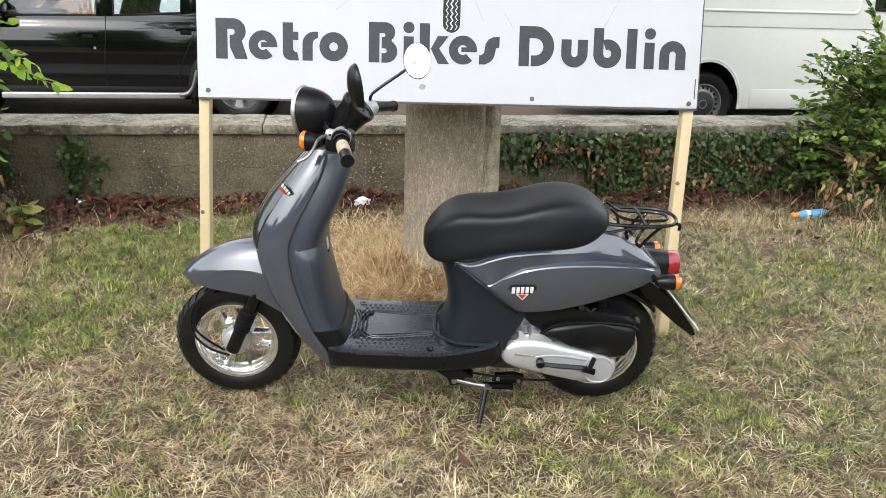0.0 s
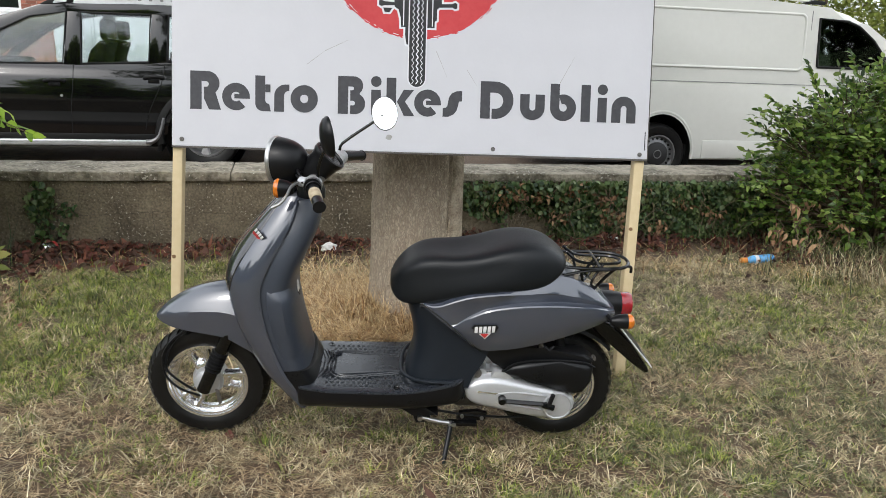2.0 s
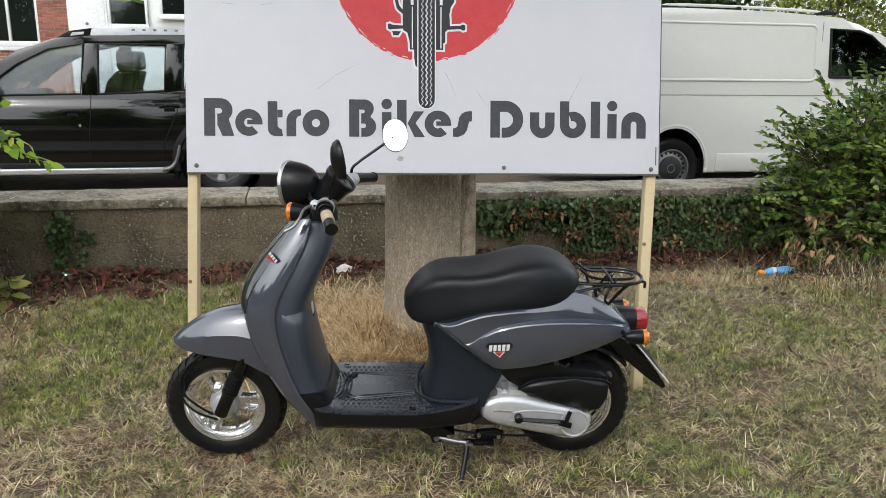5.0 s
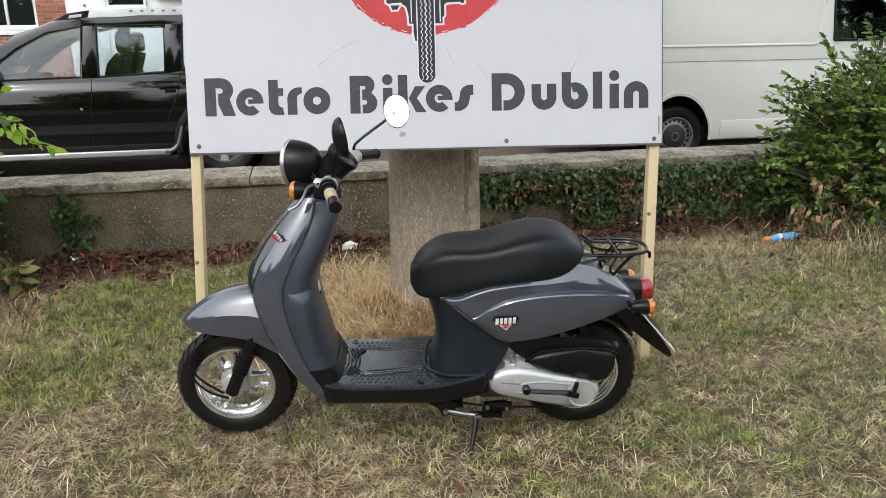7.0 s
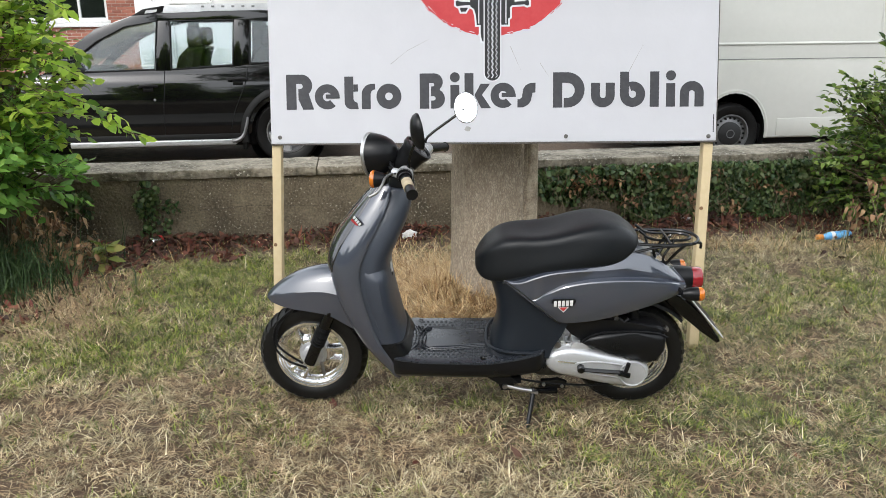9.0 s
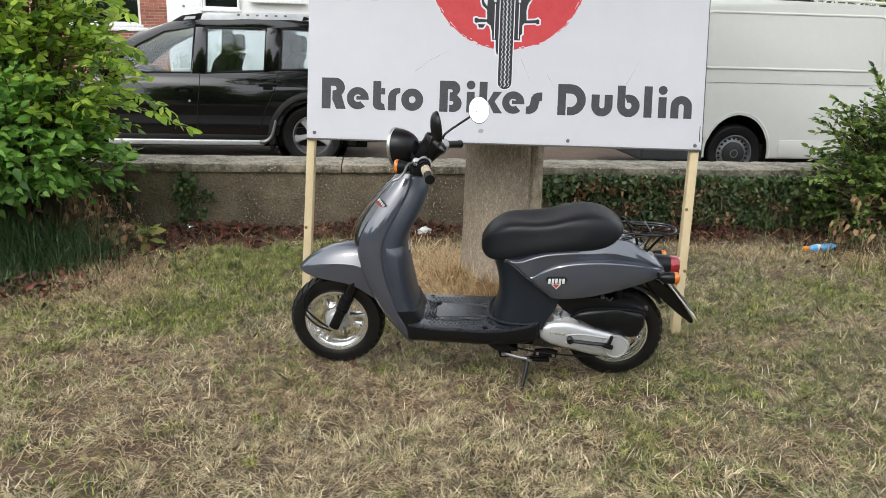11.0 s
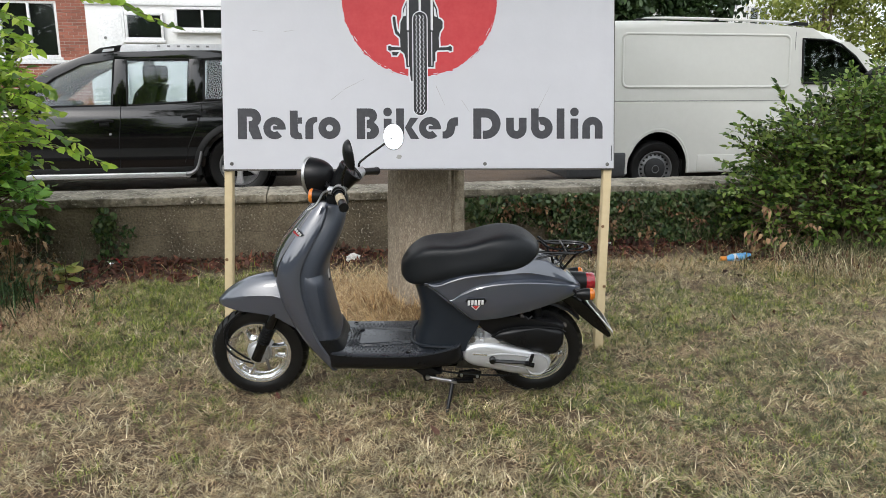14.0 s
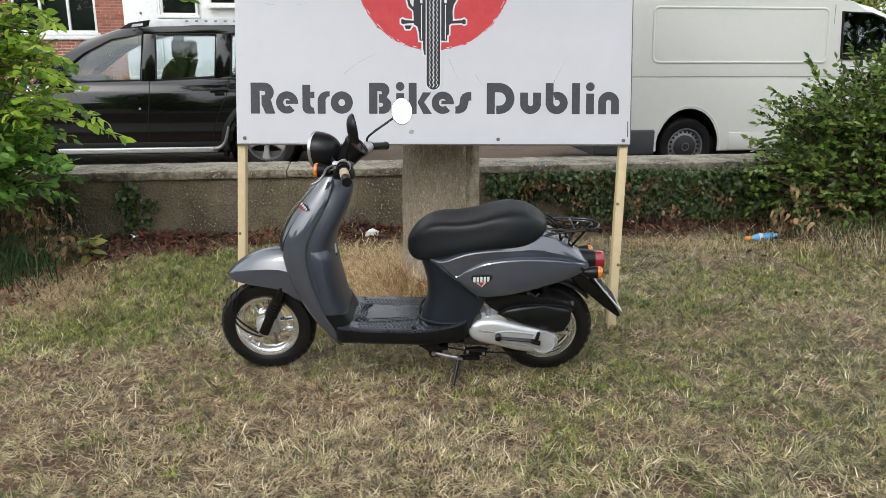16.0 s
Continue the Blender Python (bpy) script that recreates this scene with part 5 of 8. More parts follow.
    bar_([(0.56, -0.028, 0.69), (0.60, -0.036, 0.656), (0.700, -0.04, 0.656), (0.736, -0.025, 0.656), (0.742, 0.0, 0.656), (0.736, 0.025, 0.656), (0.700, 0.04, 0.656), (0.60, 0.036, 0.656), (0.56, 0.028, 0.69)])
    for s in (-1, 1):
        bar_([(0.708, 0.078 * s, 0.654), (0.69, 0.065 * s, 0.63), (0.655, 0.05 * s, 0.575)])
        bar_([(0.60, 0.078 * s, 0.654), (0.60, 0.07 * s, 0.655), (0.615, 0.055 * s, 0.60)])
        bar_([(0.655, 0.05 * s, 0.58), (0.64, 0.05 * s, 0.595), (0.68, 0.04 * s, 0.656)], 0.0042)
    bar_([(0.545, -0.075, 0.628), (0.62, -0.079, 0.648), (0.700, -0.079, 0.652)])
    bar_([(0.756, -0.055, 0.654), (0.766, -0.055, 0.655), (0.766, -0.055, 0.635)])
    bar_([(0.66, -0.078, 0.655), (0.66, 0.0, 0.658), (0.66, 0.078, 0.655)])

    # tail lamp, rear indicators, mudguard and number plate
    lamp = part("tail_lamp", revolve([(0.0, 0.0), (0.046, 0.0), (0.044, 0.05), (0.04, 0.085), (0.0, 0.085)], 28, axis="x", centre=(0.674, 0, 0.503)), PLASTIC, root, "round black tail lamp housing")
    part("red_lens", revolve([(0.040, 0.085), (0.0405, 0.110), (0.036, 0.120), (0.0, 0.123)], 28, axis="x", centre=(0.674, 0, 0.503)), RED_LENS, lamp, "red tail lamp lens")
    for s, y, z in ((-1, -0.125, 0.497), (1, 0.125, 0.497)):
        ind = part("rear_indicator", revolve([(0.0, 0.0), (0.012, 0.0), (0.021, 0.02), (0.0245, 0.045), (0.0245, 0.052), (0.0, 0.052)], 22, axis="x", centre=(0.70, y, z)), PLASTIC, root, "black rear indicator with amber lens")
        part("amber_lens", revolve([(0.0242, 0.052), (0.0245, 0.064), (0.019, 0.071), (0, 0.073)], 22, axis="x", centre=(0.70, y, z)), AMBER, ind)
        part("indicator_stalk", tube([(0.69, y * 0.4, z + 0.01), (0.705, y, z)], 0.008, 8), PLASTIC, ind)
    guard = [(0.66, 0.475), (0.72, 0.462), (0.80, 0.382), (0.865, 0.300), (0.872, 0.282), (0.858, 0.276), (0.80, 0.322), (0.73, 0.392), (0.66, 0.44)]
    mg = part("rear_mudguard", prism(guard, -0.06, 0.06, 0.008), GLOSS_BLACK, root, "long black rear mudguard")
    pl = part("number_plate", prism([(0.748, 0.452), (0.868, 0.312), (0.8705, 0.3145), (0.7505, 0.4545)], -0.085, 0.085), PLATE_WHITE, mg, "white number plate seen almost edge on")
    for f in (0.3, 0.7):
        x, z = 0.7505 + 0.120 * f, 0.4545 - 0.140 * f
        part("plate_bar", prism([(x - 0.02, z + 0.0225), (x + 0.02, z - 0.0223), (x + 0.021, z - 0.0212), (x - 0.019, z + 0.0236)], -0.065, 0.065), PLASTIC, pl)
    part("inner_fender", loft([[(REAR_X + r * math.cos(a), y, WHEEL_Z + r * math.sin(a)) for r, y in ((0.222, -0.05), (0.232, -0.045), (0.236, 0), (0.232, 0.045), (0.222, 0.05), (0.226, 0))] for a in [radians(42 + 70 * k / 16) for k in range(17)]]), PLASTIC, root)

    # engine and drive case
    case = [(0.262, 0.278), (0.30, 0.296), (0.345, 0.300), (0.40, 0.291), (0.46, 0.276), (0.54, 0.262), (0.598, 0.240), (0.618, 0.205), (0.604, 0.168), (0.565, 0.146), (0.50, 0.146), (0.43, 0.160), (0.35, 0.180), (0.29, 0.192), (0.256, 0.215), (0.248, 0.25)]
    fine = []
    for a, b in zip(case, case[1:] + case[:1]):
        fine += [a, ((a[0] + b[0]) / 2, (a[1] + b[1]) / 2)]
    for _ in range(1):
        fine = [((fine[i - 1][0] + 2 * fine[i][0] + fine[(i + 1) % len(fine)][0]) / 4, (fine[i - 1][1] + 2 * fine[i][1] + fine[(i + 1) % len(fine)][1]) / 4) for i in range(len(fine))]
    ccx, ccz = sum(p[0] for p in fine) / len(fine), sum(p[1] for p in fine) / len(fine)
    dome = [[(x + (px - x) * k, y, z + (pz - z) * k) for px, pz in fine for x, z in ((0.30 + 0.27 * min(1, max(0, (px - 0.27) / 0.33)), 0.247 - 0.044 * min(1, max(0, (px - 0.27) / 0.33))),)]
            for k, y in ((1.0, -0.05), (1.0, -0.112), (0.985, -0.124), (0.93, -0.136), (0.83, -0.144), (0.66, -0.1495), (0.4, -0.152), (0.08, -0.153))]
    eng = part("drive_case", loft(dome), CASTING, root, "silver cast drive cover", sharp=60)
    part("case_boss", revolve([(0, -0.1555), (0.040, -0.1555), (0.046, -0.154), (0.050, -0.149), (0.050, -0.12)], 40, centre=(0.552, 0, 0.203)), CASTING, eng)
    part("boss_ring", revolve([(0.041, -0.1545), (0.043, -0.1572), (0.046, -0.1572), (0.049, -0.150)], 40, centre=(0.553, 0, 0.205)), CASTING, eng)
    part("case_rib", tube([(0.352, -0.1515, 0.243), (0.40, -0.1535, 0.252), (0.46, -0.1535, 0.248), (0.515, -0.154, 0.240)], 0.0032, 8, smooth_steps=1), CASTING, eng)
    part("case_rib", tube([(0.35, -0.151, 0.214), (0.40, -0.1525, 0.206), (0.46, -0.152, 0.196), (0.51, -0.152, 0.188)], 0.0028, 8, smooth_steps=1), CASTING, eng)
    for bx, bz in ((0.272, 0.272), (0.30, 0.197), (0.36, 0.289), (0.43, 0.168), (0.47, 0.268), (0.53, 0.150), (0.585, 0.243)):
        part("case_bolt", revolve([(0, -0.133), (0.0045, -0.133), (0.0052, -0.129), (0.0065, -0.128), (0.0065, -0.11)], 10, centre=(bx, 0, bz)), DULL_METAL, eng)
    part("case_lip", prism([(x + (x - 0.43) * 0.03, z + (z - 0.22) * 0.07) for x, z in fine], -0.115, -0.108, 0.002), ALLOY, eng)
    part("case_name_bar", box(-0.033, 0.033, -0.0012, 0.004, -0.0035, 0.0035, 0.0006), ALLOY, eng, m=pose(0.325, -0.1525, 0.249, 0, 6, 0))
    part("case_ridge", prism([(0.332, 0.290), (0.344, 0.316), (0.384, 0.314), (0.412, 0.288)], -0.136, -0.06, 0.0035, 2), CASTING, eng)
    part("oil_neck", revolve([(0, -0.13), (0.012, -0.13), (0.014, -0.12), (0.014, -0.06)], 12, centre=(0.292, 0, 0.302)), DULL_METAL, eng)
    part("cooling_cowl", prism([(0.258, 0.275), (0.264, 0.308), (0.312, 0.316), (0.326, 0.298), (0.30, 0.27)], -0.118, -0.03, 0.004, 2), CASTING, eng)
    kick = part("kick_start", revolve([(0, -0.176), (0.010, -0.176), (0.0135, -0.172), (0.0135, -0.14)], 18, centre=(0.372, 0, 0.229)), GLOSS_BLACK, root, "black kick-start lever")
    part("kick_arm", tube([(0.372, -0.168, 0.229), (0.42, -0.17, 0.226), (0.515, -0.17, 0.220)], 0.0075, 8, flat=0.6), GLOSS_BLACK, kick)
    part("kick_boss", revolve([(0, -0.152), (0.024, -0.152), (0.028, -0.147), (0.028, -0.138)], 24, centre=(0.372, 0, 0.229)), CASTING, kick)
    part("kick_pedal", tube([(0.517, -0.178, 0.214), (0.524, -0.180, 0.236), (0.53, -0.182, 0.262)], 0.0075, 8), PLASTIC, kick)
    part("pedal_foot", tube([(0.50, -0.176, 0.222), (0.537, -0.178, 0.212)], 0.010, 8), GLOSS_BLACK, kick)
    # air box over the case
    airbox = [(0.371, 0.318), (0.40, 0.342), (0.45, 0.356), (0.55, 0.360), (0.635, 0.354), (0.660, 0.340), (0.658, 0.290), (0.635, 0.248), (0.60, 0.240), (0.55, 0.262), (0.45, 0.290), (0.395, 0.303)]
    ab = part("air_box", prism(airbox, -0.150, -0.045, 0.018, 4), PLASTIC, root, "black plastic air filter box", sharp=60)
    rim_line = [(0.368, 0.322), (0.40, 0.347), (0.45, 0.361), (0.55, 0.365), (0.637, 0.358), (0.664, 0.342)]
    part("air_box_edge", tube([(x, -0.140, z - 0.002) for x, z in rim_line], 0.0035, 8, smooth_steps=2), PLASTIC, ab)
    shield_ = [(0.294, 0.385), (0.312, 0.400), (0.430, 0.412), (0.500, 0.388), (0.627, 0.380), (0.662, 0.358), (0.655, 0.335), (0.45, 0.33), (0.37, 0.32), (0.336, 0.345)]
    part("air_box_arm", prism(shield_, -0.128, -0.06, 0.010, 3), PLASTIC, ab, sharp=60)
    part("air_box_edge", tube([(x, -0.121, z - 0.003) for x, z in shield_[:6]], 0.0035, 8, smooth_steps=1), PLASTIC, ab)
    part("air_box_clip", tube([(0.50, -0.12, 0.402), (0.515, -0.125, 0.39), (0.53, -0.12, 0.402)], 0.006, 8), PLASTIC, ab)
    part("mount_bolt", revolve([(0, -0.118), (0.009, -0.118), (0.010, -0.10)], 10, centre=(0.49, 0, 0.40)), DULL_METAL, root)
    part("mount_bolt", revolve([(0, -0.118), (0.007, -0.118), (0.008, -0.10)], 10, centre=(0.665, 0, 0.358)), DULL_METAL, root)
    part("rear_damper", tube([(0.60, -0.075, 0.22), (0.545, -0.07, 0.45)], 0.018, 14), PLASTIC, root)
    part("intake_bellows", loft([[(0.155 + 0.10 * k / 24, -0.12 + (0.019 + (0.004 if k % 3 == 1 else 0)) * math.cos(a), 0.226 + 0.0 * k + (0.019 + (0.004 if k % 3 == 1 else 0)) * math.sin(a)) for a in [2 * math.pi * i / 14 for i in range(14)]] for k in range(25)]), PLASTIC, root, "ribbed black intake hose")
    part("crankcase", box(0.22, 0.50, -0.06, 0.1, 0.135, 0.26, 0.02, 3), DULL_METAL, root)
    part("silencer", tube([(0.40, 0.12, 0.2), (0.72, 0.13, 0.24)], 0.055, 20), PLASTIC, root)
    part("frame_under", box(-0.24, 0.24, -0.07, 0.07, 0.15, 0.2, 0.015, 2), PLASTIC, root)
    part("front_under_tray", prism([(0.03, 0.195), (0.12, 0.195), (0.17, 0.16), (0.09, 0.155)], -0.15, 0.1, 0.006), PLASTIC, root)
    part("battery_cover", prism([(-0.02, 0.2), (0.06, 0.2), (0.13, 0.165), (0.02, 0.168)], -0.1, 0.1, 0.005), PLASTIC, root)
    # side stand with spring, and linkage
    part("stand_bracket", prism([(0.085, 0.155), (0.14, 0.165), (0.15, 0.125), (0.10, 0.118)], -0.13, -0.115, 0.003), PLASTIC, root)
    part("stand_spring", tube([(0.115, -0.125, 0.138), (0.17, -0.13, 0.126), (0.225, -0.128, 0.116)], 0.008, 10), STEEL, root, "steel stand spring")
    part("pivot_bolt", revolve([(0, -0.142), (0.009, -0.142), (0.010, -0.12)], 6, centre=(0.112, 0, 0.14)), STEEL, root)
    part("side_stand", tube([(0.215, -0.125, 0.125), (0.205, -0.16, 0.08), (0.19, -0.205, 0.022), (0.185, -0.225, -0.002)], 0.0085, 10), PLASTIC, root, "black side stand resting on the grass")
    part("stand_link", box(0.20, 0.30, -0.135, -0.11, 0.110, 0.124, 0.004), GLOSS_BLACK, root)
    part("link_plate", prism([(0.232, 0.128), (0.325, 0.122), (0.332, 0.150), (0.30, 0.160), (0.24, 0.154)], -0.12, -0.1, 0.004), GLOSS_BLACK, root)
    for bx, bz in ((0.25, 0.142), (0.315, 0.136)):
        part("link_bolt", revolve([(0, -0.128), (0.006, -0.128), (0.007, -0.118)], 6, centre=(bx, 0, bz)), STEEL, root)
    part("link_tab", box(0.205, 0.23, -0.142, -0.132, 0.112, 0.122, 0.002), STEEL, root)
    part("brake_wire", tube([(0.10, -0.1, 0.17), (0.2, -0.115, 0.15), (0.34, -0.12, 0.14), (0.46, -0.1, 0.128), (0.56, -0.09, 0.15)], 0.004, 8, smooth_steps=1), PLASTIC, root)

    # steering: headlamp, pod, bars, grips, levers, mirrors
    steer = part("steering_head", revolve([(0.0, 0.0), (0.044, 0.0), (0.043, 0.025), (0.034, 0.05), (0.026, 0.085), (0, 0.085)], 24, axis="z", centre=(-0.038, 0, 0)), PLASTIC, root, "black handlebar and headlamp assembly", m=pose(-0.206, 0, 0.838, 0, 0, -7))
    # local to the steering: x back, y right, z up
    bowl = [(0.0, 0.098), (0.018, 0.096), (0.036, 0.088), (0.052, 0.073), (0.064, 0.053), (0.073, 0.027), (0.077, 0.0)]
    hl = part("headlamp", revolve(bowl, 36, axis="x"), PLASTIC, steer, "round black headlamp shell with chrome rim", m=pose(-0.137, 0, 0.106, 0, -5, -9) @ Matrix.Scale(0.95, 4))
    part("chrome_rim", revolve([(0.0765, 0.003), (0.080, 0.001), (0.081, -0.005), (0.079, -0.010), (0.071, -0.011)], 40, axis="x"), RIM_METAL, hl)
    part("lamp_glass", revolve([(0.072, -0.0105), (0.048, -0.0115), (0.02, -0.0125), (0, -0.013)], 32, axis="x"), CHROME, hl)
    pod = part("speedometer_pod", revolve([(0, -0.075), (0.030, -0.075), (0.036, -0.05), (0.040, 0.0), (0.044, 0.024), (0.047, 0.028), (0.047, 0.040), (0.042, 0.042), (0.040, 0.036), (0, 0.034)], 32, axis="z"), PLASTIC, steer, "black round speedometer pod", m=pose(-0.006, 0.0, 0.102, 0, 42, 0) @ Matrix.Scale(1.12, 4))
    part("dial", revolve([(0.039, 0.0365), (0, 0.039)], 28, axis="z"), GLOSS_BLACK, pod)
    grips = [(0.018, 0.20, 0.083), (0.061, 0.308, 0.065)]
    part("handlebar", tube([(0.059, -0.303, 0.066), (0.018, -0.19, 0.084), (0.0, -0.08, 0.07), (0.0, 0, 0.06), (0.0, 0.08, 0.07), (0.018, 0.19, 0.084), (0.059, 0.303, 0.066)], 0.011, 12, smooth_steps=1), DULL_METAL, steer)
    for s in (-1, 1):
        gi, go = Vector(grips[0]), Vector(grips[1])
        gi.y, go.y = gi.y * s, go.y * s
        grip = part("grip", tube([gi, go], 0.0158, 16), PLASTIC, steer, "black rubber hand grip")
        part("grip_flange", tube([gi.lerp(go, -0.03), gi.lerp(go, 0.03)], 0.022, 16), PLASTIC, grip)
        if s < 0:
            part("worn_band", tube([gi.lerp(go, 0.22), gi.lerp(go, 0.66)], 0.0172, 16), TAPE, grip, "worn tan band on the grip")
        part("grip_end", tube([go, gi.lerp(go, 1.03)], 0.018, 16), PLASTIC, grip)
        part("switch_housing", tube([(0.004, 0.13 * s, 0.082), (0.014, 0.192 * s, 0.085)], 0.025, 16), PLASTIC if s < 0 else CASTING, steer)
        part("switch_button", box(-0.022, -0.012, 0.15 * s - 0.008, 0.15 * s + 0.008, 0.088, 0.1, 0.002), DULL_METAL, steer)
        part("lever_perch", tube([(-0.03, 0.145 * s, 0.086), (0.006, 0.165 * s, 0.086)], 0.015, 12), CASTING, steer)
        part("perch_clamp", tube([(0.008, 0.155 * s, 0.084), (0.011, 0.175 * s, 0.085)], 0.027, 16), CASTING, steer)
        part("brake_lever", tube([(-0.028, 0.15 * s, 0.086), (-0.05, 0.18 * s, 0.082), (-0.05, 0.22 * s, 0.066), (-0.062, 0.245 * s, 0.046), (-0.086, 0.255 * s, 0.036)], 0.0062, 8, smooth_steps=2, flat=0.7), LEVER_METAL, steer, "bare aluminium brake lever")
        ind = part("front_indicator", revolve([(0.0, 0.045), (0.012, 0.045), (0.022, 0.028), (0.028, 0.004), (0.0, 0.004)], 22, axis="x"), PLASTIC, steer, "black front indicator with amber lens", m=pose(-0.092, 0.160 * s, 0.066))
        part("amber_lens", revolve([(0.028, 0.004), (0.029, -0.004), (0.025, -0.010), (0, -0.012)], 22, axis="x"), AMBER, ind)
        part("indicator_stalk", tube([(0.03, 0, 0), (0.06, -0.06 * s, 0.015)], 0.008, 8), PLASTIC, ind)
    # clutter of cables behind the lamp
    for k, (y, z) in enumerate(((-0.05, 0.13), (-0.08, 0.12), (0.04, 0.125), (-0.03, 0.105))):
        part("control_cable", tube([(-0.02, -0.14 - 0.01 * k, 0.09), (-0.05, -0.11, 0.10 - 0.01 * k), (-0.065, y, z - 0.03), (-0.05, y * 0.4, 0.03), (-0.03, 0, 0.0)], 0.0034, 6, smooth_steps=2), PLASTIC, steer)
    # mirrors
    def mirror_(side, stem, centre, aim, rx, ry):
        st_ = part("mirror_stem", tube(stem, 0.0048, 10, smooth_steps=1), GLOSS_BLACK, root, "thin black mirror stem")
        m = look(centre, Vector(centre) + Vector(aim))
        n = 32
        shell = [[(rx * f * math.cos(2 * math.pi * i / n), ry * f * math.sin(2 * math.pi * i / n), d) for i in range(n)] for f, d in ((0.02, 0.026), (0.4, 0.024), (0.7, 0.019), (0.9, 0.011), (1.0, 0.0), (0.985, -0.004), (0.955, -0.004))]
        head = part("mirror_shell", loft(shell, caps=False), PLASTIC, st_, "black round mirror shell", m=m)
        part("mirror_glass", loft([[(rx * 0.957 * f * math.cos(2 * math.pi * i / n), ry * 0.957 * f * math.sin(2 * math.pi * i / n), -0.0036 - 0.0016 * (1 - f * f)) for i in range(n)] for f in (1.0, 0.8, 0.5, 0.2, 0.0004)], caps=False), MIRROR, st_, "mirror glass reflecting the white sky", m=m)
    mirror_(1, [(-0.172, 0.165, 0.90), (-0.172, 0.168, 0.955), (-0.16, 0.172, 0.975), (-0.06, 0.205, 1.04), (-0.035, 0.21, 1.06)], (-0.028, 0.215, 1.064), (0.12, -1.0, 0.50), 0.043, 0.057)
    mirror_(-1, [(-0.205, -0.16, 0.93), (-0.20, -0.17, 0.985), (-0.175, -0.185, 1.04)], (-0.166, -0.2, 1.068), (0.92, 0.32, 0.12), 0.045, 0.058)
    return root


scooter()


# ---- parked vehicles ----
CAR_BLACK = mat("black_car_paint", (0.0025, 0.0025, 0.003), 0.10, 0.0, second=(0.003, 0.003, 0.0035), scale=2, detail=300, coat=1.0, rough_vary=0.02, spec=0.3)
CAR_BLACK.node_tree.nodes["Principled BSDF"].inputs["Coat IOR"].default_value = 1.42
CAR_TRIM = mat("car_trim", (0.006, 0.006, 0.006), 0.6, bump=0.1, spec=0.25)
CAR_SILVER = mat("car_silver", (0.55, 0.56, 0.57), 0.3, 0.5, scale=10)
WHITE_RAIL = mat("roof_rail_white", (0.72, 0.73, 0.75), 0.35, scale=10)
VAN_WHITE = mat("van_white_paint", (0.60, 0.595, 0.555), 0.42, second=(0.53, 0.525, 0.485), scale=1.2, detail=20, contrast=0.9, coat=0.12, rough_vary=0.06)
GLASS = glass_mat("window_glass", (0.86, 0.9, 0.88))
CAR_GLASS = glass_mat("car_window_glass", (0.88, 0.92, 0.93))
SEAT_CLOTH = mat("car_seat_cloth", (0.015, 0.015, 0.016), 0.9, bump=0.2)
WHEEL_DARK = mat("dark_wheel", (0.016, 0.016, 0.017), 0.5, scale=20)
WHEEL_STEEL = mat("steel_wheel", (0.22, 0.22, 0.225), 0.45, 0.6, scale=20)
WHEEL_ALLOY = mat("car_alloy", (0.55, 0.55, 0.56), 0.35, 0.4, scale=20)


BUMPER_GREY = mat("bumper_grey", (0.045, 0.047, 0.05), 0.55, scale=20)
CAB_GLASS = glass_mat("cab_window_glass", (0.62, 0.68, 0.66))


def street_place(u, v, z=0.0):
    return STREET @ pose(u, v, z)


def arched(x0, x1, zb, top, hubs, r, hub_z, kx=1.0):
    """Side outline of a vehicle's lower body, with round wheel arches cut into its foot; top is a list of points from rear to front."""
    pts = [(x0, zb)]
    for hx in hubs:
        a0 = math.degrees(math.asin(max(-1, min(1, (zb - hub_z) / r))))
        for k in range(19):
            a = radians(180 - a0 - (180 - 2 * a0) * k / 18)
            pts.append((hx + kx * r * math.cos(a), hub_z + r * math.sin(a)))
    pts.append((x1, zb))
    return pts + top


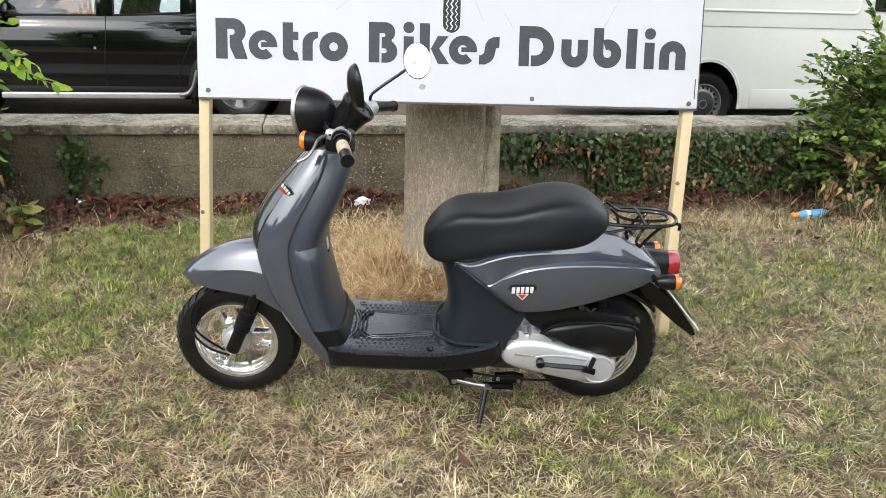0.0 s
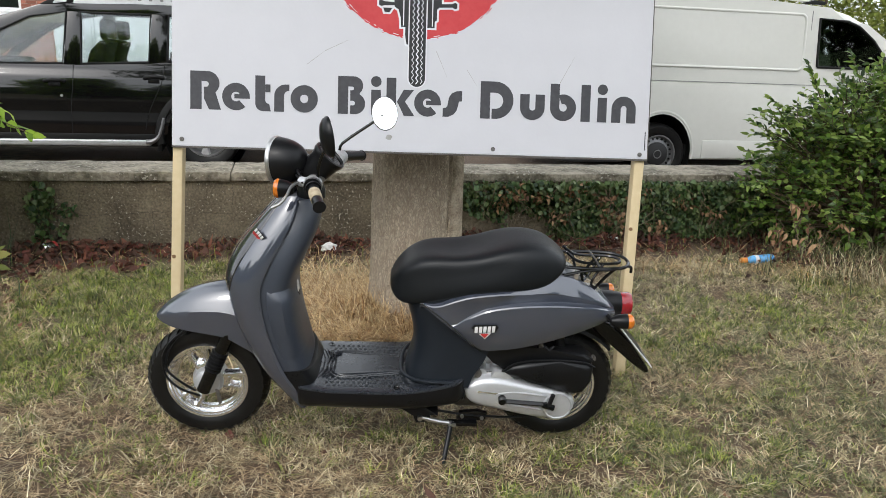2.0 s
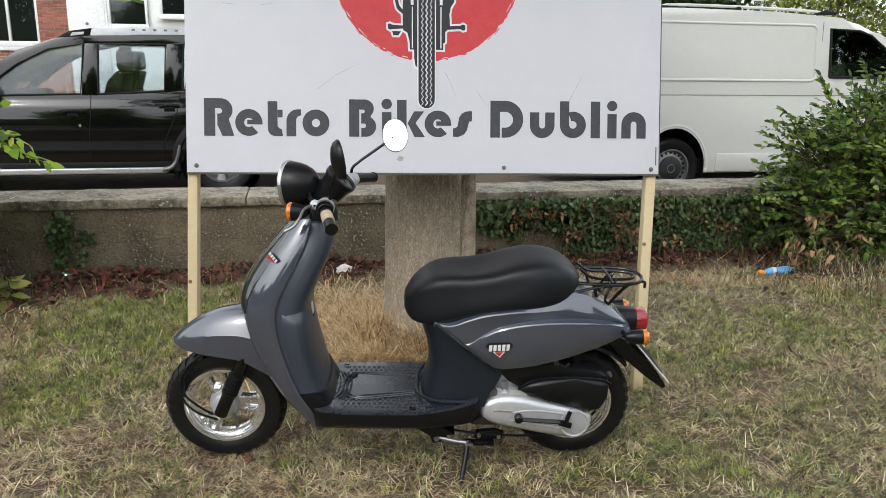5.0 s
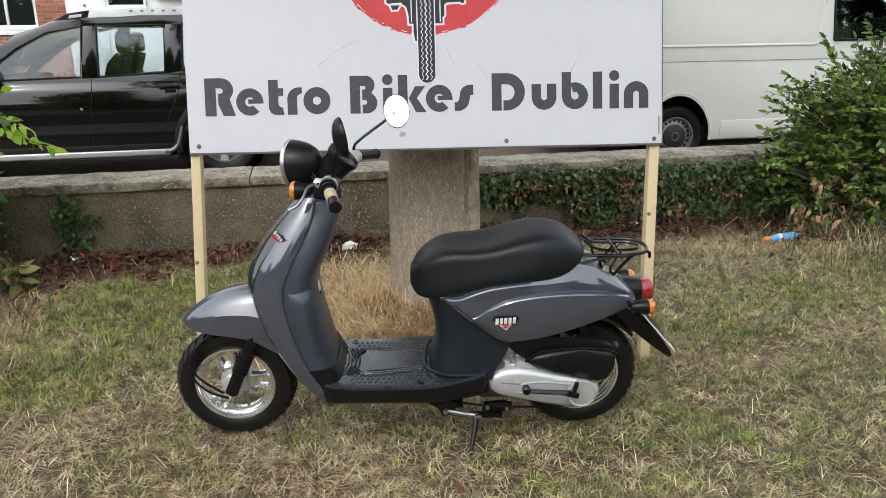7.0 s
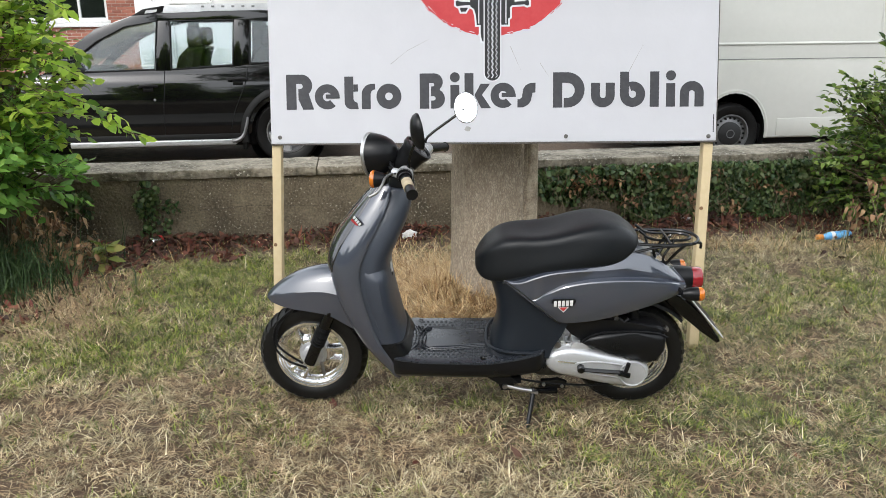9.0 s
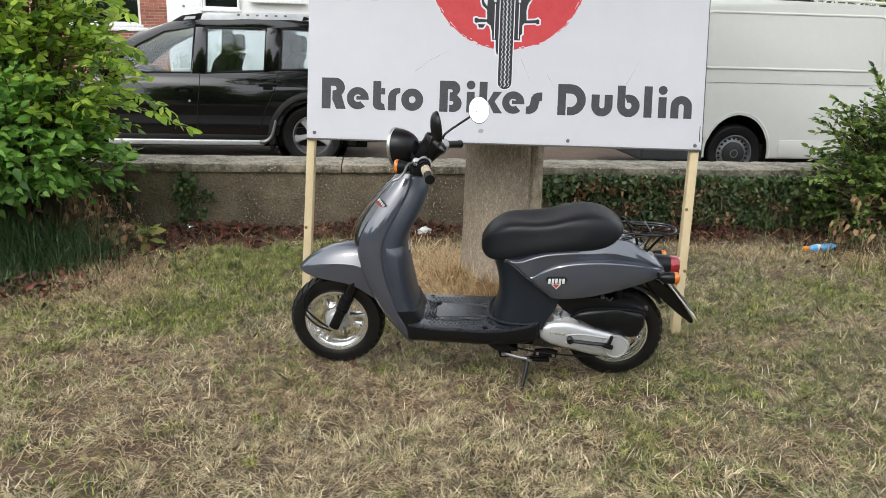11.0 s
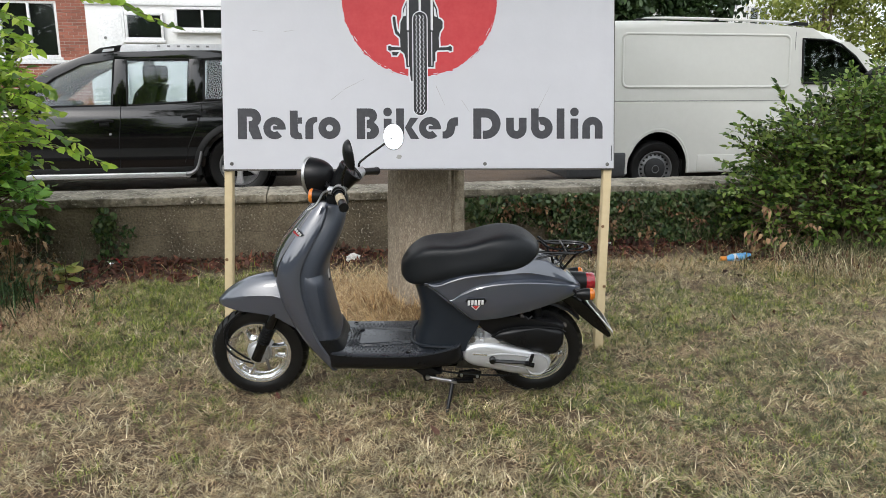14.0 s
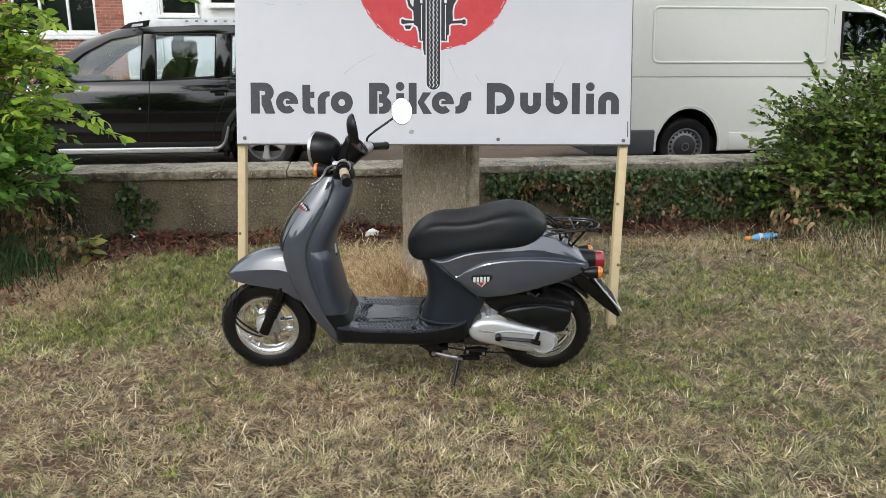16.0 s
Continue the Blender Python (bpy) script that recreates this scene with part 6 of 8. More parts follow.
def road_wheel(parent, x, y, z, r, rim_r, face, kind, name="wheel"):
    """Road wheel; face is -1 when its outside looks to -y."""
    m = pose(x, y, z, 0, 0, 0 if face < 0 else 180)
    w = part(name, revolve([(rim_r, -0.085), (rim_r + 0.02, -0.1), (r - 0.03, -0.105), (r - 0.008, -0.085), (r, -0.04), (r, 0.06), (r - 0.02, 0.1), (rim_r, 0.09), (rim_r, -0.085)], 48), RUBBER, parent, "black road tyre", m=m)
    if kind == "steel":
        rim = part("rim", revolve([(rim_r, -0.095), (rim_r - 0.012, -0.095), (rim_r - 0.02, -0.07), (rim_r - 0.03, -0.06), (rim_r * 0.62, -0.075), (rim_r * 0.45, -0.06), (0, -0.06)], 40), WHEEL_STEEL, w)
        for k in range(20):
            a = 2 * math.pi * k / 20
            part("vent_hole", revolve([(0, -0.0745), (0.011, -0.0745), (0.012, -0.06)], 10, centre=(rim_r * 0.79 * math.cos(a), 0, rim_r * 0.79 * math.sin(a))), CAR_TRIM, rim)
        cap = part("wheel_cap", revolve([(rim_r * 0.62, -0.074), (rim_r * 0.6, -0.09), (rim_r * 0.4, -0.1), (0, -0.104)], 32), WHEEL_DARK, w)
        part("cap_emblem", revolve([(0.044, -0.102), (0.042, -0.107), (0.036, -0.107), (0.034, -0.102)], 28), WHEEL_STEEL, cap)
    else:
        part("rim", revolve([(rim_r, -0.095), (rim_r - 0.012, -0.095), (rim_r - 0.022, -0.06), (rim_r - 0.03, 0.0), (rim_r * 0.4, 0.01), (0, 0.01)], 40), WHEEL_STEEL, w)
        for k in range(5):
            a = 2 * math.pi * k / 5 + 0.4
            rings = []
            for f in (0, 0.3, 0.6, 1):
                rr = 0.03 + (rim_r - 0.045) * f
                hw = 0.032 - 0.008 * math.sin(math.pi * f) + 0.018 * f * f
                rings.append([Matrix.Rotation(a, 4, "Y") @ Vector((rr, yy, zz)) for yy, zz in ((-0.06, -hw), (-0.075, -hw * 0.6), (-0.075, hw * 0.6), (-0.06, hw), (-0.03, hw), (-0.03, -hw))])
            part("spoke", loft(rings), WHEEL_ALLOY, w)
        for k in range(5):
            a = 2 * math.pi * k / 5 + 0.4
            part("wheel_nut", revolve([(0, -0.088), (0.011, -0.088), (0.011, -0.07)], 8, centre=(0.052 * math.cos(a), 0, 0.052 * math.sin(a))), CAR_TRIM, w)
        part("hub_cap", revolve([(0.03, -0.07), (0.028, -0.084), (0, -0.086)], 20), WHEEL_ALLOY, w)
    return w


def bent(bm, z0, rate):
    """Leans the flanks of a body inwards above z0."""
    for v in bm.verts:
        if v.co.z > z0:
            v.co.y *= 1 - rate * (v.co.z - z0)
    return bm


def cut_through(ob, bm):
    """Takes the closed bmesh out of an object's mesh."""
    mesh = bpy.data.meshes.new("cutter")
    bmesh.ops.recalc_face_normals(bm, faces=bm.faces)
    bm.to_mesh(mesh)
    bm.free()
    tool = new("cutter", mesh)
    tool.parent = ob.parent
    cut = ob.modifiers.new("cut", "BOOLEAN")
    cut.operation, cut.object, cut.solver = "DIFFERENCE", tool, "EXACT"
    bpy.context.view_layer.update()
    done = bpy.data.meshes.new_from_object(ob.evaluated_get(bpy.context.evaluated_depsgraph_get()))
    ob.modifiers.clear()
    done.polygons.foreach_set("use_smooth", [q.area < 0.15 for q in done.polygons])
    ob.data = done
    done.set_sharp_from_angle(angle=radians(35))
    bpy.data.objects.remove(tool)


def van():
    """White panel van; x forward from the rear hub, y away from its near side."""
    root = thing("panel_van", "dusty white panel van parked on the road", "van", street_place(3.028, 5.258, ROAD_Z) @ Matrix.Scale(1.0385, 4))
    hz, r, W = 0.325, 0.40, 0.92
    low = arched(-0.90, 3.78, 0.26, [(3.86, 0.45), (3.84, 0.75), (3.60, 0.98), (3.2, 1.03), (-0.93, 1.03), (-0.95, 0.5)], (0.0, 2.95), r, hz, 0.88)
    part("lower_body", prism(low, -W, W, 0.016, 3), VAN_WHITE, root, sharp=35)
    up = [(-0.93, 0.86), (3.3, 0.86), (3.25, 1.03), (3.05, 1.12), (2.62, 1.40), (2.42, 1.53), (2.20, 1.66), (2.02, 1.745), (1.75, 1.80), (1.0, 1.842), (0.0, 1.855), (-0.6, 1.85), (-0.85, 1.80), (-0.90, 1.7)]
    bm = prism(up, -W + 0.002, W - 0.002, 0.10, 5)
    shell = part("upper_body", bent(bm, 1.034, 0.10), VAN_WHITE, root, sharp=35)
    pane = [(1.655, 1.215), (2.41, 1.215), (2.495, 1.28), (2.29, 1.50), (2.105, 1.63), (1.97, 1.675), (1.64, 1.69)]
    cut_through(shell, prism(pane, -2, 2))             # cab windows on both sides
    lining = loft([[(2.05 + (x - 2.05) * 0.985, y, 1.45 + (z - 1.45) * 0.985) for x, z in pane] for y in (-0.84, 0.84)], caps=False)
    part("cab_lining", lining, CAR_TRIM, root, "dark cab interior")
    for y in (-0.42, 0.42):
        part("cab_seat", prism([(1.66, 1.2), (1.86, 1.2), (1.80, 1.40), (1.79, 1.56), (1.70, 1.58), (1.67, 1.4)], y - 0.2, y + 0.2, 0.03), SEAT_CLOTH, root, "dark cab seat")
    part("steering_wheel", tube([(2.30 + 0.05 * math.sin(a), -0.42 + 0.18 * math.cos(a), 1.24 + 0.15 * math.sin(a)) for a in [2 * math.pi * k / 20 for k in range(21)]], 0.014, 6), CAR_TRIM, root)
    side_y = lambda z: -(W - 0.002) * (1 - 0.10 * max(0, z - 1.034))

    def on_side(points, lift, thick, material, name, label="", bevel=0.004):
        bm = prism(points, -thick, 0, bevel)
        for v in bm.verts:
            v.co.y += side_y(v.co.z) - lift
        return part(name, bm, material, root, label)

    def rounded(x0, x1, z0, z1, rad=0.06):
        return arc(x1 - rad, z0 + rad, rad, -90, 0, 6) + arc(x1 - rad, z1 - rad, rad, 0, 90, 6) + arc(x0 + rad, z1 - rad, rad, 90, 180, 6) + arc(x0 + rad, z0 + rad, rad, 180, 270, 6)

    # pressed panel: a proud frame round a flat field
    def frame_ring(x0, x1, z0, z1, w, name, material=VAN_WHITE):
        outer, inner = rounded(x0, x1, z0, z1, 0.07), rounded(x0 + w, x1 - w, z0 + w, z1 - w, 0.05)
        bm = bmesh.new()
        rows = []
        for p, q in zip(outer, inner):
            mid = ((p[0] + q[0]) / 2, (p[1] + q[1]) / 2)
            rows.append([(x, side_y(z) - d, z) for (x, z), d in ((p, 0.0), (((p[0] + mid[0]) / 2, (p[1] + mid[1]) / 2), 0.007), (mid, 0.008), (((q[0] + mid[0]) / 2, (q[1] + mid[1]) / 2), 0.005), (q, 0.0))])
        vs = [[bm.verts.new(p) for p in row] for row in rows]
        for i in range(len(vs)):
            a, b = vs[i], vs[(i + 1) % len(vs)]
            for k in range(4):
                bm.faces.new((a[k], a[k + 1], b[k + 1], b[k]))
        return part(name, bm, material, root, sharp=60)

    frame_ring(-0.45, 1.50, 1.165, 1.735, 0.028, "side_panel_frame")
    # cab door window
    ring = [(x, side_y(z) - 0.003, z) for x, z in pane]
    part("window_seal", tube(ring + ring[:1], 0.013, 6), CAR_TRIM, root, "black rubber window seal")
    on_side(pane, 0.0, 0.006, CAB_GLASS, "cab_window", "clear cab side window", 0.0)
    on_side([(2.30, 1.18), (2.56, 1.18), (2.56, 1.40), (2.46, 1.40), (2.32, 1.32)], 0.10, 0.10, CAR_TRIM, "door_mirror", "black door mirror", 0.02)
    # door gaps, rubbing line
    for pts in ([(1.545, 0.5), (1.550, 0.5), (1.553, 1.76), (1.548, 1.76)], [(2.62, 0.62), (2.625, 0.62), (2.625, 1.2), (2.62, 1.2)]):
        on_side(pts, 0.0015, 0.004, WHEEL_STEEL, "door_gap", bevel=0.0)
    on_side([(-0.9, 1.031), (3.2, 1.031), (3.2, 1.036), (-0.9, 1.036)], 0.0, 0.004, WHEEL_STEEL, "belt_groove", bevel=0.0)
    part("sill_step", box(0.46, 2.50, -W - 0.006, -W + 0.05, 0.275, 0.455, 0.006, 2), VAN_WHITE, root)
    # arch lip and dark inner arch
    for hx in (0.0, 2.95):
        bm = bmesh.new()
        rings = []
        for k in range(25):
            a = radians(-8 + 196 * k / 24)
            rings.append([(hx + 0.88 * rr * math.cos(a), -W + yy, hz + rr * math.sin(a)) for rr, yy in ((r - 0.01, 0.006), (r + 0.002, -0.005), (r + 0.012, -0.005), (r + 0.03, 0.002), (r + 0.03, 0.012), (r - 0.01, 0.012))])
        part("arch_lip", loft(rings, bm), VAN_WHITE, root, sharp=60)
        liner = revolve([(r - 0.005, 0.0), (r - 0.01, 0.5), (0, 0.5)], 40, centre=(hx, -W + 0.01, hz))
        for q in liner.verts:
            q.co.x = hx + 0.88 * (q.co.x - hx)
        part("arch_liner", liner, CAR_TRIM, root)
        road_wheel(root, hx, -W + 0.135, 0.305, 0.305, 0.195, -1, "steel")
        road_wheel(root, hx, W - 0.135, 0.305, 0.305, 0.195, 1, "steel")
    part("rear_bumper", box(-1.02, -0.36, -W - 0.012, W + 0.012, 0.225, 0.50, 0.03, 3), BUMPER_GREY, root, "grey plastic rear bumper")
    part("underside", box(-0.8, 3.6, -W + 0.1, W - 0.1, 0.2, 0.4, 0.02), CAR_TRIM, root)
    # roof gutter, bar feet and rail
    for x0, x1, h in ((-0.38, -0.02, 0.03), (0.50, 0.66, 0.035), (1.45, 1.72, 0.018)):
        bm = prism([(x0, 1.83), (x0 + 0.13, 1.83 + h + 0.02), (x1, 1.83 + h + 0.012), (x1, 1.825)], -0.80, -0.76, 0.006)
        part("roof_bar_foot", bm, CAR_TRIM, root, "black roof bar foot")
    part("roof_rail", tube([(-0.25, -0.78, 1.86), (-0.1, -0.78, 1.888), (0.6, -0.78, 1.885), (1.45, -0.78, 1.865), (1.68, -0.78, 1.83)], 0.014, 8, smooth_steps=1), VAN_WHITE, root)


van()


def suv():
    """Black compact off-roader; x towards its rear from the rear hub, y away from its near side."""
    W = 0.89
    root = thing("off_road_car", "glossy black off-road car parked at the kerb", "car", street_place(-1.572, 6.089, ROAD_Z) @ Matrix.Scale(1.0385, 4))
    hz, r, F = 0.335, 0.405, -2.66
    low = arched(-3.36, 0.80, 0.27, [(0.86, 0.45), (0.86, 0.85), (0.80, 1.02), (0.30, 1.06), (-0.40, 1.035), (-1.20, 0.985), (-2.0, 0.955), (-2.45, 0.95), (-3.0, 0.90), (-3.34, 0.80), (-3.44, 0.6), (-3.43, 0.38)], (F, 0.0), r, hz)
    bm = prism(low, -W, W, 0.045, 3)
    barrel = lambda z: 1 - 0.40 * max(0, z - 0.66) ** 2 - 0.25 * max(0, 0.62 - z) ** 2
    for k in range(15):                               # level cuts, so that the flanks can curve
        bmesh.ops.bisect_plane(bm, geom=bm.verts[:] + bm.edges[:] + bm.faces[:], plane_co=(0, 0, 0.30 + 0.05 * k), plane_no=(0, 0, 1))
    for v in bm.verts:
        v.co.y *= barrel(v.co.z)
    part("lower_body", bm, CAR_BLACK, root, sharp=35)
    lean = lambda z: (W - 0.03) * (1 - 0.17 * max(0, z - 0.95))

    def side_piece(points, name, material, y_in=0.0, thick=0.05, parent=None, label="", bevel=0.006, both=True):
        for s in ((-1, 1) if both else (-1,)):
            bm = prism(points, 0, thick, bevel)
            for v in bm.verts:
                v.co.y = s * (lean(v.co.z) - y_in - v.co.y)
            part(name, bm, material, parent or root, label)

    # pillars and roof frame
    side_piece([(-2.30, 0.95), (-2.20, 0.95), (-1.80, 1.26), (-1.52, 1.40), (-1.20, 1.452), (-1.20, 1.52), (-1.45, 1.50), (-1.80, 1.38), (-2.05, 1.2)], "front_pillar", CAR_BLACK)
    side_piece([(-1.255, 0.97), (-1.10, 0.97), (-1.08, 1.455), (-1.205, 1.452)], "door_pillar", CAR_BLACK)
    side_piece([(-0.50, 1.0), (-0.33, 1.02), (-0.30, 1.462), (-0.46, 1.46)], "rear_pillar", CAR_BLACK)
    side_piece([(0.12, 1.04), (0.50, 1.05), (0.42, 1.30), (0.25, 1.45), (0.0, 1.462), (0.12, 1.2)], "tail_pillar", CAR_BLACK)
    side_piece([(-1.21, 1.45), (0.26, 1.458), (0.22, 1.53), (-0.4, 1.545), (-1.21, 1.525)], "roof_side", CAR_BLACK)
    rings = []
    for x, z in ((-1.62, 1.40), (-1.45, 1.475), (-1.2, 1.525), (-0.7, 1.555), (-0.2, 1.56), (0.2, 1.54), (0.34, 1.50)):
        w = lean(z) - 0.02
        rings.append([(x, -w, z - 0.045), (x, -w, z - 0.012), (x, -w * 0.8, z + 0.004), (x, 0, z + 0.012), (x, w * 0.8, z + 0.004), (x, w, z - 0.012), (x, w, z - 0.045)])
    part("roof", loft(rings), CAR_BLACK, root)
    # glass
    side_piece([(-2.19, 0.965), (-1.26, 0.985), (-1.21, 1.448), (-1.52, 1.395), (-1.80, 1.255)], "front_door_window", CAR_GLASS, 0.016, 0.005, bevel=0.0)
    side_piece([(-1.10, 0.985), (-0.50, 1.015), (-0.47, 1.455), (-1.085, 1.45)], "rear_door_window", CAR_GLASS, 0.016, 0.005, bevel=0.0)
    side_piece([(-0.33, 1.03), (0.13, 1.05), (0.10, 1.25), (0.0, 1.455), (-0.305, 1.455)], "quarter_window", CAR_GLASS, 0.012, 0.005, bevel=0.0)
    part("windscreen", loft([[(x, -w, z), (x, w, z), (x + 0.006, w, z), (x + 0.006, -w, z)] for x, z, w in ((-2.36, 0.95, 0.78), (-1.98, 1.2, 0.74), (-1.62, 1.40, 0.69))]), CAR_GLASS, root)
    part("rear_window", loft([[(x, -w, z), (x, w, z), (x + 0.006, w, z), (x + 0.006, -w, z)] for x, z, w in ((0.62, 1.06, 0.72), (0.5, 1.3, 0.68), (0.32, 1.50, 0.64))]), CAR_GLASS, root)
    # chrome-less seals round the openings
    def loop(points, name="window_seal"):
        pts = [(x, -(lean(z) + 0.002), z) for x, z in points]
        part(name, tube(pts + pts[:1], 0.010, 6), CAR_TRIM, root)
    loop([(-2.19, 0.965), (-1.26, 0.985), (-1.21, 1.448), (-1.52, 1.395), (-1.80, 1.255)])
    loop([(-1.10, 0.985), (-0.50, 1.015), (-0.47, 1.455), (-1.085, 1.45)])
    loop([(-0.33, 1.03), (0.13, 1.05), (0.10, 1.25), (0.0, 1.455), (-0.305, 1.455)])
    # door gaps
    body_y = lambda z: -W * barrel(z)
    for pts in ([(-1.17, 0.98), (-1.18, 0.8), (-1.21, 0.6), (-1.22, 0.34)], [(-0.36, 1.0), (-0.38, 0.85), (-0.44, 0.72), (-0.52, 0.55), (-0.56, 0.38)], [(-2.22, 0.95), (-2.26, 0.7), (-2.25, 0.34)]):
        part("door_gap", tube([(x, body_y(z) - 0.0005, z) for x, z in pts], 0.0045, 6, smooth_steps=1), CAR_TRIM, root)
    for x in (-1.34, -0.46):
        hd = part("door_handle", tube([(x - 0.09, body_y(0.83) - 0.002, 0.815 + (x + 1.34) * 0.06), (x - 0.05, body_y(0.83) - 0.03, 0.83 + (x + 1.34) * 0.06), (x + 0.05, body_y(0.83) - 0.03, 0.832 + (x + 1.34) * 0.06), (x + 0.09, body_y(0.83) - 0.002, 0.82 + (x + 1.34) * 0.06)], 0.015, 10, smooth_steps=1), CAR_TRIM, root, "black door handle")
        part("handle_recess", tube([(x - 0.05, body_y(0.79) + 0.012, 0.79 + (x + 1.34) * 0.06), (x + 0.05, body_y(0.79) + 0.012, 0.79 + (x + 1.34) * 0.06)], 0.024, 10), CAR_TRIM, hd)
    part("door_lock", revolve([(0, -0.006), (0.011, -0.006), (0.013, 0.0)], 14, centre=(-1.285, body_y(0.69), 0.69)), CAR_SILVER, root, "bright round door lock")
    part("side_step", box(-2.15, -0.52, -W - 0.012, -W + 0.10, 0.222, 0.282, 0.014, 3), CAR_SILVER, root, "bright aluminium side step")
    part("arch_trim", tube([(-0.56, -W - 0.004, 0.262), (-0.49, -W - 0.006, 0.27), (-0.435, -W - 0.012, 0.32), (-0.405, -W - 0.016, 0.42), (-0.385, -W - 0.016, 0.50)], 0.026, 8, smooth_steps=2, taper=0.014), WHEEL_STEEL, root, "grey plastic trim before the rear arch")
    part("sill_trim", box(-2.2, -0.42, -W + 0.01, -W + 0.07, 0.265, 0.34, 0.012), CAR_TRIM, root)
    part("underside", box(-3.2, 0.6, -W + 0.12, W - 0.12, 0.2, 0.42, 0.02), CAR_TRIM, root)
    for hx in (F, 0.0):
        rings = []
        for k in range(25):
            a = radians(-12 + 204 * k / 24)
            rings.append([(hx + rr * math.cos(a), -W + yy, hz + rr * math.sin(a)) for rr, yy in ((r - 0.012, -0.002), (r + 0.0, -0.024), (r + 0.05, -0.022), (r + 0.075, 0.02), (r + 0.04, 0.03), (r - 0.012, 0.03))])
        part("arch_flare", loft(rings), CAR_TRIM, root, sharp=60)
        part("arch_liner", revolve([(r - 0.005, 0.0), (r - 0.01, 0.5), (0, 0.5)], 40, centre=(hx, -W + 0.02, hz)), CAR_TRIM, root)
        road_wheel(root, hx, -W + 0.12, hz, 0.335, 0.215, -1, "alloy")
        road_wheel(root, hx, W - 0.12, hz, 0.335, 0.215, 1, "alloy")
    part("mud_flap", box(-0.46, -0.42, -W + 0.02, -W + 0.2, 0.17, 0.32, 0.006), CAR_TRIM, root)
    # door mirror, rails
    part("door_mirror", box(-2.20, -2.0, -W - 0.18, -W + 0.06, 0.955, 1.10, 0.045, 4), GLOSS_BLACK, root, "black door mirror")
    rail_y = -(lean(1.52) - 0.05)
    for s in (-1, 1):
        y0 = s * abs(rail_y)
        rl = part("roof_rail", prism([(-1.36, 1.50), (-1.10, 1.60), (-0.6, 1.612), (-0.05, 1.612), (0.12, 1.59), (0.2, 1.545), (-0.4, 1.535), (-1.0, 1.53)], y0 - 0.022, y0 + 0.022, 0.008), WHITE_RAIL, root, "pale roof rail with black end pieces")
        for x0, x1, z0, z1 in ((-1.50, -1.13, 1.475, 1.592), (-0.10, 0.26, 1.54, 1.615)):
            fx = 0.16 if x0 < -1 else 0.02
            e = part("rail_end", prism([(x0, z0), (x0 + fx, z1 - 0.028), (x1 - 0.02, z1), (x1, z1), (x1 - 0.02, z0 + 0.055), (x0 + 0.12, z0 + 0.02)], y0 - 0.027, y0 + 0.027, 0.008), CAR_TRIM, rl, "black rail end piece")
            part("rail_slot", prism([(x0 + fx * 0.9 + 0.03, z0 + 0.045), (x0 + fx * 0.9 + 0.05, z1 - 0.04), (x1 - 0.07, z1 - 0.032), (x1 - 0.08, z0 + 0.06)], y0 - 0.029, y0 - 0.026), WHITE_RAIL, e)
        if s < 0:
            for k in range(6):
                x = -0.76 + 0.098 * k
                part("rail_letter_bar", box(x - 0.015, x + 0.015, y0 - 0.0245, y0 - 0.02, 1.576, 1.594), WHEEL_STEEL, rl)
    # seats show through the glass
    for x in (-1.06, -0.32):
        for y in (-0.36, 0.36):
            seat_ = part("car_seat", prism([(x - 0.55, 0.55), (x - 0.02, 0.52), (x + 0.12, 1.05), (x + 0.17, 1.18), (x + 0.08, 1.20), (x - 0.02, 1.1), (x - 0.12, 0.75), (x - 0.55, 0.72)], y - 0.23, y + 0.23, 0.04, 3), SEAT_CLOTH, root, "dark cloth car seat")
            part("headrest", box(x + 0.06, x + 0.18, y - 0.13, y + 0.13, 1.20, 1.40, 0.04, 3), SEAT_CLOTH, seat_)
    part("dashboard", box(-2.3, -1.9, -0.7, 0.7, 0.75, 0.99, 0.06, 3), CAR_TRIM, root)
    part("cabin_floor", box(-2.3, 0.5, -0.8, 0.8, 0.42, 0.5, 0.01), CAR_TRIM, root)


suv()


# ---- far side of the street ----
BRICK = mat("red_brick", (0.31, 0.115, 0.078), 0.9, second=(0.22, 0.080, 0.055), scale=3, detail=40, vary=0.25, bump=0.3, bump_scale=120)
COURSES = bpy.data.materials.new("brick_courses")
COURSES.use_nodes = True
cn, cl = COURSES.node_tree.nodes, COURSES.node_tree.links
tc, sep, comb, bt = cn.new("ShaderNodeTexCoord"), cn.new("ShaderNodeSeparateXYZ"), cn.new("ShaderNodeCombineXYZ"), cn.new("ShaderNodeTexBrick")
cl.new(tc.outputs["Object"], sep.inputs[0])
cl.new(sep.outputs[0], comb.inputs[0])
cl.new(sep.outputs[2], comb.inputs[1])
cl.new(comb.outputs[0], bt.inputs["Vector"])
bt.inputs["Scale"].default_value, bt.inputs["Brick Width"].default_value, bt.inputs["Row Height"].default_value, bt.inputs["Mortar Size"].default_value = 1.0, 0.225, 0.075, 0.006
bt.inputs["Color1"].default_value, bt.inputs["Color2"].default_value, bt.inputs["Mortar"].default_value = (0.31, 0.115, 0.078, 1), (0.22, 0.080, 0.055, 1), (0.46, 0.42, 0.37, 1)
cl.new(bt.outputs[0], cn["Principled BSDF"].inputs["Base Color"])
cn["Principled BSDF"].inputs["Roughness"].default_value = 0.9
MORTAR = mat("mortar", (0.42, 0.38, 0.33), 0.95, bump=0.3)
PLASTER_WHITE = mat("white_plaster", (0.78, 0.78, 0.77), 0.85, second=(0.7, 0.7, 0.69), scale=1.5, detail=20, bump=0.15, bump_scale=80)
FRAME_WHITE = mat("white_frame", (0.78, 0.78, 0.78), 0.45, scale=20)
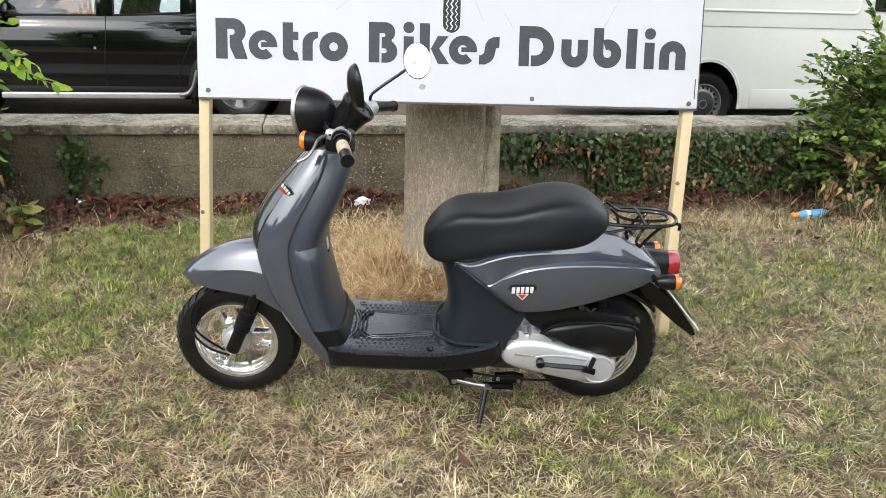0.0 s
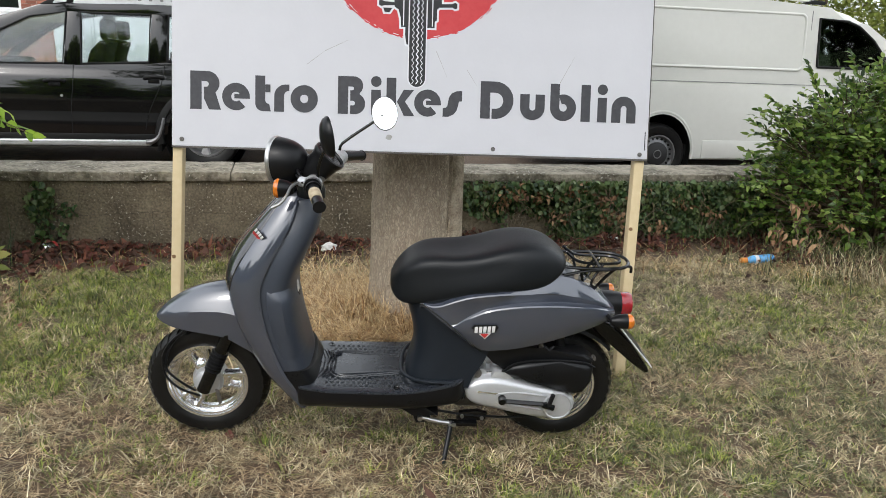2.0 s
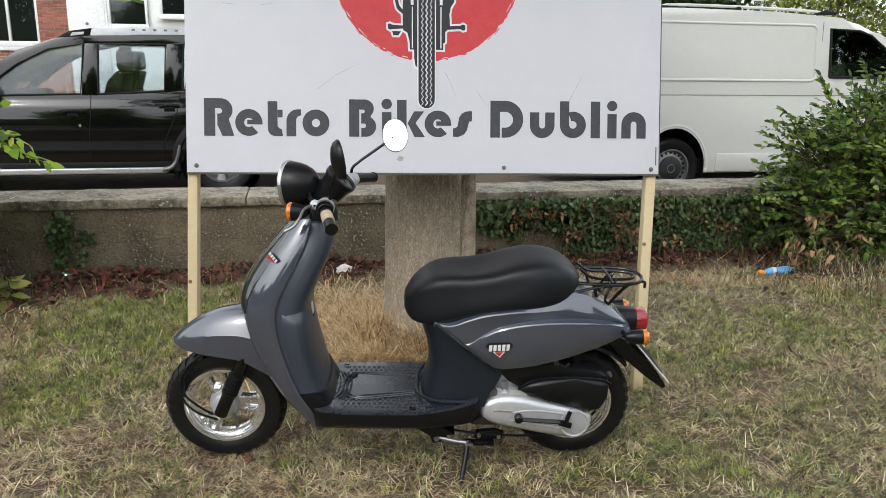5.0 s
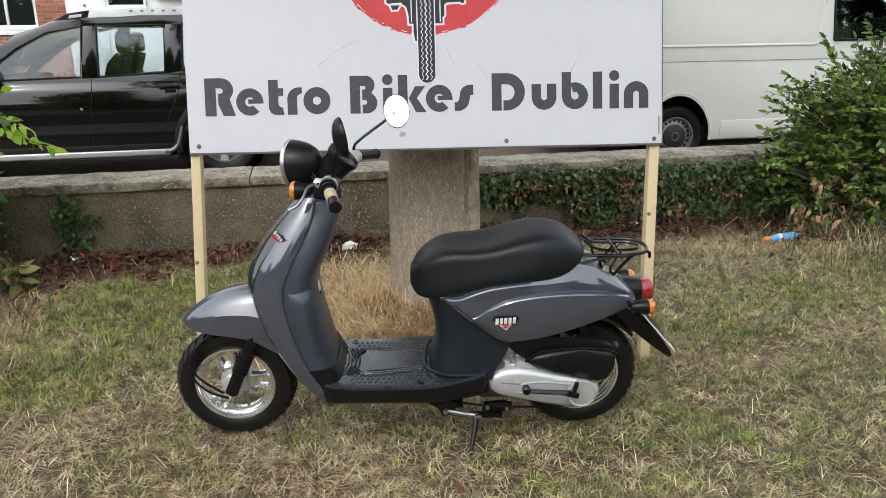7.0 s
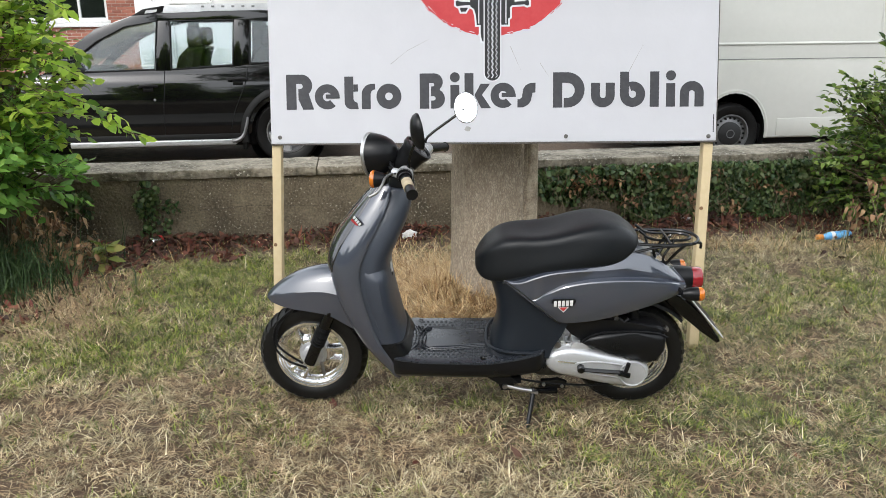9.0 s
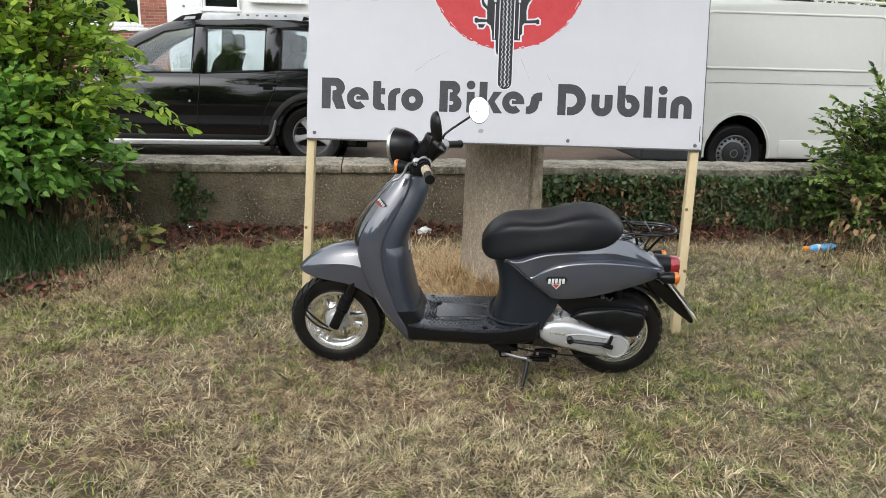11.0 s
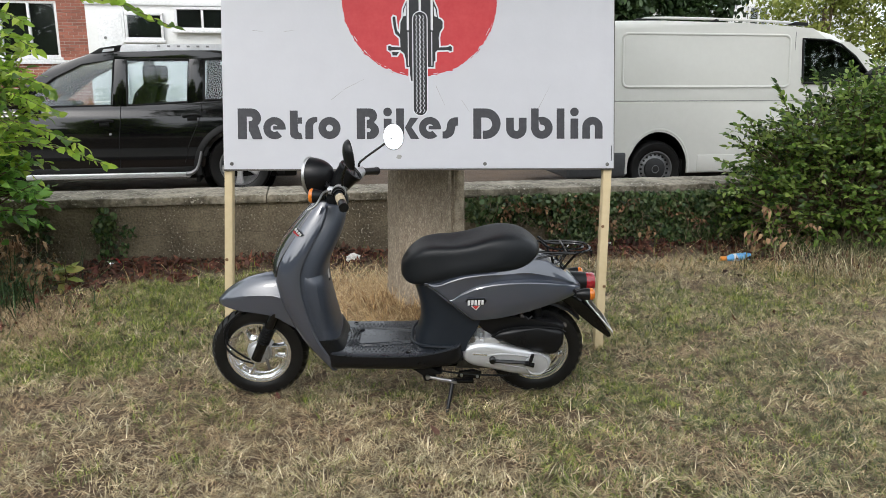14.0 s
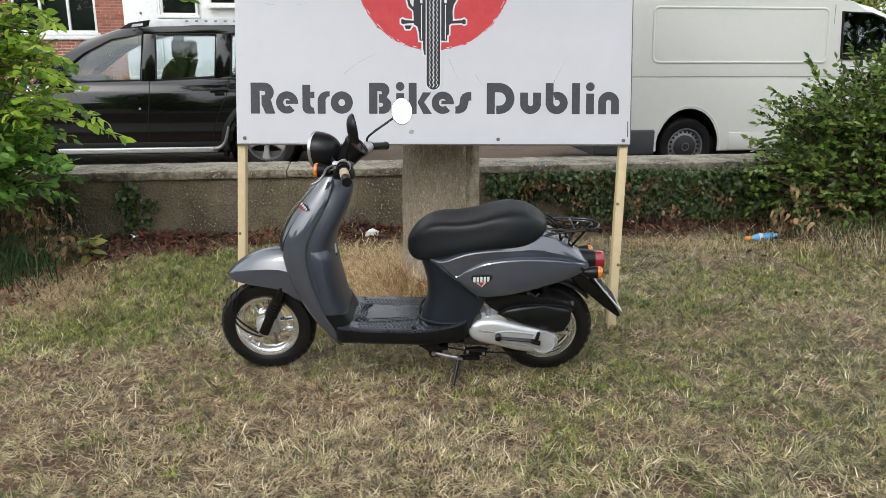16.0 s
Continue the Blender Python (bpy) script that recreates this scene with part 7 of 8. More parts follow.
SLATE = mat("roof_slate", (0.09, 0.09, 0.1), 0.75, scale=4, bump=0.3)
ROOM_DARK = mat("dark_room", (0.03, 0.03, 0.033), 0.9)


def window_unit(parent, name, u0, u1, z0, z1, v, bars=1, depth=0.10):
    """A white framed window with dark panes behind glass."""
    # flat dark backing stands for the unlit room behind the glass
    w = part(name, box(u0, u1, v + depth, v + depth + 0.03, z0, z1), ROOM_DARK, parent, "dark window in a white frame")
    f = 0.06
    for a, b, c, d in ((u0, u1, z0, z0 + f), (u0, u1, z1 - f, z1), (u0, u0 + f, z0 + f, z1 - f), (u1 - f, u1, z0 + f, z1 - f)):
        part("window_frame", box(a, b, v + 0.02, v + depth - 0.002, c, d, 0.008), FRAME_WHITE, w)
    for k in range(bars):
        x = u0 + (u1 - u0) * (k + 1) / (bars + 1)
        part("mullion", box(x - 0.03, x + 0.03, v + 0.02, v + depth - 0.002, z0 + f, z1 - f, 0.006), FRAME_WHITE, w)
    part("pane", box(u0 + f, u1 - f, v + 0.055, v + 0.061, z0 + f, z1 - f), GLASS, w)
    part("window_sill", box(u0 - 0.06, u1 + 0.06, v - 0.06, v + 0.06, z0 - 0.07, z0 - 0.002, 0.01), FRAME_WHITE, w)
    return w


def house():
    """Brick house with a white rendered bay, across the road."""
    root = thing("house", "red brick house with white rendered extension and white windows", "house", STREET)
    v = 17.0
    # brick part: mortar bed with bricks laid on it round one window
    wu0, wu1, wz0, wz1 = -8.6, -6.64, 1.72, 3.05
    part("wall", box(-13.0, -5.98, v + 0.012, v + 0.3, -0.2, 1.64), COURSES, root, "red brick wall with pale joints")
    brick_wall = part("wall", box(wu1, -5.98, v + 0.012, v + 0.3, 1.642, 5.2), MORTAR, root)
    part("wall", box(-13.0, wu0, v + 0.012, v + 0.3, 1.642, 5.2), COURSES, root)
    part("wall", box(wu0 + 0.001, wu1 - 0.001, v + 0.012, v + 0.3, wz1, 5.2), COURSES, root)
    window_unit(root, "window", wu0, wu1, wz0, wz1, v + 0.01, 2)
    part("band", box(-9.2, -5.98, v - 0.05, v + 0.01, 1.56, 1.652, 0.01), FRAME_WHITE, root, "white sill band along the brickwork")
    # single bricks beside the window
    mesh = None
    for k in range(32):
        z = 1.66 + 0.075 * k
        for i in range(4):
            u0, u1 = wu1 + 0.004 + 0.225 * i - (0.1125 if k % 2 else 0), wu1 + 0.004 + 0.225 * i + 0.215 - (0.1125 if k % 2 else 0)
            u0, u1 = max(u0, wu1 + 0.004), min(u1, -5.982)
            if u1 - u0 < 0.03:
                continue
            if u1 - u0 > 0.2149 and mesh:
                ob = new("brick", mesh)
                ob.parent = brick_wall
            else:
                ob = part("brick", box(-(u1 - u0) / 2, (u1 - u0) / 2, 0, 0.02, 0, 0.066, 0.004, 1), BRICK, brick_wall, smooth=False)
                if u1 - u0 > 0.2149:
                    mesh = ob.data
            ob.location = ((u0 + u1) / 2, v + 0.001 + 0.003 * ((k * 7 + i * 3) % 4) / 4, z)
    # white part
    part("rendered_wall", box(-5.975, 1.2, v - 0.05, v + 0.3, -0.2, 5.2, 0.01), PLASTER_WHITE, root, "white rendered wall")
    door = part("white_door", box(-5.72, -5.14, v - 0.075, v - 0.052, 0.1, 2.82, 0.008), FRAME_WHITE, root, "plain white door panel")
    part("door_frame", box(-5.13, -5.08, v - 0.10, v - 0.052, 0.1, 2.85, 0.006), FRAME_WHITE, door)
    part("door_knob", revolve([(0, -0.1), (0.03, -0.1), (0.035, -0.08)], 12, centre=(-5.55, v, 2.2)), WHEEL_STEEL, door)
    window_unit(root, "window", -5.06, -4.16, 2.15, 2.80, v - 0.17, 0)
    window_unit(root, "window", -3.88, -2.55, 2.40, 2.95, v - 0.17, 1)
    window_unit(root, "window", -2.2, -0.6, 2.2, 2.95, v - 0.17, 1)
    part("fascia", box(-6.0, 1.22, v - 0.10, v - 0.052, 2.98, 3.10, 0.01), FRAME_WHITE, root)
    part("roof", prism([(-13.3, 5.2), (1.5, 5.2), (-1.0, 7.4), (-10.8, 7.4)], v - 0.4, v + 7), SLATE, root)


house()


def far_house():
    root = thing("house", "pale house with white windows beyond the trees", "house", STREET)
    part("wall", box(11.0, 19.0, 21.0, 26.0, -0.2, 5.5), PLASTER_WHITE, root)
    for u in (11.6, 12.5, 14.2, 16.5):
        window_unit(root, "window", u, u + 0.75, 2.0, 3.6, 20.83, 1)
    part("roof", prism([(10.7, 5.5), (19.3, 5.5), (17.0, 7.6), (13.0, 7.6)], 20.7, 26.3), SLATE, root)


far_house()

# ---- planting ----
SHRUB_GREEN = foliage_mat("elder_leaf", [(0.07, 0.14, 0.022), (0.21, 0.36, 0.042), (0.37, 0.55, 0.068), (0.54, 0.66, 0.12), (0.14, 0.25, 0.033)], through=0.60, rough=0.38)
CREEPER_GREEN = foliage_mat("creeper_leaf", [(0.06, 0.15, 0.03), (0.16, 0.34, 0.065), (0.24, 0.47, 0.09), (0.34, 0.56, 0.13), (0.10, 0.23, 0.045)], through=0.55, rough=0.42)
LAUREL_GREEN = foliage_mat("privet_leaf", [(0.013, 0.032, 0.008), (0.07, 0.13, 0.022), (0.14, 0.235, 0.04), (0.29, 0.38, 0.09), (0.035, 0.072, 0.015)], through=0.45, rough=0.32)
IVY_GREEN = foliage_mat("ivy_leaf", [(0.012, 0.030, 0.009), (0.04, 0.085, 0.022), (0.07, 0.125, 0.034), (0.15, 0.19, 0.075), (0.015, 0.036, 0.010), (0.05, 0.10, 0.03), (0.22, 0.25, 0.11)], patch=(0.13, 0.16, 0.06), patch_scale=7, patch_at=(0.5, 0.68), through=0.15, rough=0.4)
DEAD_LEAF = foliage_mat("dead_leaf", [(0.018, 0.010, 0.007), (0.065, 0.026, 0.016), (0.15, 0.050, 0.032), (0.03, 0.016, 0.012), (0.09, 0.045, 0.028), (0.22, 0.085, 0.052), (0.04, 0.022, 0.014), (0.16, 0.042, 0.030)], through=0.1, rough=0.7)
DARK_TREE = foliage_mat("dark_tree_leaf", [(0.012, 0.028, 0.008), (0.025, 0.05, 0.014), (0.04, 0.075, 0.02)], through=0.15)
YELLOW_TREE = foliage_mat("yellow_tree_leaf", [(0.14, 0.18, 0.03), (0.22, 0.26, 0.05), (0.32, 0.34, 0.09)], through=0.35)
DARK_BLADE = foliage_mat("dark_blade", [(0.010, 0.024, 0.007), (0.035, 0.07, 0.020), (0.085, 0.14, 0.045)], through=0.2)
WEED_LEAF = foliage_mat("weed_leaf", [(0.12, 0.17, 0.03), (0.2, 0.22, 0.05), (0.3, 0.26, 0.08)], through=0.3)
TWIG = mat("twig", (0.12, 0.085, 0.05), 0.85, second=(0.07, 0.05, 0.03), scale=30, bump=0.3)


def shrub(name, label, base, lumps, twig_n, per_twig, length, width, material, seed, sprays=(), twig_len=0.29, droop=0.35, bare=0.0):
    """Stems from the base out to leaf-bearing twigs that fill the lumps (centre, radii); below the height bare most twigs have lost their leaves."""
    rng = np.random.default_rng(seed)
    root = thing(name, label, "shrub", Matrix.Translation(base))
    bm = bmesh.new()
    pts, dirs = [], []
    origin = Vector(base)
    vol = np.array([np.prod(l[1]) for l in lumps])
    for k in range(twig_n):
        c, r = lumps[rng.choice(len(lumps), p=vol / vol.sum())]
        d = rng.normal(0, 1, 3)
        d /= np.linalg.norm(d)
        start = np.array(c) + np.array(r) * d * rng.uniform(0.35, 0.98) ** 0.5
        out = d * np.array([1, 1, 0.7]) + np.array([0, 0, 0.25]) + rng.normal(0, 0.35, 3)
        out /= np.linalg.norm(out)
        ln = twig_len * rng.uniform(0.5, 1.15)
        end = start + out * ln * np.array([1, 1, 0.9]) - np.array([0, 0, 0.10 * ln])
        a, b = Vector(start) - origin, Vector(end) - origin
        if k % 5 == 0:
            tube([Vector((rng.normal(0, 0.06), rng.normal(0, 0.06), -0.05)), a * 0.45 + Vector((0, 0, 0.12)), a, b], 0.010, 5, bm, 1, taper=0.002)
        else:
            tube([a - (b - a) * 0.5, a, b], 0.003, 4, bm, 0, taper=0.0012)
        if start[2] < bare and rng.uniform() < 1.1 - start[2] / bare:
            continue
        for j in range(per_twig):
            f = (j + 0.5) / per_twig
            pts.append(start + (end - start) * f)
            side = np.cross(out, [0, 0, 1.0])
            side /= np.linalg.norm(side) + 1e-6
            dirs.append(out * 0.7 + side * (1 if j % 2 else -1) * 0.9 + np.array([0, 0, -0.12]) if j < per_twig - 1 else out)
    for path in sprays:
        p = [Vector(q) - origin for q in path]
        tube(p, 0.005, 5, bm, 1, taper=0.0015)
        for a, b in zip(path[-3:], path[-2:]):
            a, b = np.array(a), np.array(b)
            for j in range(12):
                f = j / 12
                o = (b - a) / np.linalg.norm(b - a)
                side = np.cross(o, [0, 0, 1.0])
                pts.append(a + (b - a) * f)
                dirs.append(o * 0.8 + side * (1 if j % 2 else -1) * 0.8 + np.array([0, 0, rng.uniform(-0.4, 0.2)]))
        pts.append(np.array(path[-1]))
        dirs.append(o)
    part("branch_frame", bm, TWIG, root, "thin brown woody stems")
    v, f = leaves(np.array(pts) - np.array(base), np.array(dirs), length, width, rng, droop, tilt=1.0)
    crown = triangles_mesh("crown", v, f, material)
    crown.parent = root
    return root


shrub("elder_shrub", "leafy bright green shrub against the garden wall", (-3.25, 1.05, 0.05),
      [((-3.3, 0.90, 1.45), (0.50, 0.34, 0.50)), ((-3.35, 0.85, 1.95), (0.44, 0.28, 0.42)), ((-3.95, 0.9, 1.35), (0.55, 0.34, 0.7)), ((-2.95, 0.85, 1.14), (0.34, 0.30, 0.32))],
      1500, 8, 0.072, 0.0200, SHRUB_GREEN, 5, twig_len=0.27,
      sprays=[((-2.9, 0.8, 0.9), (-2.55, 0.65, 0.98), (-2.25, 0.55, 0.94), (-2.0, 0.49, 0.85)), ((-2.9, 0.8, 1.1), (-2.55, 0.7, 1.08), (-2.33, 0.6, 1.02), (-2.15, 0.55, 0.95)),
              ((-3.0, 0.7, 1.6), (-2.45, 0.6, 1.77), (-1.90, 0.5, 1.71), (-1.58, 0.45, 1.57)), ((-3.0, 0.7, 1.7), (-2.6, 0.6, 1.77), (-2.2, 0.55, 1.76), (-1.92, 0.5, 1.70)),
              ((-2.9, 0.8, 1.35), (-2.65, 0.7, 1.36), (-2.42, 0.6, 1.31), (-2.28, 0.55, 1.24)),
              ((-2.9, 0.8, 1.5), (-2.7, 0.7, 1.55), (-2.5, 0.62, 1.54), (-2.35, 0.58, 1.46)), ((-2.9, 0.75, 1.65), (-2.7, 0.68, 1.68), (-2.52, 0.6, 1.66), (-2.38, 0.55, 1.6)),
              ((-2.85, 0.8, 1.22), (-2.62, 0.7, 1.24), (-2.45, 0.62, 1.2), (-2.3, 0.58, 1.13))])
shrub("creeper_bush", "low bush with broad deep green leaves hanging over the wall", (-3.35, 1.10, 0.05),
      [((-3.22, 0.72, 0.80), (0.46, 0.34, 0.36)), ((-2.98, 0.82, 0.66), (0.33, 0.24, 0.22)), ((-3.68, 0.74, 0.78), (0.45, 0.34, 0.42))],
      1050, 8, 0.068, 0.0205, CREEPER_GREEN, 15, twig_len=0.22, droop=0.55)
shrub("privet_shrub", "dense green oval-leaved shrub spilling over the wall", (2.9, 1.85, 0.0),
      [((2.95, 1.95, 0.5), (0.72, 0.42, 0.45)), ((2.95, 2.0, 0.85), (0.5, 0.42, 0.33)), ((2.45, 1.95, 0.36), (0.34, 0.33, 0.28)), ((3.55, 1.9, 0.75), (0.6, 0.5, 0.55)), ((2.6, 2.05, 0.75), (0.34, 0.3, 0.26)), ((3.3, 2.0, 1.1), (0.4, 0.4, 0.25))],
      2400, 8, 0.052, 0.0150, LAUREL_GREEN, 8, twig_len=0.22, bare=0.16,
      sprays=[((2.6, 2.0, 0.7), (2.4, 2.0, 0.88), (2.26, 2.0, 0.98), (2.13, 2.0, 1.05)), ((2.4, 1.9, 0.5), (2.15, 1.85, 0.62), (2.02, 1.82, 0.69), (1.92, 1.8, 0.72)),
              ((2.6, 2.05, 0.9), (2.5, 2.05, 1.1), (2.44, 2.05, 1.2), (2.40, 2.05, 1.27)), ((2.9, 2.1, 1.0), (2.8, 2.1, 1.2), (2.75, 2.1, 1.3), (2.72, 2.12, 1.37)), ((2.4, 2.0, 0.6), (2.22, 2.0, 0.78), (2.12, 2.0, 0.86), (2.02, 2.0, 0.9)),
              ((2.3, 1.8, 0.35), (2.1, 1.75, 0.45), (2.0, 1.72, 0.5), (1.9, 1.7, 0.5)), ((3.1, 2.1, 1.1), (3.05, 2.1, 1.25), (3.02, 2.1, 1.35), (3.0, 2.12, 1.42))])


def crown_tree(name, label, base, height, lumps, leaf, n, material, seed):
    rng = np.random.default_rng(seed)
    root = thing(name, label, "tree", STREET @ pose(*base))
    bm = tube([(0, 0, -0.2), (0.05, 0, height * 0.35), (0, 0.1, height * 0.7)], 0.16, 10, None, 1, taper=0.05)
    for c, r in lumps:
        tube([(0.02, 0, height * 0.3), (c[0] * 0.5, c[1] * 0.5, c[2] * 0.75), c], 0.06, 6, bm, 1, taper=0.015)
    part("trunk", bm, TWIG, root, "brown trunk and limbs")
    pts, dirs = [], []
    for c, r in lumps:
        clumps = rng.normal(0, 1, (40, 3))
        clumps /= np.linalg.norm(clumps, axis=1)[:, None]
        clumps = np.array(c) + clumps * np.array(r) * rng.uniform(0.55, 1.0, (40, 1))
        k = rng.integers(0, 40, n // len(lumps))
        p = clumps[k] + rng.normal(0, 0.16, (len(k), 3)) * np.array(r)
        pts.append(p)
        dirs.append(rng.normal(0, 1, p.shape) + np.array([0, 0, -0.3]))
    v, f = leaves(np.concatenate(pts), np.concatenate(dirs), leaf, leaf * 0.3, rng)
    crown = triangles_mesh("crown", v, f, material)
    crown.parent = root
    return root


crown_tree("evergreen_tree", "dark green dense trees across the road", (5.2, 13.5, 0), 4.5, [((-1.6, 0, 2.9), (1.6, 1.0, 1.5)), ((0.4, 0.2, 3.1), (1.6, 1.0, 1.6)), ((2.2, 0, 2.9), (1.4, 1.0, 1.5)), ((-0.5, 0, 4.2), (2.0, 1.0, 1.0)), ((3.4, 0.2, 3.0), (1.0, 0.9, 1.4))], 0.16, 26000, DARK_TREE, 21)
crown_tree("yellow_tree", "pale yellow-green tree across the road", (13.2, 15.5, 0), 4.5, [((-0.5, 0, 2.8), (1.5, 1.2, 1.6)), ((1.5, 0, 3.0), (1.6, 1.2, 1.8)), ((0.3, 0, 4.3), (1.6, 1.2, 1.2)), ((-1.1, -0.3, 1.6), (1.0, 0.8, 0.9)), ((3.2, 0, 2.6), (1.6, 1.2, 1.7))], 0.13, 20000, YELLOW_TREE, 22)


PARK_LEAF = foliage_mat("reflection_tree_leaf", [(0.03, 0.06, 0.012), (0.05, 0.09, 0.02), (0.08, 0.13, 0.03)], through=0.3)
# trees out of view, added to mottle reflections in glass and paint
for u, v, h, k in ((-19, -14, 6.5, 31), (-9, -21, 6.5, 32), (0.5, -25, 8, 33), (10, -20, 10, 34), (20, -13, 9, 35)):
    crown_tree("reflection_tree", "unseen green tree added behind the lawn for reflections", (u, v, 0), h,
               [((-2.2, 0, h * 0.55), (2.2, 1.8, 2.0)), ((1.9, 0.3, h * 0.6), (2.2, 1.8, 2.2)), ((0.2, 0, h * 0.85), (2.4, 1.8, 1.9))], 0.42, 4200, PARK_LEAF, k)


WITHERED = foliage_mat("withered_leaf", [(0.10, 0.05, 0.028), (0.30, 0.17, 0.09), (0.44, 0.29, 0.16), (0.18, 0.085, 0.05)], through=0.1, rough=0.7)
IVY_STEM = mat("ivy_stem", (0.26, 0.20, 0.13), 0.85, second=(0.12, 0.085, 0.05), scale=30)


def ivy():
    rng = np.random.default_rng(31)
    pts, dirs = [], []

    def patch(u0, u1, z0, z1, n, fade):
        u = rng.uniform(u0, u1, n)
        z = rng.uniform(z0, z1, n)
        if fade:
            low = np.clip((0.26 - z) / 0.1, 0, 1) * np.clip((1.15 - u) / 0.5, 0, 1.4)      # bare wall low down near the tree
            field = -1.6 * low + np.sin(u * 7.3 + 1) * np.sin(z * 11 + u * 3) + 1.2 * np.clip((u - u0) / 0.7, 0, 1) + 0.5 * np.sin(u * 17 + z * 23)
            keep = field > rng.uniform(-0.5, 0.75, n)
            u, z = u[keep], z[keep]
        v = WALL_V + 0.02 - np.abs(rng.normal(0, 0.035, len(u))) - 0.035 * np.clip((z - 0.3) / 0.15, 0, 1)
        c, s = math.cos(radians(8)), math.sin(radians(8))
        pts.append(np.stack([u * c - v * s, u * s + v * c, z], 1))
        dirs.append(np.stack([rng.normal(0, 0.6, len(u)), rng.normal(-0.35, 0.3, len(u)), rng.normal(-0.9, 0.4, len(u))], 1))

    patch(0.32, 3.2, 0.03, 0.455, 10500, True)
    for k in range(11):                               # a clump of runners on the bare wall
        u0, lean = -2.22 + rng.normal(0, 0.05), rng.normal(0, 0.16)
        top = rng.uniform(0.28, 0.46)
        for z in np.arange(0.05, top, 0.012):
            if rng.uniform() < 0.75:
                uu = u0 + lean * z + rng.normal(0, 0.012)
                patch(uu - 0.012, uu + 0.012, z, z + 0.02, 1 + int(2 * (z > 0.22)), False)
    patch(-2.75, -2.6, 0.2, 0.4, 160, False)
    q = np.concatenate(pts)
    size = np.where(q[:, 2] > 0.3, 0.038, 0.031) * rng.uniform(0.6, 1.3, len(q))
    v, f = leaves(q, np.concatenate(dirs), size, size * 0.42, rng, 0.25, 0.2, tilt=0.9)
    tagged(triangles_mesh("ivy", v, f, IVY_GREEN), "dark green ivy covering the garden wall", "ivy", kind="stuff")
    # withered leaves caught in it
    wp = []
    for u, z in ((0.75, 0.36), (0.9, 0.34), (1.35, 0.33), (1.62, 0.37), (1.95, 0.3), (0.62, 0.30), (2.2, 0.2), (0.66, 0.37), (1.02, 0.2), (1.48, 0.16), (1.42, 0.22), (1.12, 0.37), (1.78, 0.14)):
        n = 20
        q = [STREET @ Vector((u + rng.normal(0, 0.05), WALL_V - 0.06 + rng.normal(0, 0.015), z + rng.normal(0, 0.025))) for _ in range(n)]
        wp += [tuple(c) for c in q]
    wp = np.array(wp)
    v, f = leaves(wp, rng.normal(0, 1, wp.shape) + np.array([0, 0, -0.6]), 0.04, 0.014, rng, 0.5, 0.7)
    tagged(triangles_mesh("withered_ivy", v, f, WITHERED), "withered brown leaves caught in the ivy", "leaves", kind="stuff")
    # bare runners
    bm = bmesh.new()
    for k in range(46):
        u = rng.uniform(0.3, 2.9)
        z = 0.05
        p = []
        for _ in range(6):
            p.append(STREET @ Vector((u, WALL_V + 0.012 - (0.075 if k > 13 else 0.0), z)))
            u += rng.normal(0, 0.06)
            z += 0.07
        tube(p, 0.0025, 4, bm)
    tagged(part("ivy_stems", bm, IVY_STEM, None), "thin bare ivy runners on the wall", "ivy", kind="stuff")


ivy()


# ---- lawn ----
def field(x, y, k):
    """Slow patches in the lawn, about -1 to 1."""
    return (np.sin(1.9 * x + 0.7 * y + k) + np.sin(-1.1 * x + 2.3 * y + 2 * k) + 0.8 * np.sin(3.7 * x - 2.9 * y + 3 * k) + 0.6 * np.sin(6.1 * x + 5.3 * y + k)) / 3.0


def wall_front_y(x):
    return (WALL_V + x * math.sin(radians(8))) / math.cos(radians(8))


def scatter(n, rng, x0, x1, y0, y1):
    x, y = rng.uniform(x0, x1, n), rng.uniform(y0, y1, n)
    return x, y


def blob(x, y, cx, cy, rx, ry):
    return np.exp(-(((x - cx) / rx) ** 2 + ((y - cy) / ry) ** 2))


def worn(x, y):
    """Places where the turf is trodden thin."""
    return 0.75 * (0.9 * blob(x, y, -1.5, -0.55, 0.35, 0.16) + 0.9 * blob(x, y, -0.75, -0.98, 0.5, 0.16) + 0.7 * blob(x, y, 0.85, -0.25, 0.3, 0.14) + 0.6 * blob(x, y, -0.2, -0.45, 0.5, 0.14)
            + 0.8 * blob(x, y, -2.35, 1.2, 0.4, 0.16) + 0.6 * blob(x, y, 1.9, -0.3, 0.3, 0.12) + 0.9 * blob(x, y, -2.1, -0.75, 0.45, 0.18) + 0.6 * blob(x, y, -1.7, -1.1, 0.35, 0.14) + 0.7 * blob(x, y, -1.1, -0.75, 0.3, 0.12) + 0.6 * blob(x, y, 0.5, -1.2, 0.4, 0.12) + 0.6 * blob(x, y, 1.6, 0.05, 0.22, 0.1) + 0.5 * blob(x, y, -0.9, -1.5, 0.5, 0.14))


def lush(x, y):
    """How green the turf is."""
    return (0.34 + 0.7 * field(x, y, 1.0) + 1.1 * blob(x, y, -1.85, 0.45, 0.75, 0.75) + 0.7 * blob(x, y, -2.3, -0.15, 0.6, 0.4) + 0.35 * blob(x, y, -1.2, 1.2, 0.5, 0.35) + 0.35 * blob(x, y, 1.3, 0.5, 0.7, 0.5)
            + 0.6 * blob(x, y, 1.5, -0.9, 0.9, 0.6) - 0.35 * blob(x, y, -0.3, -0.4, 0.95, 0.4) - 0.5 * blob(x, y, -1.7, -1.2, 0.8, 0.5) - 0.3 * blob(x, y, 1.3, 1.35, 0.9, 0.25))


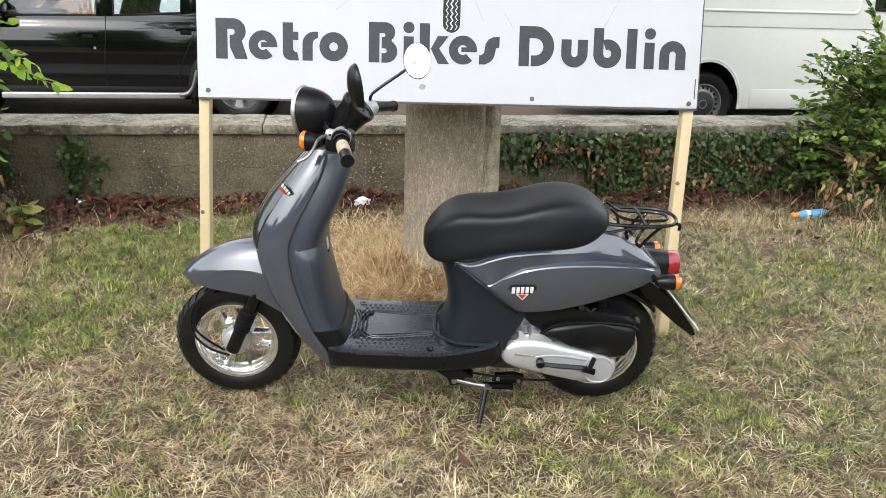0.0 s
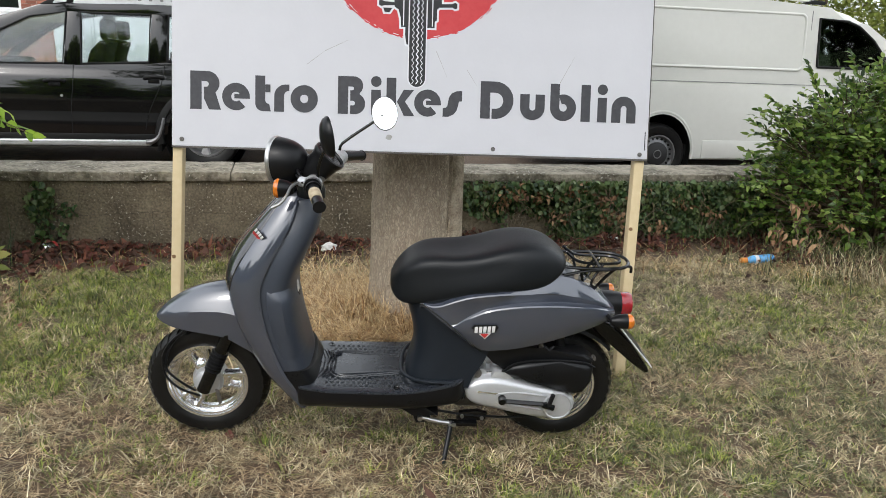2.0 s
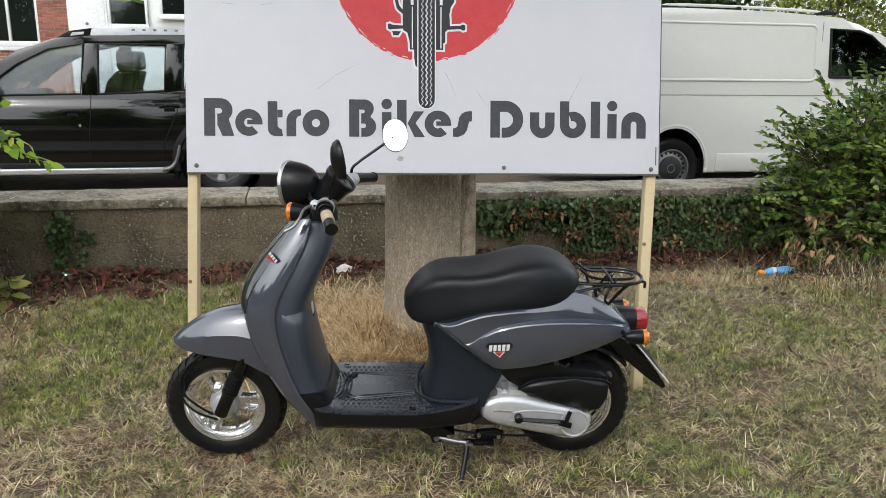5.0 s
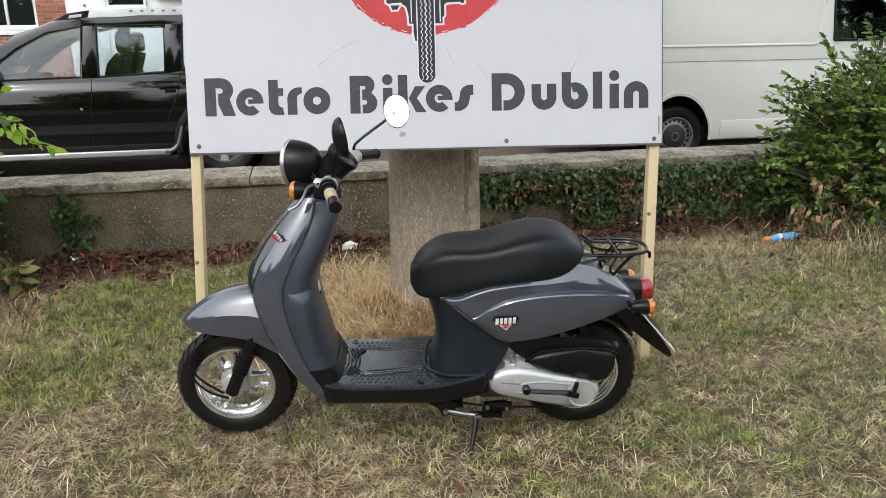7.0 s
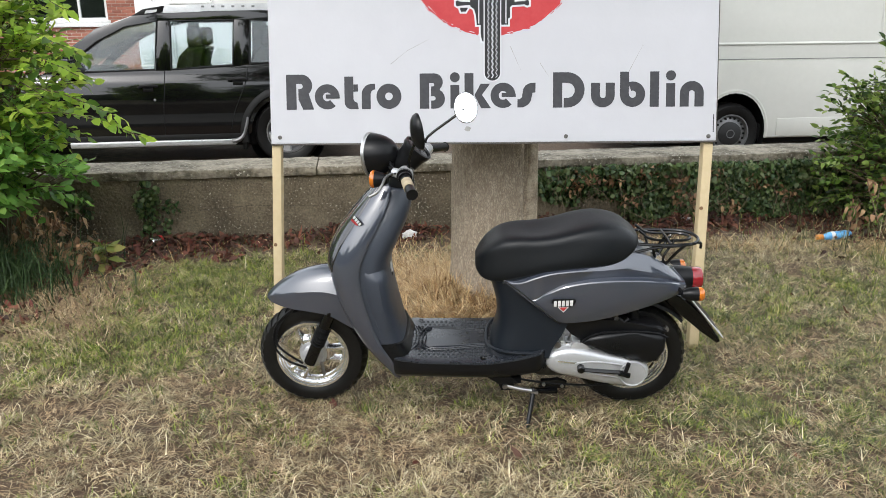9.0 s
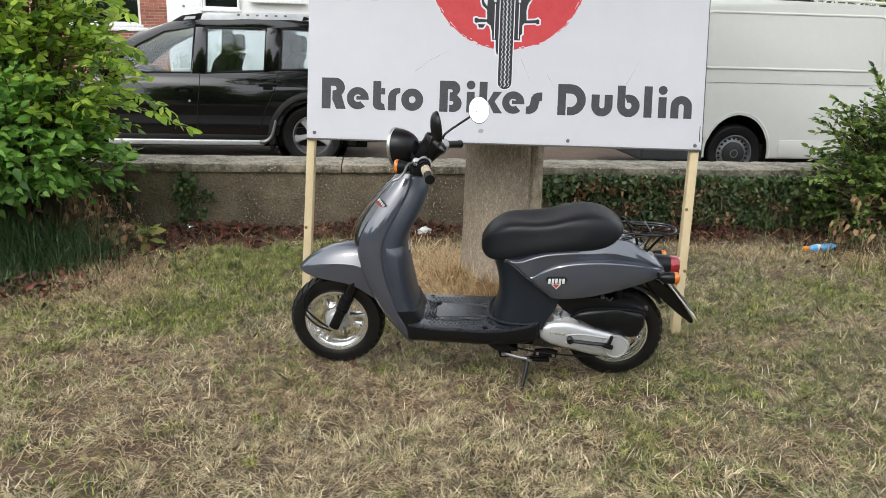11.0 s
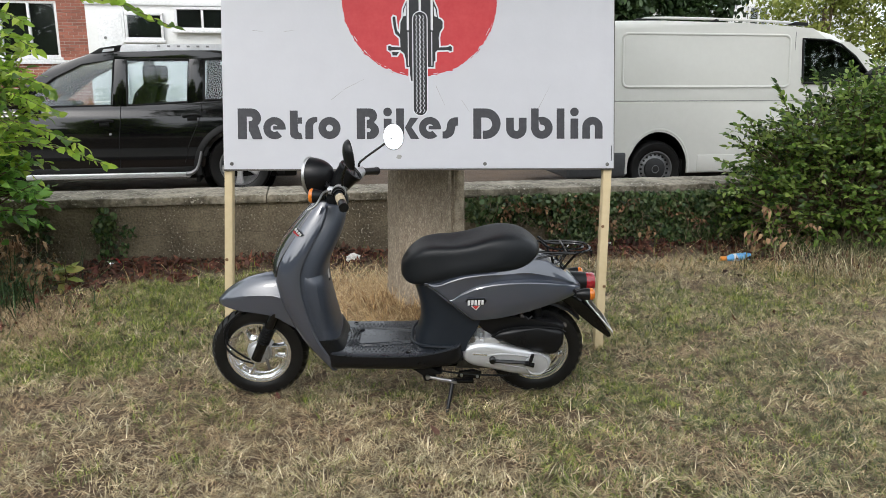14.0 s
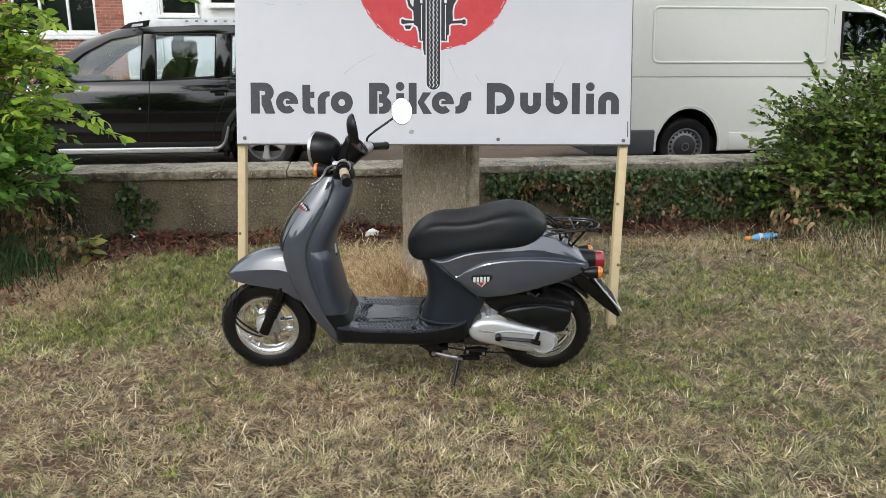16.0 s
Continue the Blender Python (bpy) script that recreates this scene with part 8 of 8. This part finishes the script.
def clumps(x, y, size, seed):
    """Smooth random values from 0 to 1 in cells of a size."""
    grid = np.random.default_rng(seed).uniform(0, 1, (256, 256))
    gx, gy = x / size + 500, y / size + 500
    i, j = np.floor(gx).astype(int), np.floor(gy).astype(int)
    u, v = gx - i, gy - j
    u, v = u * u * (3 - 2 * u), v * v * (3 - 2 * v)
    at = lambda p, q: grid[p % 256, q % 256]
    return (at(i, j) * (1 - u) + at(i + 1, j) * u) * (1 - v) + (at(i, j + 1) * (1 - u) + at(i + 1, j + 1) * u) * v


def lawn():
    rng = np.random.default_rng(11)

    def turf(name, label, material, n, x0, x1, chance, per, spread, length, width, lean, curl, base_lean, lift=0.0):
        x, y = scatter(n, rng, x0, x1, -2.9, 1.8)
        edge = np.clip((wall_front_y(x) - 0.40 - y) / 0.22, 0, 1) * np.clip((y + 2.9) / 0.9, 0, 1) * np.clip((4.2 - np.abs(x)) / 0.5, 0, 1)
        patchy = 0.55 * clumps(x, y, 0.055, len(name)) + 0.45 * clumps(x, y, 0.13, len(name) + 40)
        keep = rng.uniform(0, 1, n) < np.clip(chance(x, y), 0, 1) * edge * (1.0 if name == "thatch" else np.clip((patchy - 0.25) * 4.0, 0.16, 1.45))
        p, yaw = tufts(x[keep], y[keep], per, spread, rng)
        p[:, 2] += rng.uniform(0, 1, len(p)) * lift
        tall = 0.70 + 0.65 * clumps(p[:, 0], p[:, 1], 0.07, len(name) + 9)
        v, f = blades(p, length(p[:, 0], p[:, 1]) * tall, width, rng, lean, curl, base_lean, yaw)
        tagged(triangles_mesh(name, v, f, material), label, "grass", kind="stuff")

    trunk_mat = lambda x, y: blob(x, y, -0.62, 0.65, 0.42, 0.55)
    bank = lambda x, y: blob(x, y, -2.85, 0.40, 0.50, 0.62)
    dull = lambda x, y: np.clip((x + 0.1) / 1.4, 0, 1) * np.clip((0.7 - y) / 0.9, 0.25, 1)
    thin = lambda x, y: np.clip(1 - worn(x, y) - 0.95 * trunk_mat(x, y) - 0.9 * bank(x, y), 0.03, 1)
    turf("lawn_grass", "short lively green lawn grass in patches", GRASS, 29300, -4.2, 3.0, lambda x, y: np.clip(lush(x, y), 0.10, 1) * thin(x, y) * (1 - 0.75 * dull(x, y)),
         22, 0.036, lambda x, y: 0.042 + 0.010 * field(x, y, 4.0) + 0.018 * blob(x, y, -1.9, 0.5, 0.7, 0.7), 0.0016, 0.45, 0.8, 0.5)
    turf("dull_grass", "grey-green half dry lawn grass", DULL_GRASS, 21600, -2.0, 4.2, lambda x, y: np.clip(lush(x, y) + 0.34, 0.28, 1) * thin(x, y) * (0.12 + 0.88 * dull(x, y)),
         24, 0.038, lambda x, y: 0.044 + 0.010 * field(x, y, 4.0), 0.0015, 0.45, 0.8, 0.6)
    turf("dry_grass", "flat dry straw-coloured grass", STRAW, 27000, -4.2, 4.2, lambda x, y: np.clip(0.66 - 0.6 * lush(x, y), 0.12, 1) * np.clip(1 - 0.72 * worn(x, y), 0.1, 1) * (1 - 0.55 * dull(x, y)) * (1 - 0.3 * blob(x, y, -1.9, -0.85, 0.7, 0.45)) * (1 - 0.75 * bank(x, y)),
         22, 0.05, lambda x, y: 0.056 + 0 * x, 0.0013, 0.4, 1.1, 0.85, 0.014)
    turf("thatch", "brown dead thatch lying on worn soil", THATCH, 23500, -4.2, 4.2, lambda x, y: 0.36 + 1.1 * worn(x, y) + 0.7 * blob(x, y, -2.75, 0.7, 0.5, 0.7), 15, 0.06, lambda x, y: 0.05 + 0 * x, 0.0015, 0.3, 0.7, 1.15, 0.012)
    turf("stray_straw", "single long pale straws lying over the turf", STRAW, 9000, -4.2, 4.2, lambda x, y: 0.4 + 0.4 * field(x, y, 7.0), 3, 0.07, lambda x, y: 0.085 + 0 * x, 0.0013, 0.35, 1.2, 0.8, 0.02)
    # long straw round the trunk, on the bank and by the shrubs
    pts = []
    for cx, cy, sx, sy, n in ((-0.66, 0.62, 0.19, 0.30, 9000), (-0.36, 0.13, 0.2, 0.055, 6500), (2.30, 1.36, 0.2, 0.12, 700), (2.9, 0.95, 0.3, 0.2, 350), (-2.7, 0.8, 0.3, 0.2, 500), (1.2, 1.45, 0.6, 0.08, 900)):
        xx, yy = rng.normal(cx, sx, n), rng.normal(cy, sy, n)
        pts.append(np.stack([xx, yy, ground_z(xx, yy)], 1))
    ang, rad = rng.uniform(2.9, 6.6, 3600), 0.19 + np.abs(rng.normal(0.07, 0.05, 3600))      # against the foot of the trunk
    xx, yy = -0.275 + rad * np.cos(ang), 0.50 + rad * np.sin(ang)
    pts.append(np.stack([xx, yy, ground_z(xx, yy) + 0.02], 1))
    p = np.concatenate(pts)
    p = p[p[:, 1] < wall_front_y(p[:, 0]) - 0.12]
    v, f = blades(p, 0.12 * np.ones(len(p)), 0.0021, rng, 0.5, 1.0, 0.75)
    ang, rad = rng.uniform(3.2, 6.3, 2600), 0.20 + np.abs(rng.normal(0.06, 0.07, 2600))
    xx, yy = -0.275 + rad * np.cos(ang), 0.48 + rad * np.sin(ang)
    v2, f2 = blades(np.stack([xx, yy, ground_z(xx, yy)], 1), 0.16 * np.ones(len(xx)), 0.0021, rng, 0.5, 1.2, 0.25)
    v, f = np.concatenate([v, v2]), np.concatenate([f, f2 + len(v)])
    tagged(triangles_mesh("long_straw", v, f, WARM_STRAW), "long dry straw tussocks round the tree and shrubs", "grass", kind="stuff")
    pts = []
    for cx, cy, sx, sy, n in ((-2.48, 0.42, 0.17, 0.20, 2300), (-2.25, 0.05, 0.18, 0.14, 700), (-2.9, 0.05, 0.30, 0.16, 500)):
        xx, yy = rng.normal(cx, sx, n), rng.normal(cy, sy, n)
        pts.append(np.stack([xx, yy, ground_z(xx, yy)], 1))
    p = np.concatenate(pts)
    v, f = blades(p, 0.13 * np.ones(len(p)), 0.0021, rng, 0.5, 1.0, 0.75)
    tagged(triangles_mesh("bank_straw", v, f, THATCH), "pinkish brown dead grass lying on the bank", "grass", kind="stuff")
    # coarser turf over the rest of the park
    xx, yy = rng.uniform(-9, 9, 26000), rng.uniform(-9, 1.6, 26000)
    out = (yy < -1.9) | (np.abs(xx) > 4.1)
    xx, yy = xx[out], yy[out]
    p, yaw = tufts(xx[:4200], yy[:4200], 6, 0.08, rng)
    v, f = blades(p, 0.055 * np.ones(len(p)), 0.0035, rng, 0.5, 0.8, 0.5, yaw)
    tagged(triangles_mesh("park_grass", v, f, GRASS), "half dry mown grass over the rest of the park", "grass", kind="stuff")
    # tall stalks along the wall
    xx = rng.uniform(-3, 3.2, 700)
    yy = wall_front_y(xx) - np.abs(rng.normal(0.42, 0.2, 700))
    p = np.stack([xx, yy, ground_z(xx, yy)], 1)
    v, f = blades(p, 0.12 * np.ones(len(p)), 0.0013, rng, 0.6, 0.9)
    tagged(triangles_mesh("tall_grass", v, f, GRASS), "taller uncut grass along the foot of the wall", "grass", kind="stuff")
    xx = rng.uniform(-3, 3.0, 420)
    yy = wall_front_y(xx) - np.abs(rng.normal(0.34, 0.12, 420)) - 0.05
    p = np.stack([xx, yy, ground_z(xx, yy) + 0.01], 1)
    v, f = blades(p, 0.18 * np.ones(len(p)), 0.0013, rng, 0.4, 0.9, 1.0)
    tagged(triangles_mesh("wall_stalks", v, f, WARM_STRAW), "bent dry stalks lying over the leaf litter", "grass", kind="stuff")
    # dark fine grass under the elder, its green lowered for the shade there
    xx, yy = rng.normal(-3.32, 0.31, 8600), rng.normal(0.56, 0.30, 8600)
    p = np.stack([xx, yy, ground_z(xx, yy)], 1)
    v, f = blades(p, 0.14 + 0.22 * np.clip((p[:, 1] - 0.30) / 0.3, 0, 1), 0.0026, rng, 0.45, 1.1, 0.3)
    tagged(triangles_mesh("shade_grass", v, f, DARK_BLADE), "long dark green grass, darkened for the shade of the shrub", "grass", kind="stuff")
    # tall dry stalks and some green before the other shrub
    xx, yy = rng.normal(2.60, 0.22, 900), rng.normal(1.22, 0.14, 900)
    p = np.stack([xx, yy, ground_z(xx, yy)], 1)
    v, f = blades(p, 0.24 * np.ones(len(p)), 0.0018, rng, 0.9, 1.6, 0.45)
    tagged(triangles_mesh("shrub_straw", v, f, STRAW), "tall bent dry stalks at the foot of the shrub", "grass", kind="stuff")
    xx, yy = rng.normal(2.7, 0.4, 1400), rng.normal(1.5, 0.2, 1400)
    p = np.stack([xx, yy, ground_z(xx, yy)], 1)
    v, f = blades(p, 0.2 * np.ones(len(p)), 0.002, rng, 0.5, 0.9)
    tagged(triangles_mesh("shrub_grass", v, f, DULL_GRASS), "long green grass at the foot of the shrub", "grass", kind="stuff")


lawn()


def dead_leaves():
    rng = np.random.default_rng(41)
    x = rng.uniform(-3.6, 3.3, 12500)
    x = x[rng.uniform(0, 1, len(x)) < 0.42 + 0.4 * np.sin(4.1 * x + 0.6) * np.sin(9.7 * x)]
    y = wall_front_y(x) - 0.02 - np.abs(rng.normal(0, 0.15, len(x)))
    heap = 0.055 * np.exp(-((wall_front_y(x) - y) / 0.12) ** 2) * (0.5 + 0.5 * np.sin(5 * x + 1.0))
    z = ground_z(x, y) + rng.uniform(0, 1, len(x)) * (heap + 0.02)
    p = [np.stack([x, y, z], 1)]
    for cx, cy, s, n in ((-1.83, 1.18, 0.05, 40), (2.25, 1.6, 0.16, 260), (-2.75, 1.2, 0.25, 480), (-2.95, 0.8, 0.28, 420), (-2.95, 0.2, 0.22, 420), (2.75, 1.5, 0.25, 500), (2.3, 1.75, 0.1, 160), (-1.3, 1.5, 0.2, 120), (1.4, 1.75, 0.4, 40)):
        xx, yy = rng.normal(cx, s, n), rng.normal(cy, s * 0.6, n)
        p.append(np.stack([xx, yy, ground_z(xx, yy) + rng.uniform(0, 0.05, n)], 1))
    xx, yy = rng.uniform(-3, 3, 60), rng.uniform(-1.6, 1.4, 60)
    p.append(np.stack([xx, yy, ground_z(xx, yy) + 0.015], 1))
    p = np.concatenate(p)
    v, f = leaves(p, rng.normal(0, 1, p.shape) * np.array([1, 1, 0.7]), rng.uniform(0.022, 0.072, len(p)), rng.uniform(0.007, 0.018, len(p)), rng, 0.9, 0.6, tilt=0.9)
    tagged(triangles_mesh("dead_leaves", v, f, DEAD_LEAF), "curled red-brown dead leaves heaped along the wall", "leaves", kind="stuff")


dead_leaves()


def dead_trails():
    rng = np.random.default_rng(52)
    bm = bmesh.new()
    pts, dirs = [], []
    for k in range(43):
        x, y = (rng.normal(-2.98, 0.13), rng.normal(1.05, 0.10)) if k < 34 else (rng.normal(2.24, 0.10), rng.normal(1.62, 0.05))
        foot = Vector((x, y, float(ground_z(np.array([x]), np.array([y]))[0])))
        top = foot + Vector((rng.normal(0.04, 0.12), rng.normal(0, 0.08), rng.uniform(0.12, 0.42)))
        over = top + Vector((rng.normal(0.06, 0.10), rng.normal(-0.05, 0.06), -rng.uniform(0.02, 0.14)))
        tube([foot, top, over], 0.0028, 5, bm, 1, taper=0.0012)
        for j in range(9):
            f = rng.uniform(0, 1)
            q = foot.lerp(top, f) if j < 3 else top.lerp(over, f)
            pts.append((q.x + rng.normal(0, 0.02), q.y + rng.normal(0, 0.02), q.z))
            dirs.append((rng.normal(0, 0.5), rng.normal(0, 0.5), -1.0))
    for k in range(40):                               # fallen sticks
        x, y, a = rng.normal(-2.78, 0.2), rng.normal(0.80, 0.14), rng.uniform(-0.6, 0.9)
        z = float(ground_z(np.array([x]), np.array([y]))[0]) + 0.012
        ln = rng.uniform(0.08, 0.26)
        tube([(x, y, z), (x + ln * 0.5 * math.cos(a), y + ln * 0.5 * math.sin(a), z + rng.uniform(0, 0.04)), (x + ln * math.cos(a), y + ln * math.sin(a), z + rng.uniform(0, 0.05))], 0.0026, 5, bm, 1, taper=0.0012)
    tagged(part("dead_stems", bm, IVY_STEM, None), "dry brown stems and sticks under the bushes", "twigs", kind="stuff")
    v, f = leaves(np.array(pts), np.array(dirs), rng.uniform(0.04, 0.075, len(pts)), rng.uniform(0.009, 0.018, len(pts)), rng, 0.9, 0.6, tilt=0.8)
    tagged(triangles_mesh("withered_leaves", v, f, WITHERED), "withered tan leaves hanging under the bushes", "leaves", kind="stuff")


dead_trails()


def weed(x, y, seed, h=0.14, n=16):
    rng = np.random.default_rng(seed)
    root = thing("weed_plant", "small yellow-green broad-leaved weed in bare soil", "plant", pose(x, y, float(ground_z(np.array(x), np.array(y)))))
    part("stem", tube([(0, 0, 0), (0.01, 0, h * 0.6), (0.0, 0.01, h)], 0.004, 6, taper=0.002), TWIG, root)
    a = rng.uniform(0, 6.28, n)
    hz = rng.uniform(0.3, 1, n) * h
    p = np.stack([0.01 * np.cos(a), 0.01 * np.sin(a), hz], 1)
    d = np.stack([np.cos(a), np.sin(a), rng.uniform(-0.1, 0.5, n)], 1)
    v, f = leaves(p, d, 0.10, 0.026, rng, 0.4)
    ob = triangles_mesh("leaf_rosette", v, f, WEED_LEAF)
    ob.parent = root


weed(-2.52, 0.98, 1, 0.17, 26)

# ---- litter ----
FOIL = mat("can_aluminium", (0.7, 0.7, 0.7), 0.25, 1.0, scale=40, bump=0.3, bump_scale=60)
TISSUE = mat("white_tissue", (0.8, 0.8, 0.78), 0.9, bump=0.3, bump_scale=90)
BLUE_PLASTIC = mat("blue_plastic", (0.05, 0.25, 0.6), 0.3, second=(0.15, 0.45, 0.75), scale=40, coat=0.3)
ORANGE_CAP = mat("orange_cap", (0.8, 0.3, 0.05), 0.4)
PALE_BLUE = mat("pale_blue_plastic", (0.45, 0.6, 0.62), 0.5)


def gz1(x, y):
    return float(ground_z(np.array(float(x)), np.array(float(y))))


def can():
    root = thing("drink_can", "crushed silver drinks can lying in dead leaves", "can", pose(-2.42, 1.50, gz1(-2.42, 1.5) + 0.035, 4, 0, 62))
    bm = revolve([(0.0, -0.055), (0.024, -0.055), (0.032, -0.047), (0.032, 0.047), (0.026, 0.055), (0.0, 0.053)], 24, axis="x")
    for v in bm.verts:
        v.co.z += 0.009 * noise.noise(v.co * 30) - 0.008 * math.exp(-(v.co.x / 0.02) ** 2) * (1 if v.co.z > 0 else -1)
        v.co.y += 0.007 * noise.noise(v.co * 26 + Vector((3, 0, 0)))
    part("body", bm, FOIL, root)
    part("printed_band", revolve([(0.0328, 0.012), (0.0332, 0.012), (0.0332, 0.03), (0.0328, 0.03)], 24, axis="x"), BADGE_RED, root)


def crumple(name, label, category, x, y, size, seed, material):
    bm = bmesh.new()
    bmesh.ops.create_icosphere(bm, subdivisions=3, radius=1)
    for v in bm.verts:
        k = 1 + 0.55 * noise.noise(v.co * 2.4 + Vector((seed, 0, 0))) + 0.22 * noise.noise(v.co * 6 + Vector((0, seed, 0)))
        v.co = Vector((v.co.x * size * k, v.co.y * size * 0.7 * k, v.co.z * size * 0.55 * k))
    ob = part(name, bm, material, None, smooth=False)
    ob.matrix_basis = pose(x, y, gz1(x, y) + size * 0.42)
    tagged(ob, label, category)


def bottle():
    root = thing("plastic_bottle", "small blue plastic bottle with orange cap lying in grass", "bottle", pose(2.0, 1.58, gz1(2.0, 1.58) + 0.035, 0, -4, 6))
    part("body", revolve([(0, 0.11), (0.022, 0.11), (0.028, 0.10), (0.028, -0.03), (0.02, -0.06), (0.012, -0.075), (0, -0.075)], 24, axis="x"), BLUE_PLASTIC, root)
    part("cap", revolve([(0, -0.075), (0.017, -0.075), (0.018, -0.115), (0.012, -0.12), (0, -0.12)], 20, axis="x"), ORANGE_CAP, root, "orange screw cap")
    part("label_band", revolve([(0.0284, -0.025), (0.0287, -0.025), (0.0287, 0.0), (0.0284, 0.0)], 24, axis="x"), PLATE_WHITE, root, "white printed band")


can()
crumple("tissue", "crumpled white paper tissue on dry grass", "tissue", -0.775, 1.60, 0.05, 2, TISSUE)
crumple("paper_scrap", "crumpled white paper scrap among dead leaves", "paper", 1.17, 2.02, 0.045, 7, TISSUE)
crumple("plastic_ball", "small pale blue plastic scrap in leaves", "plastic", -2.95, 1.28, 0.035, 11, PALE_BLUE)
bottle()
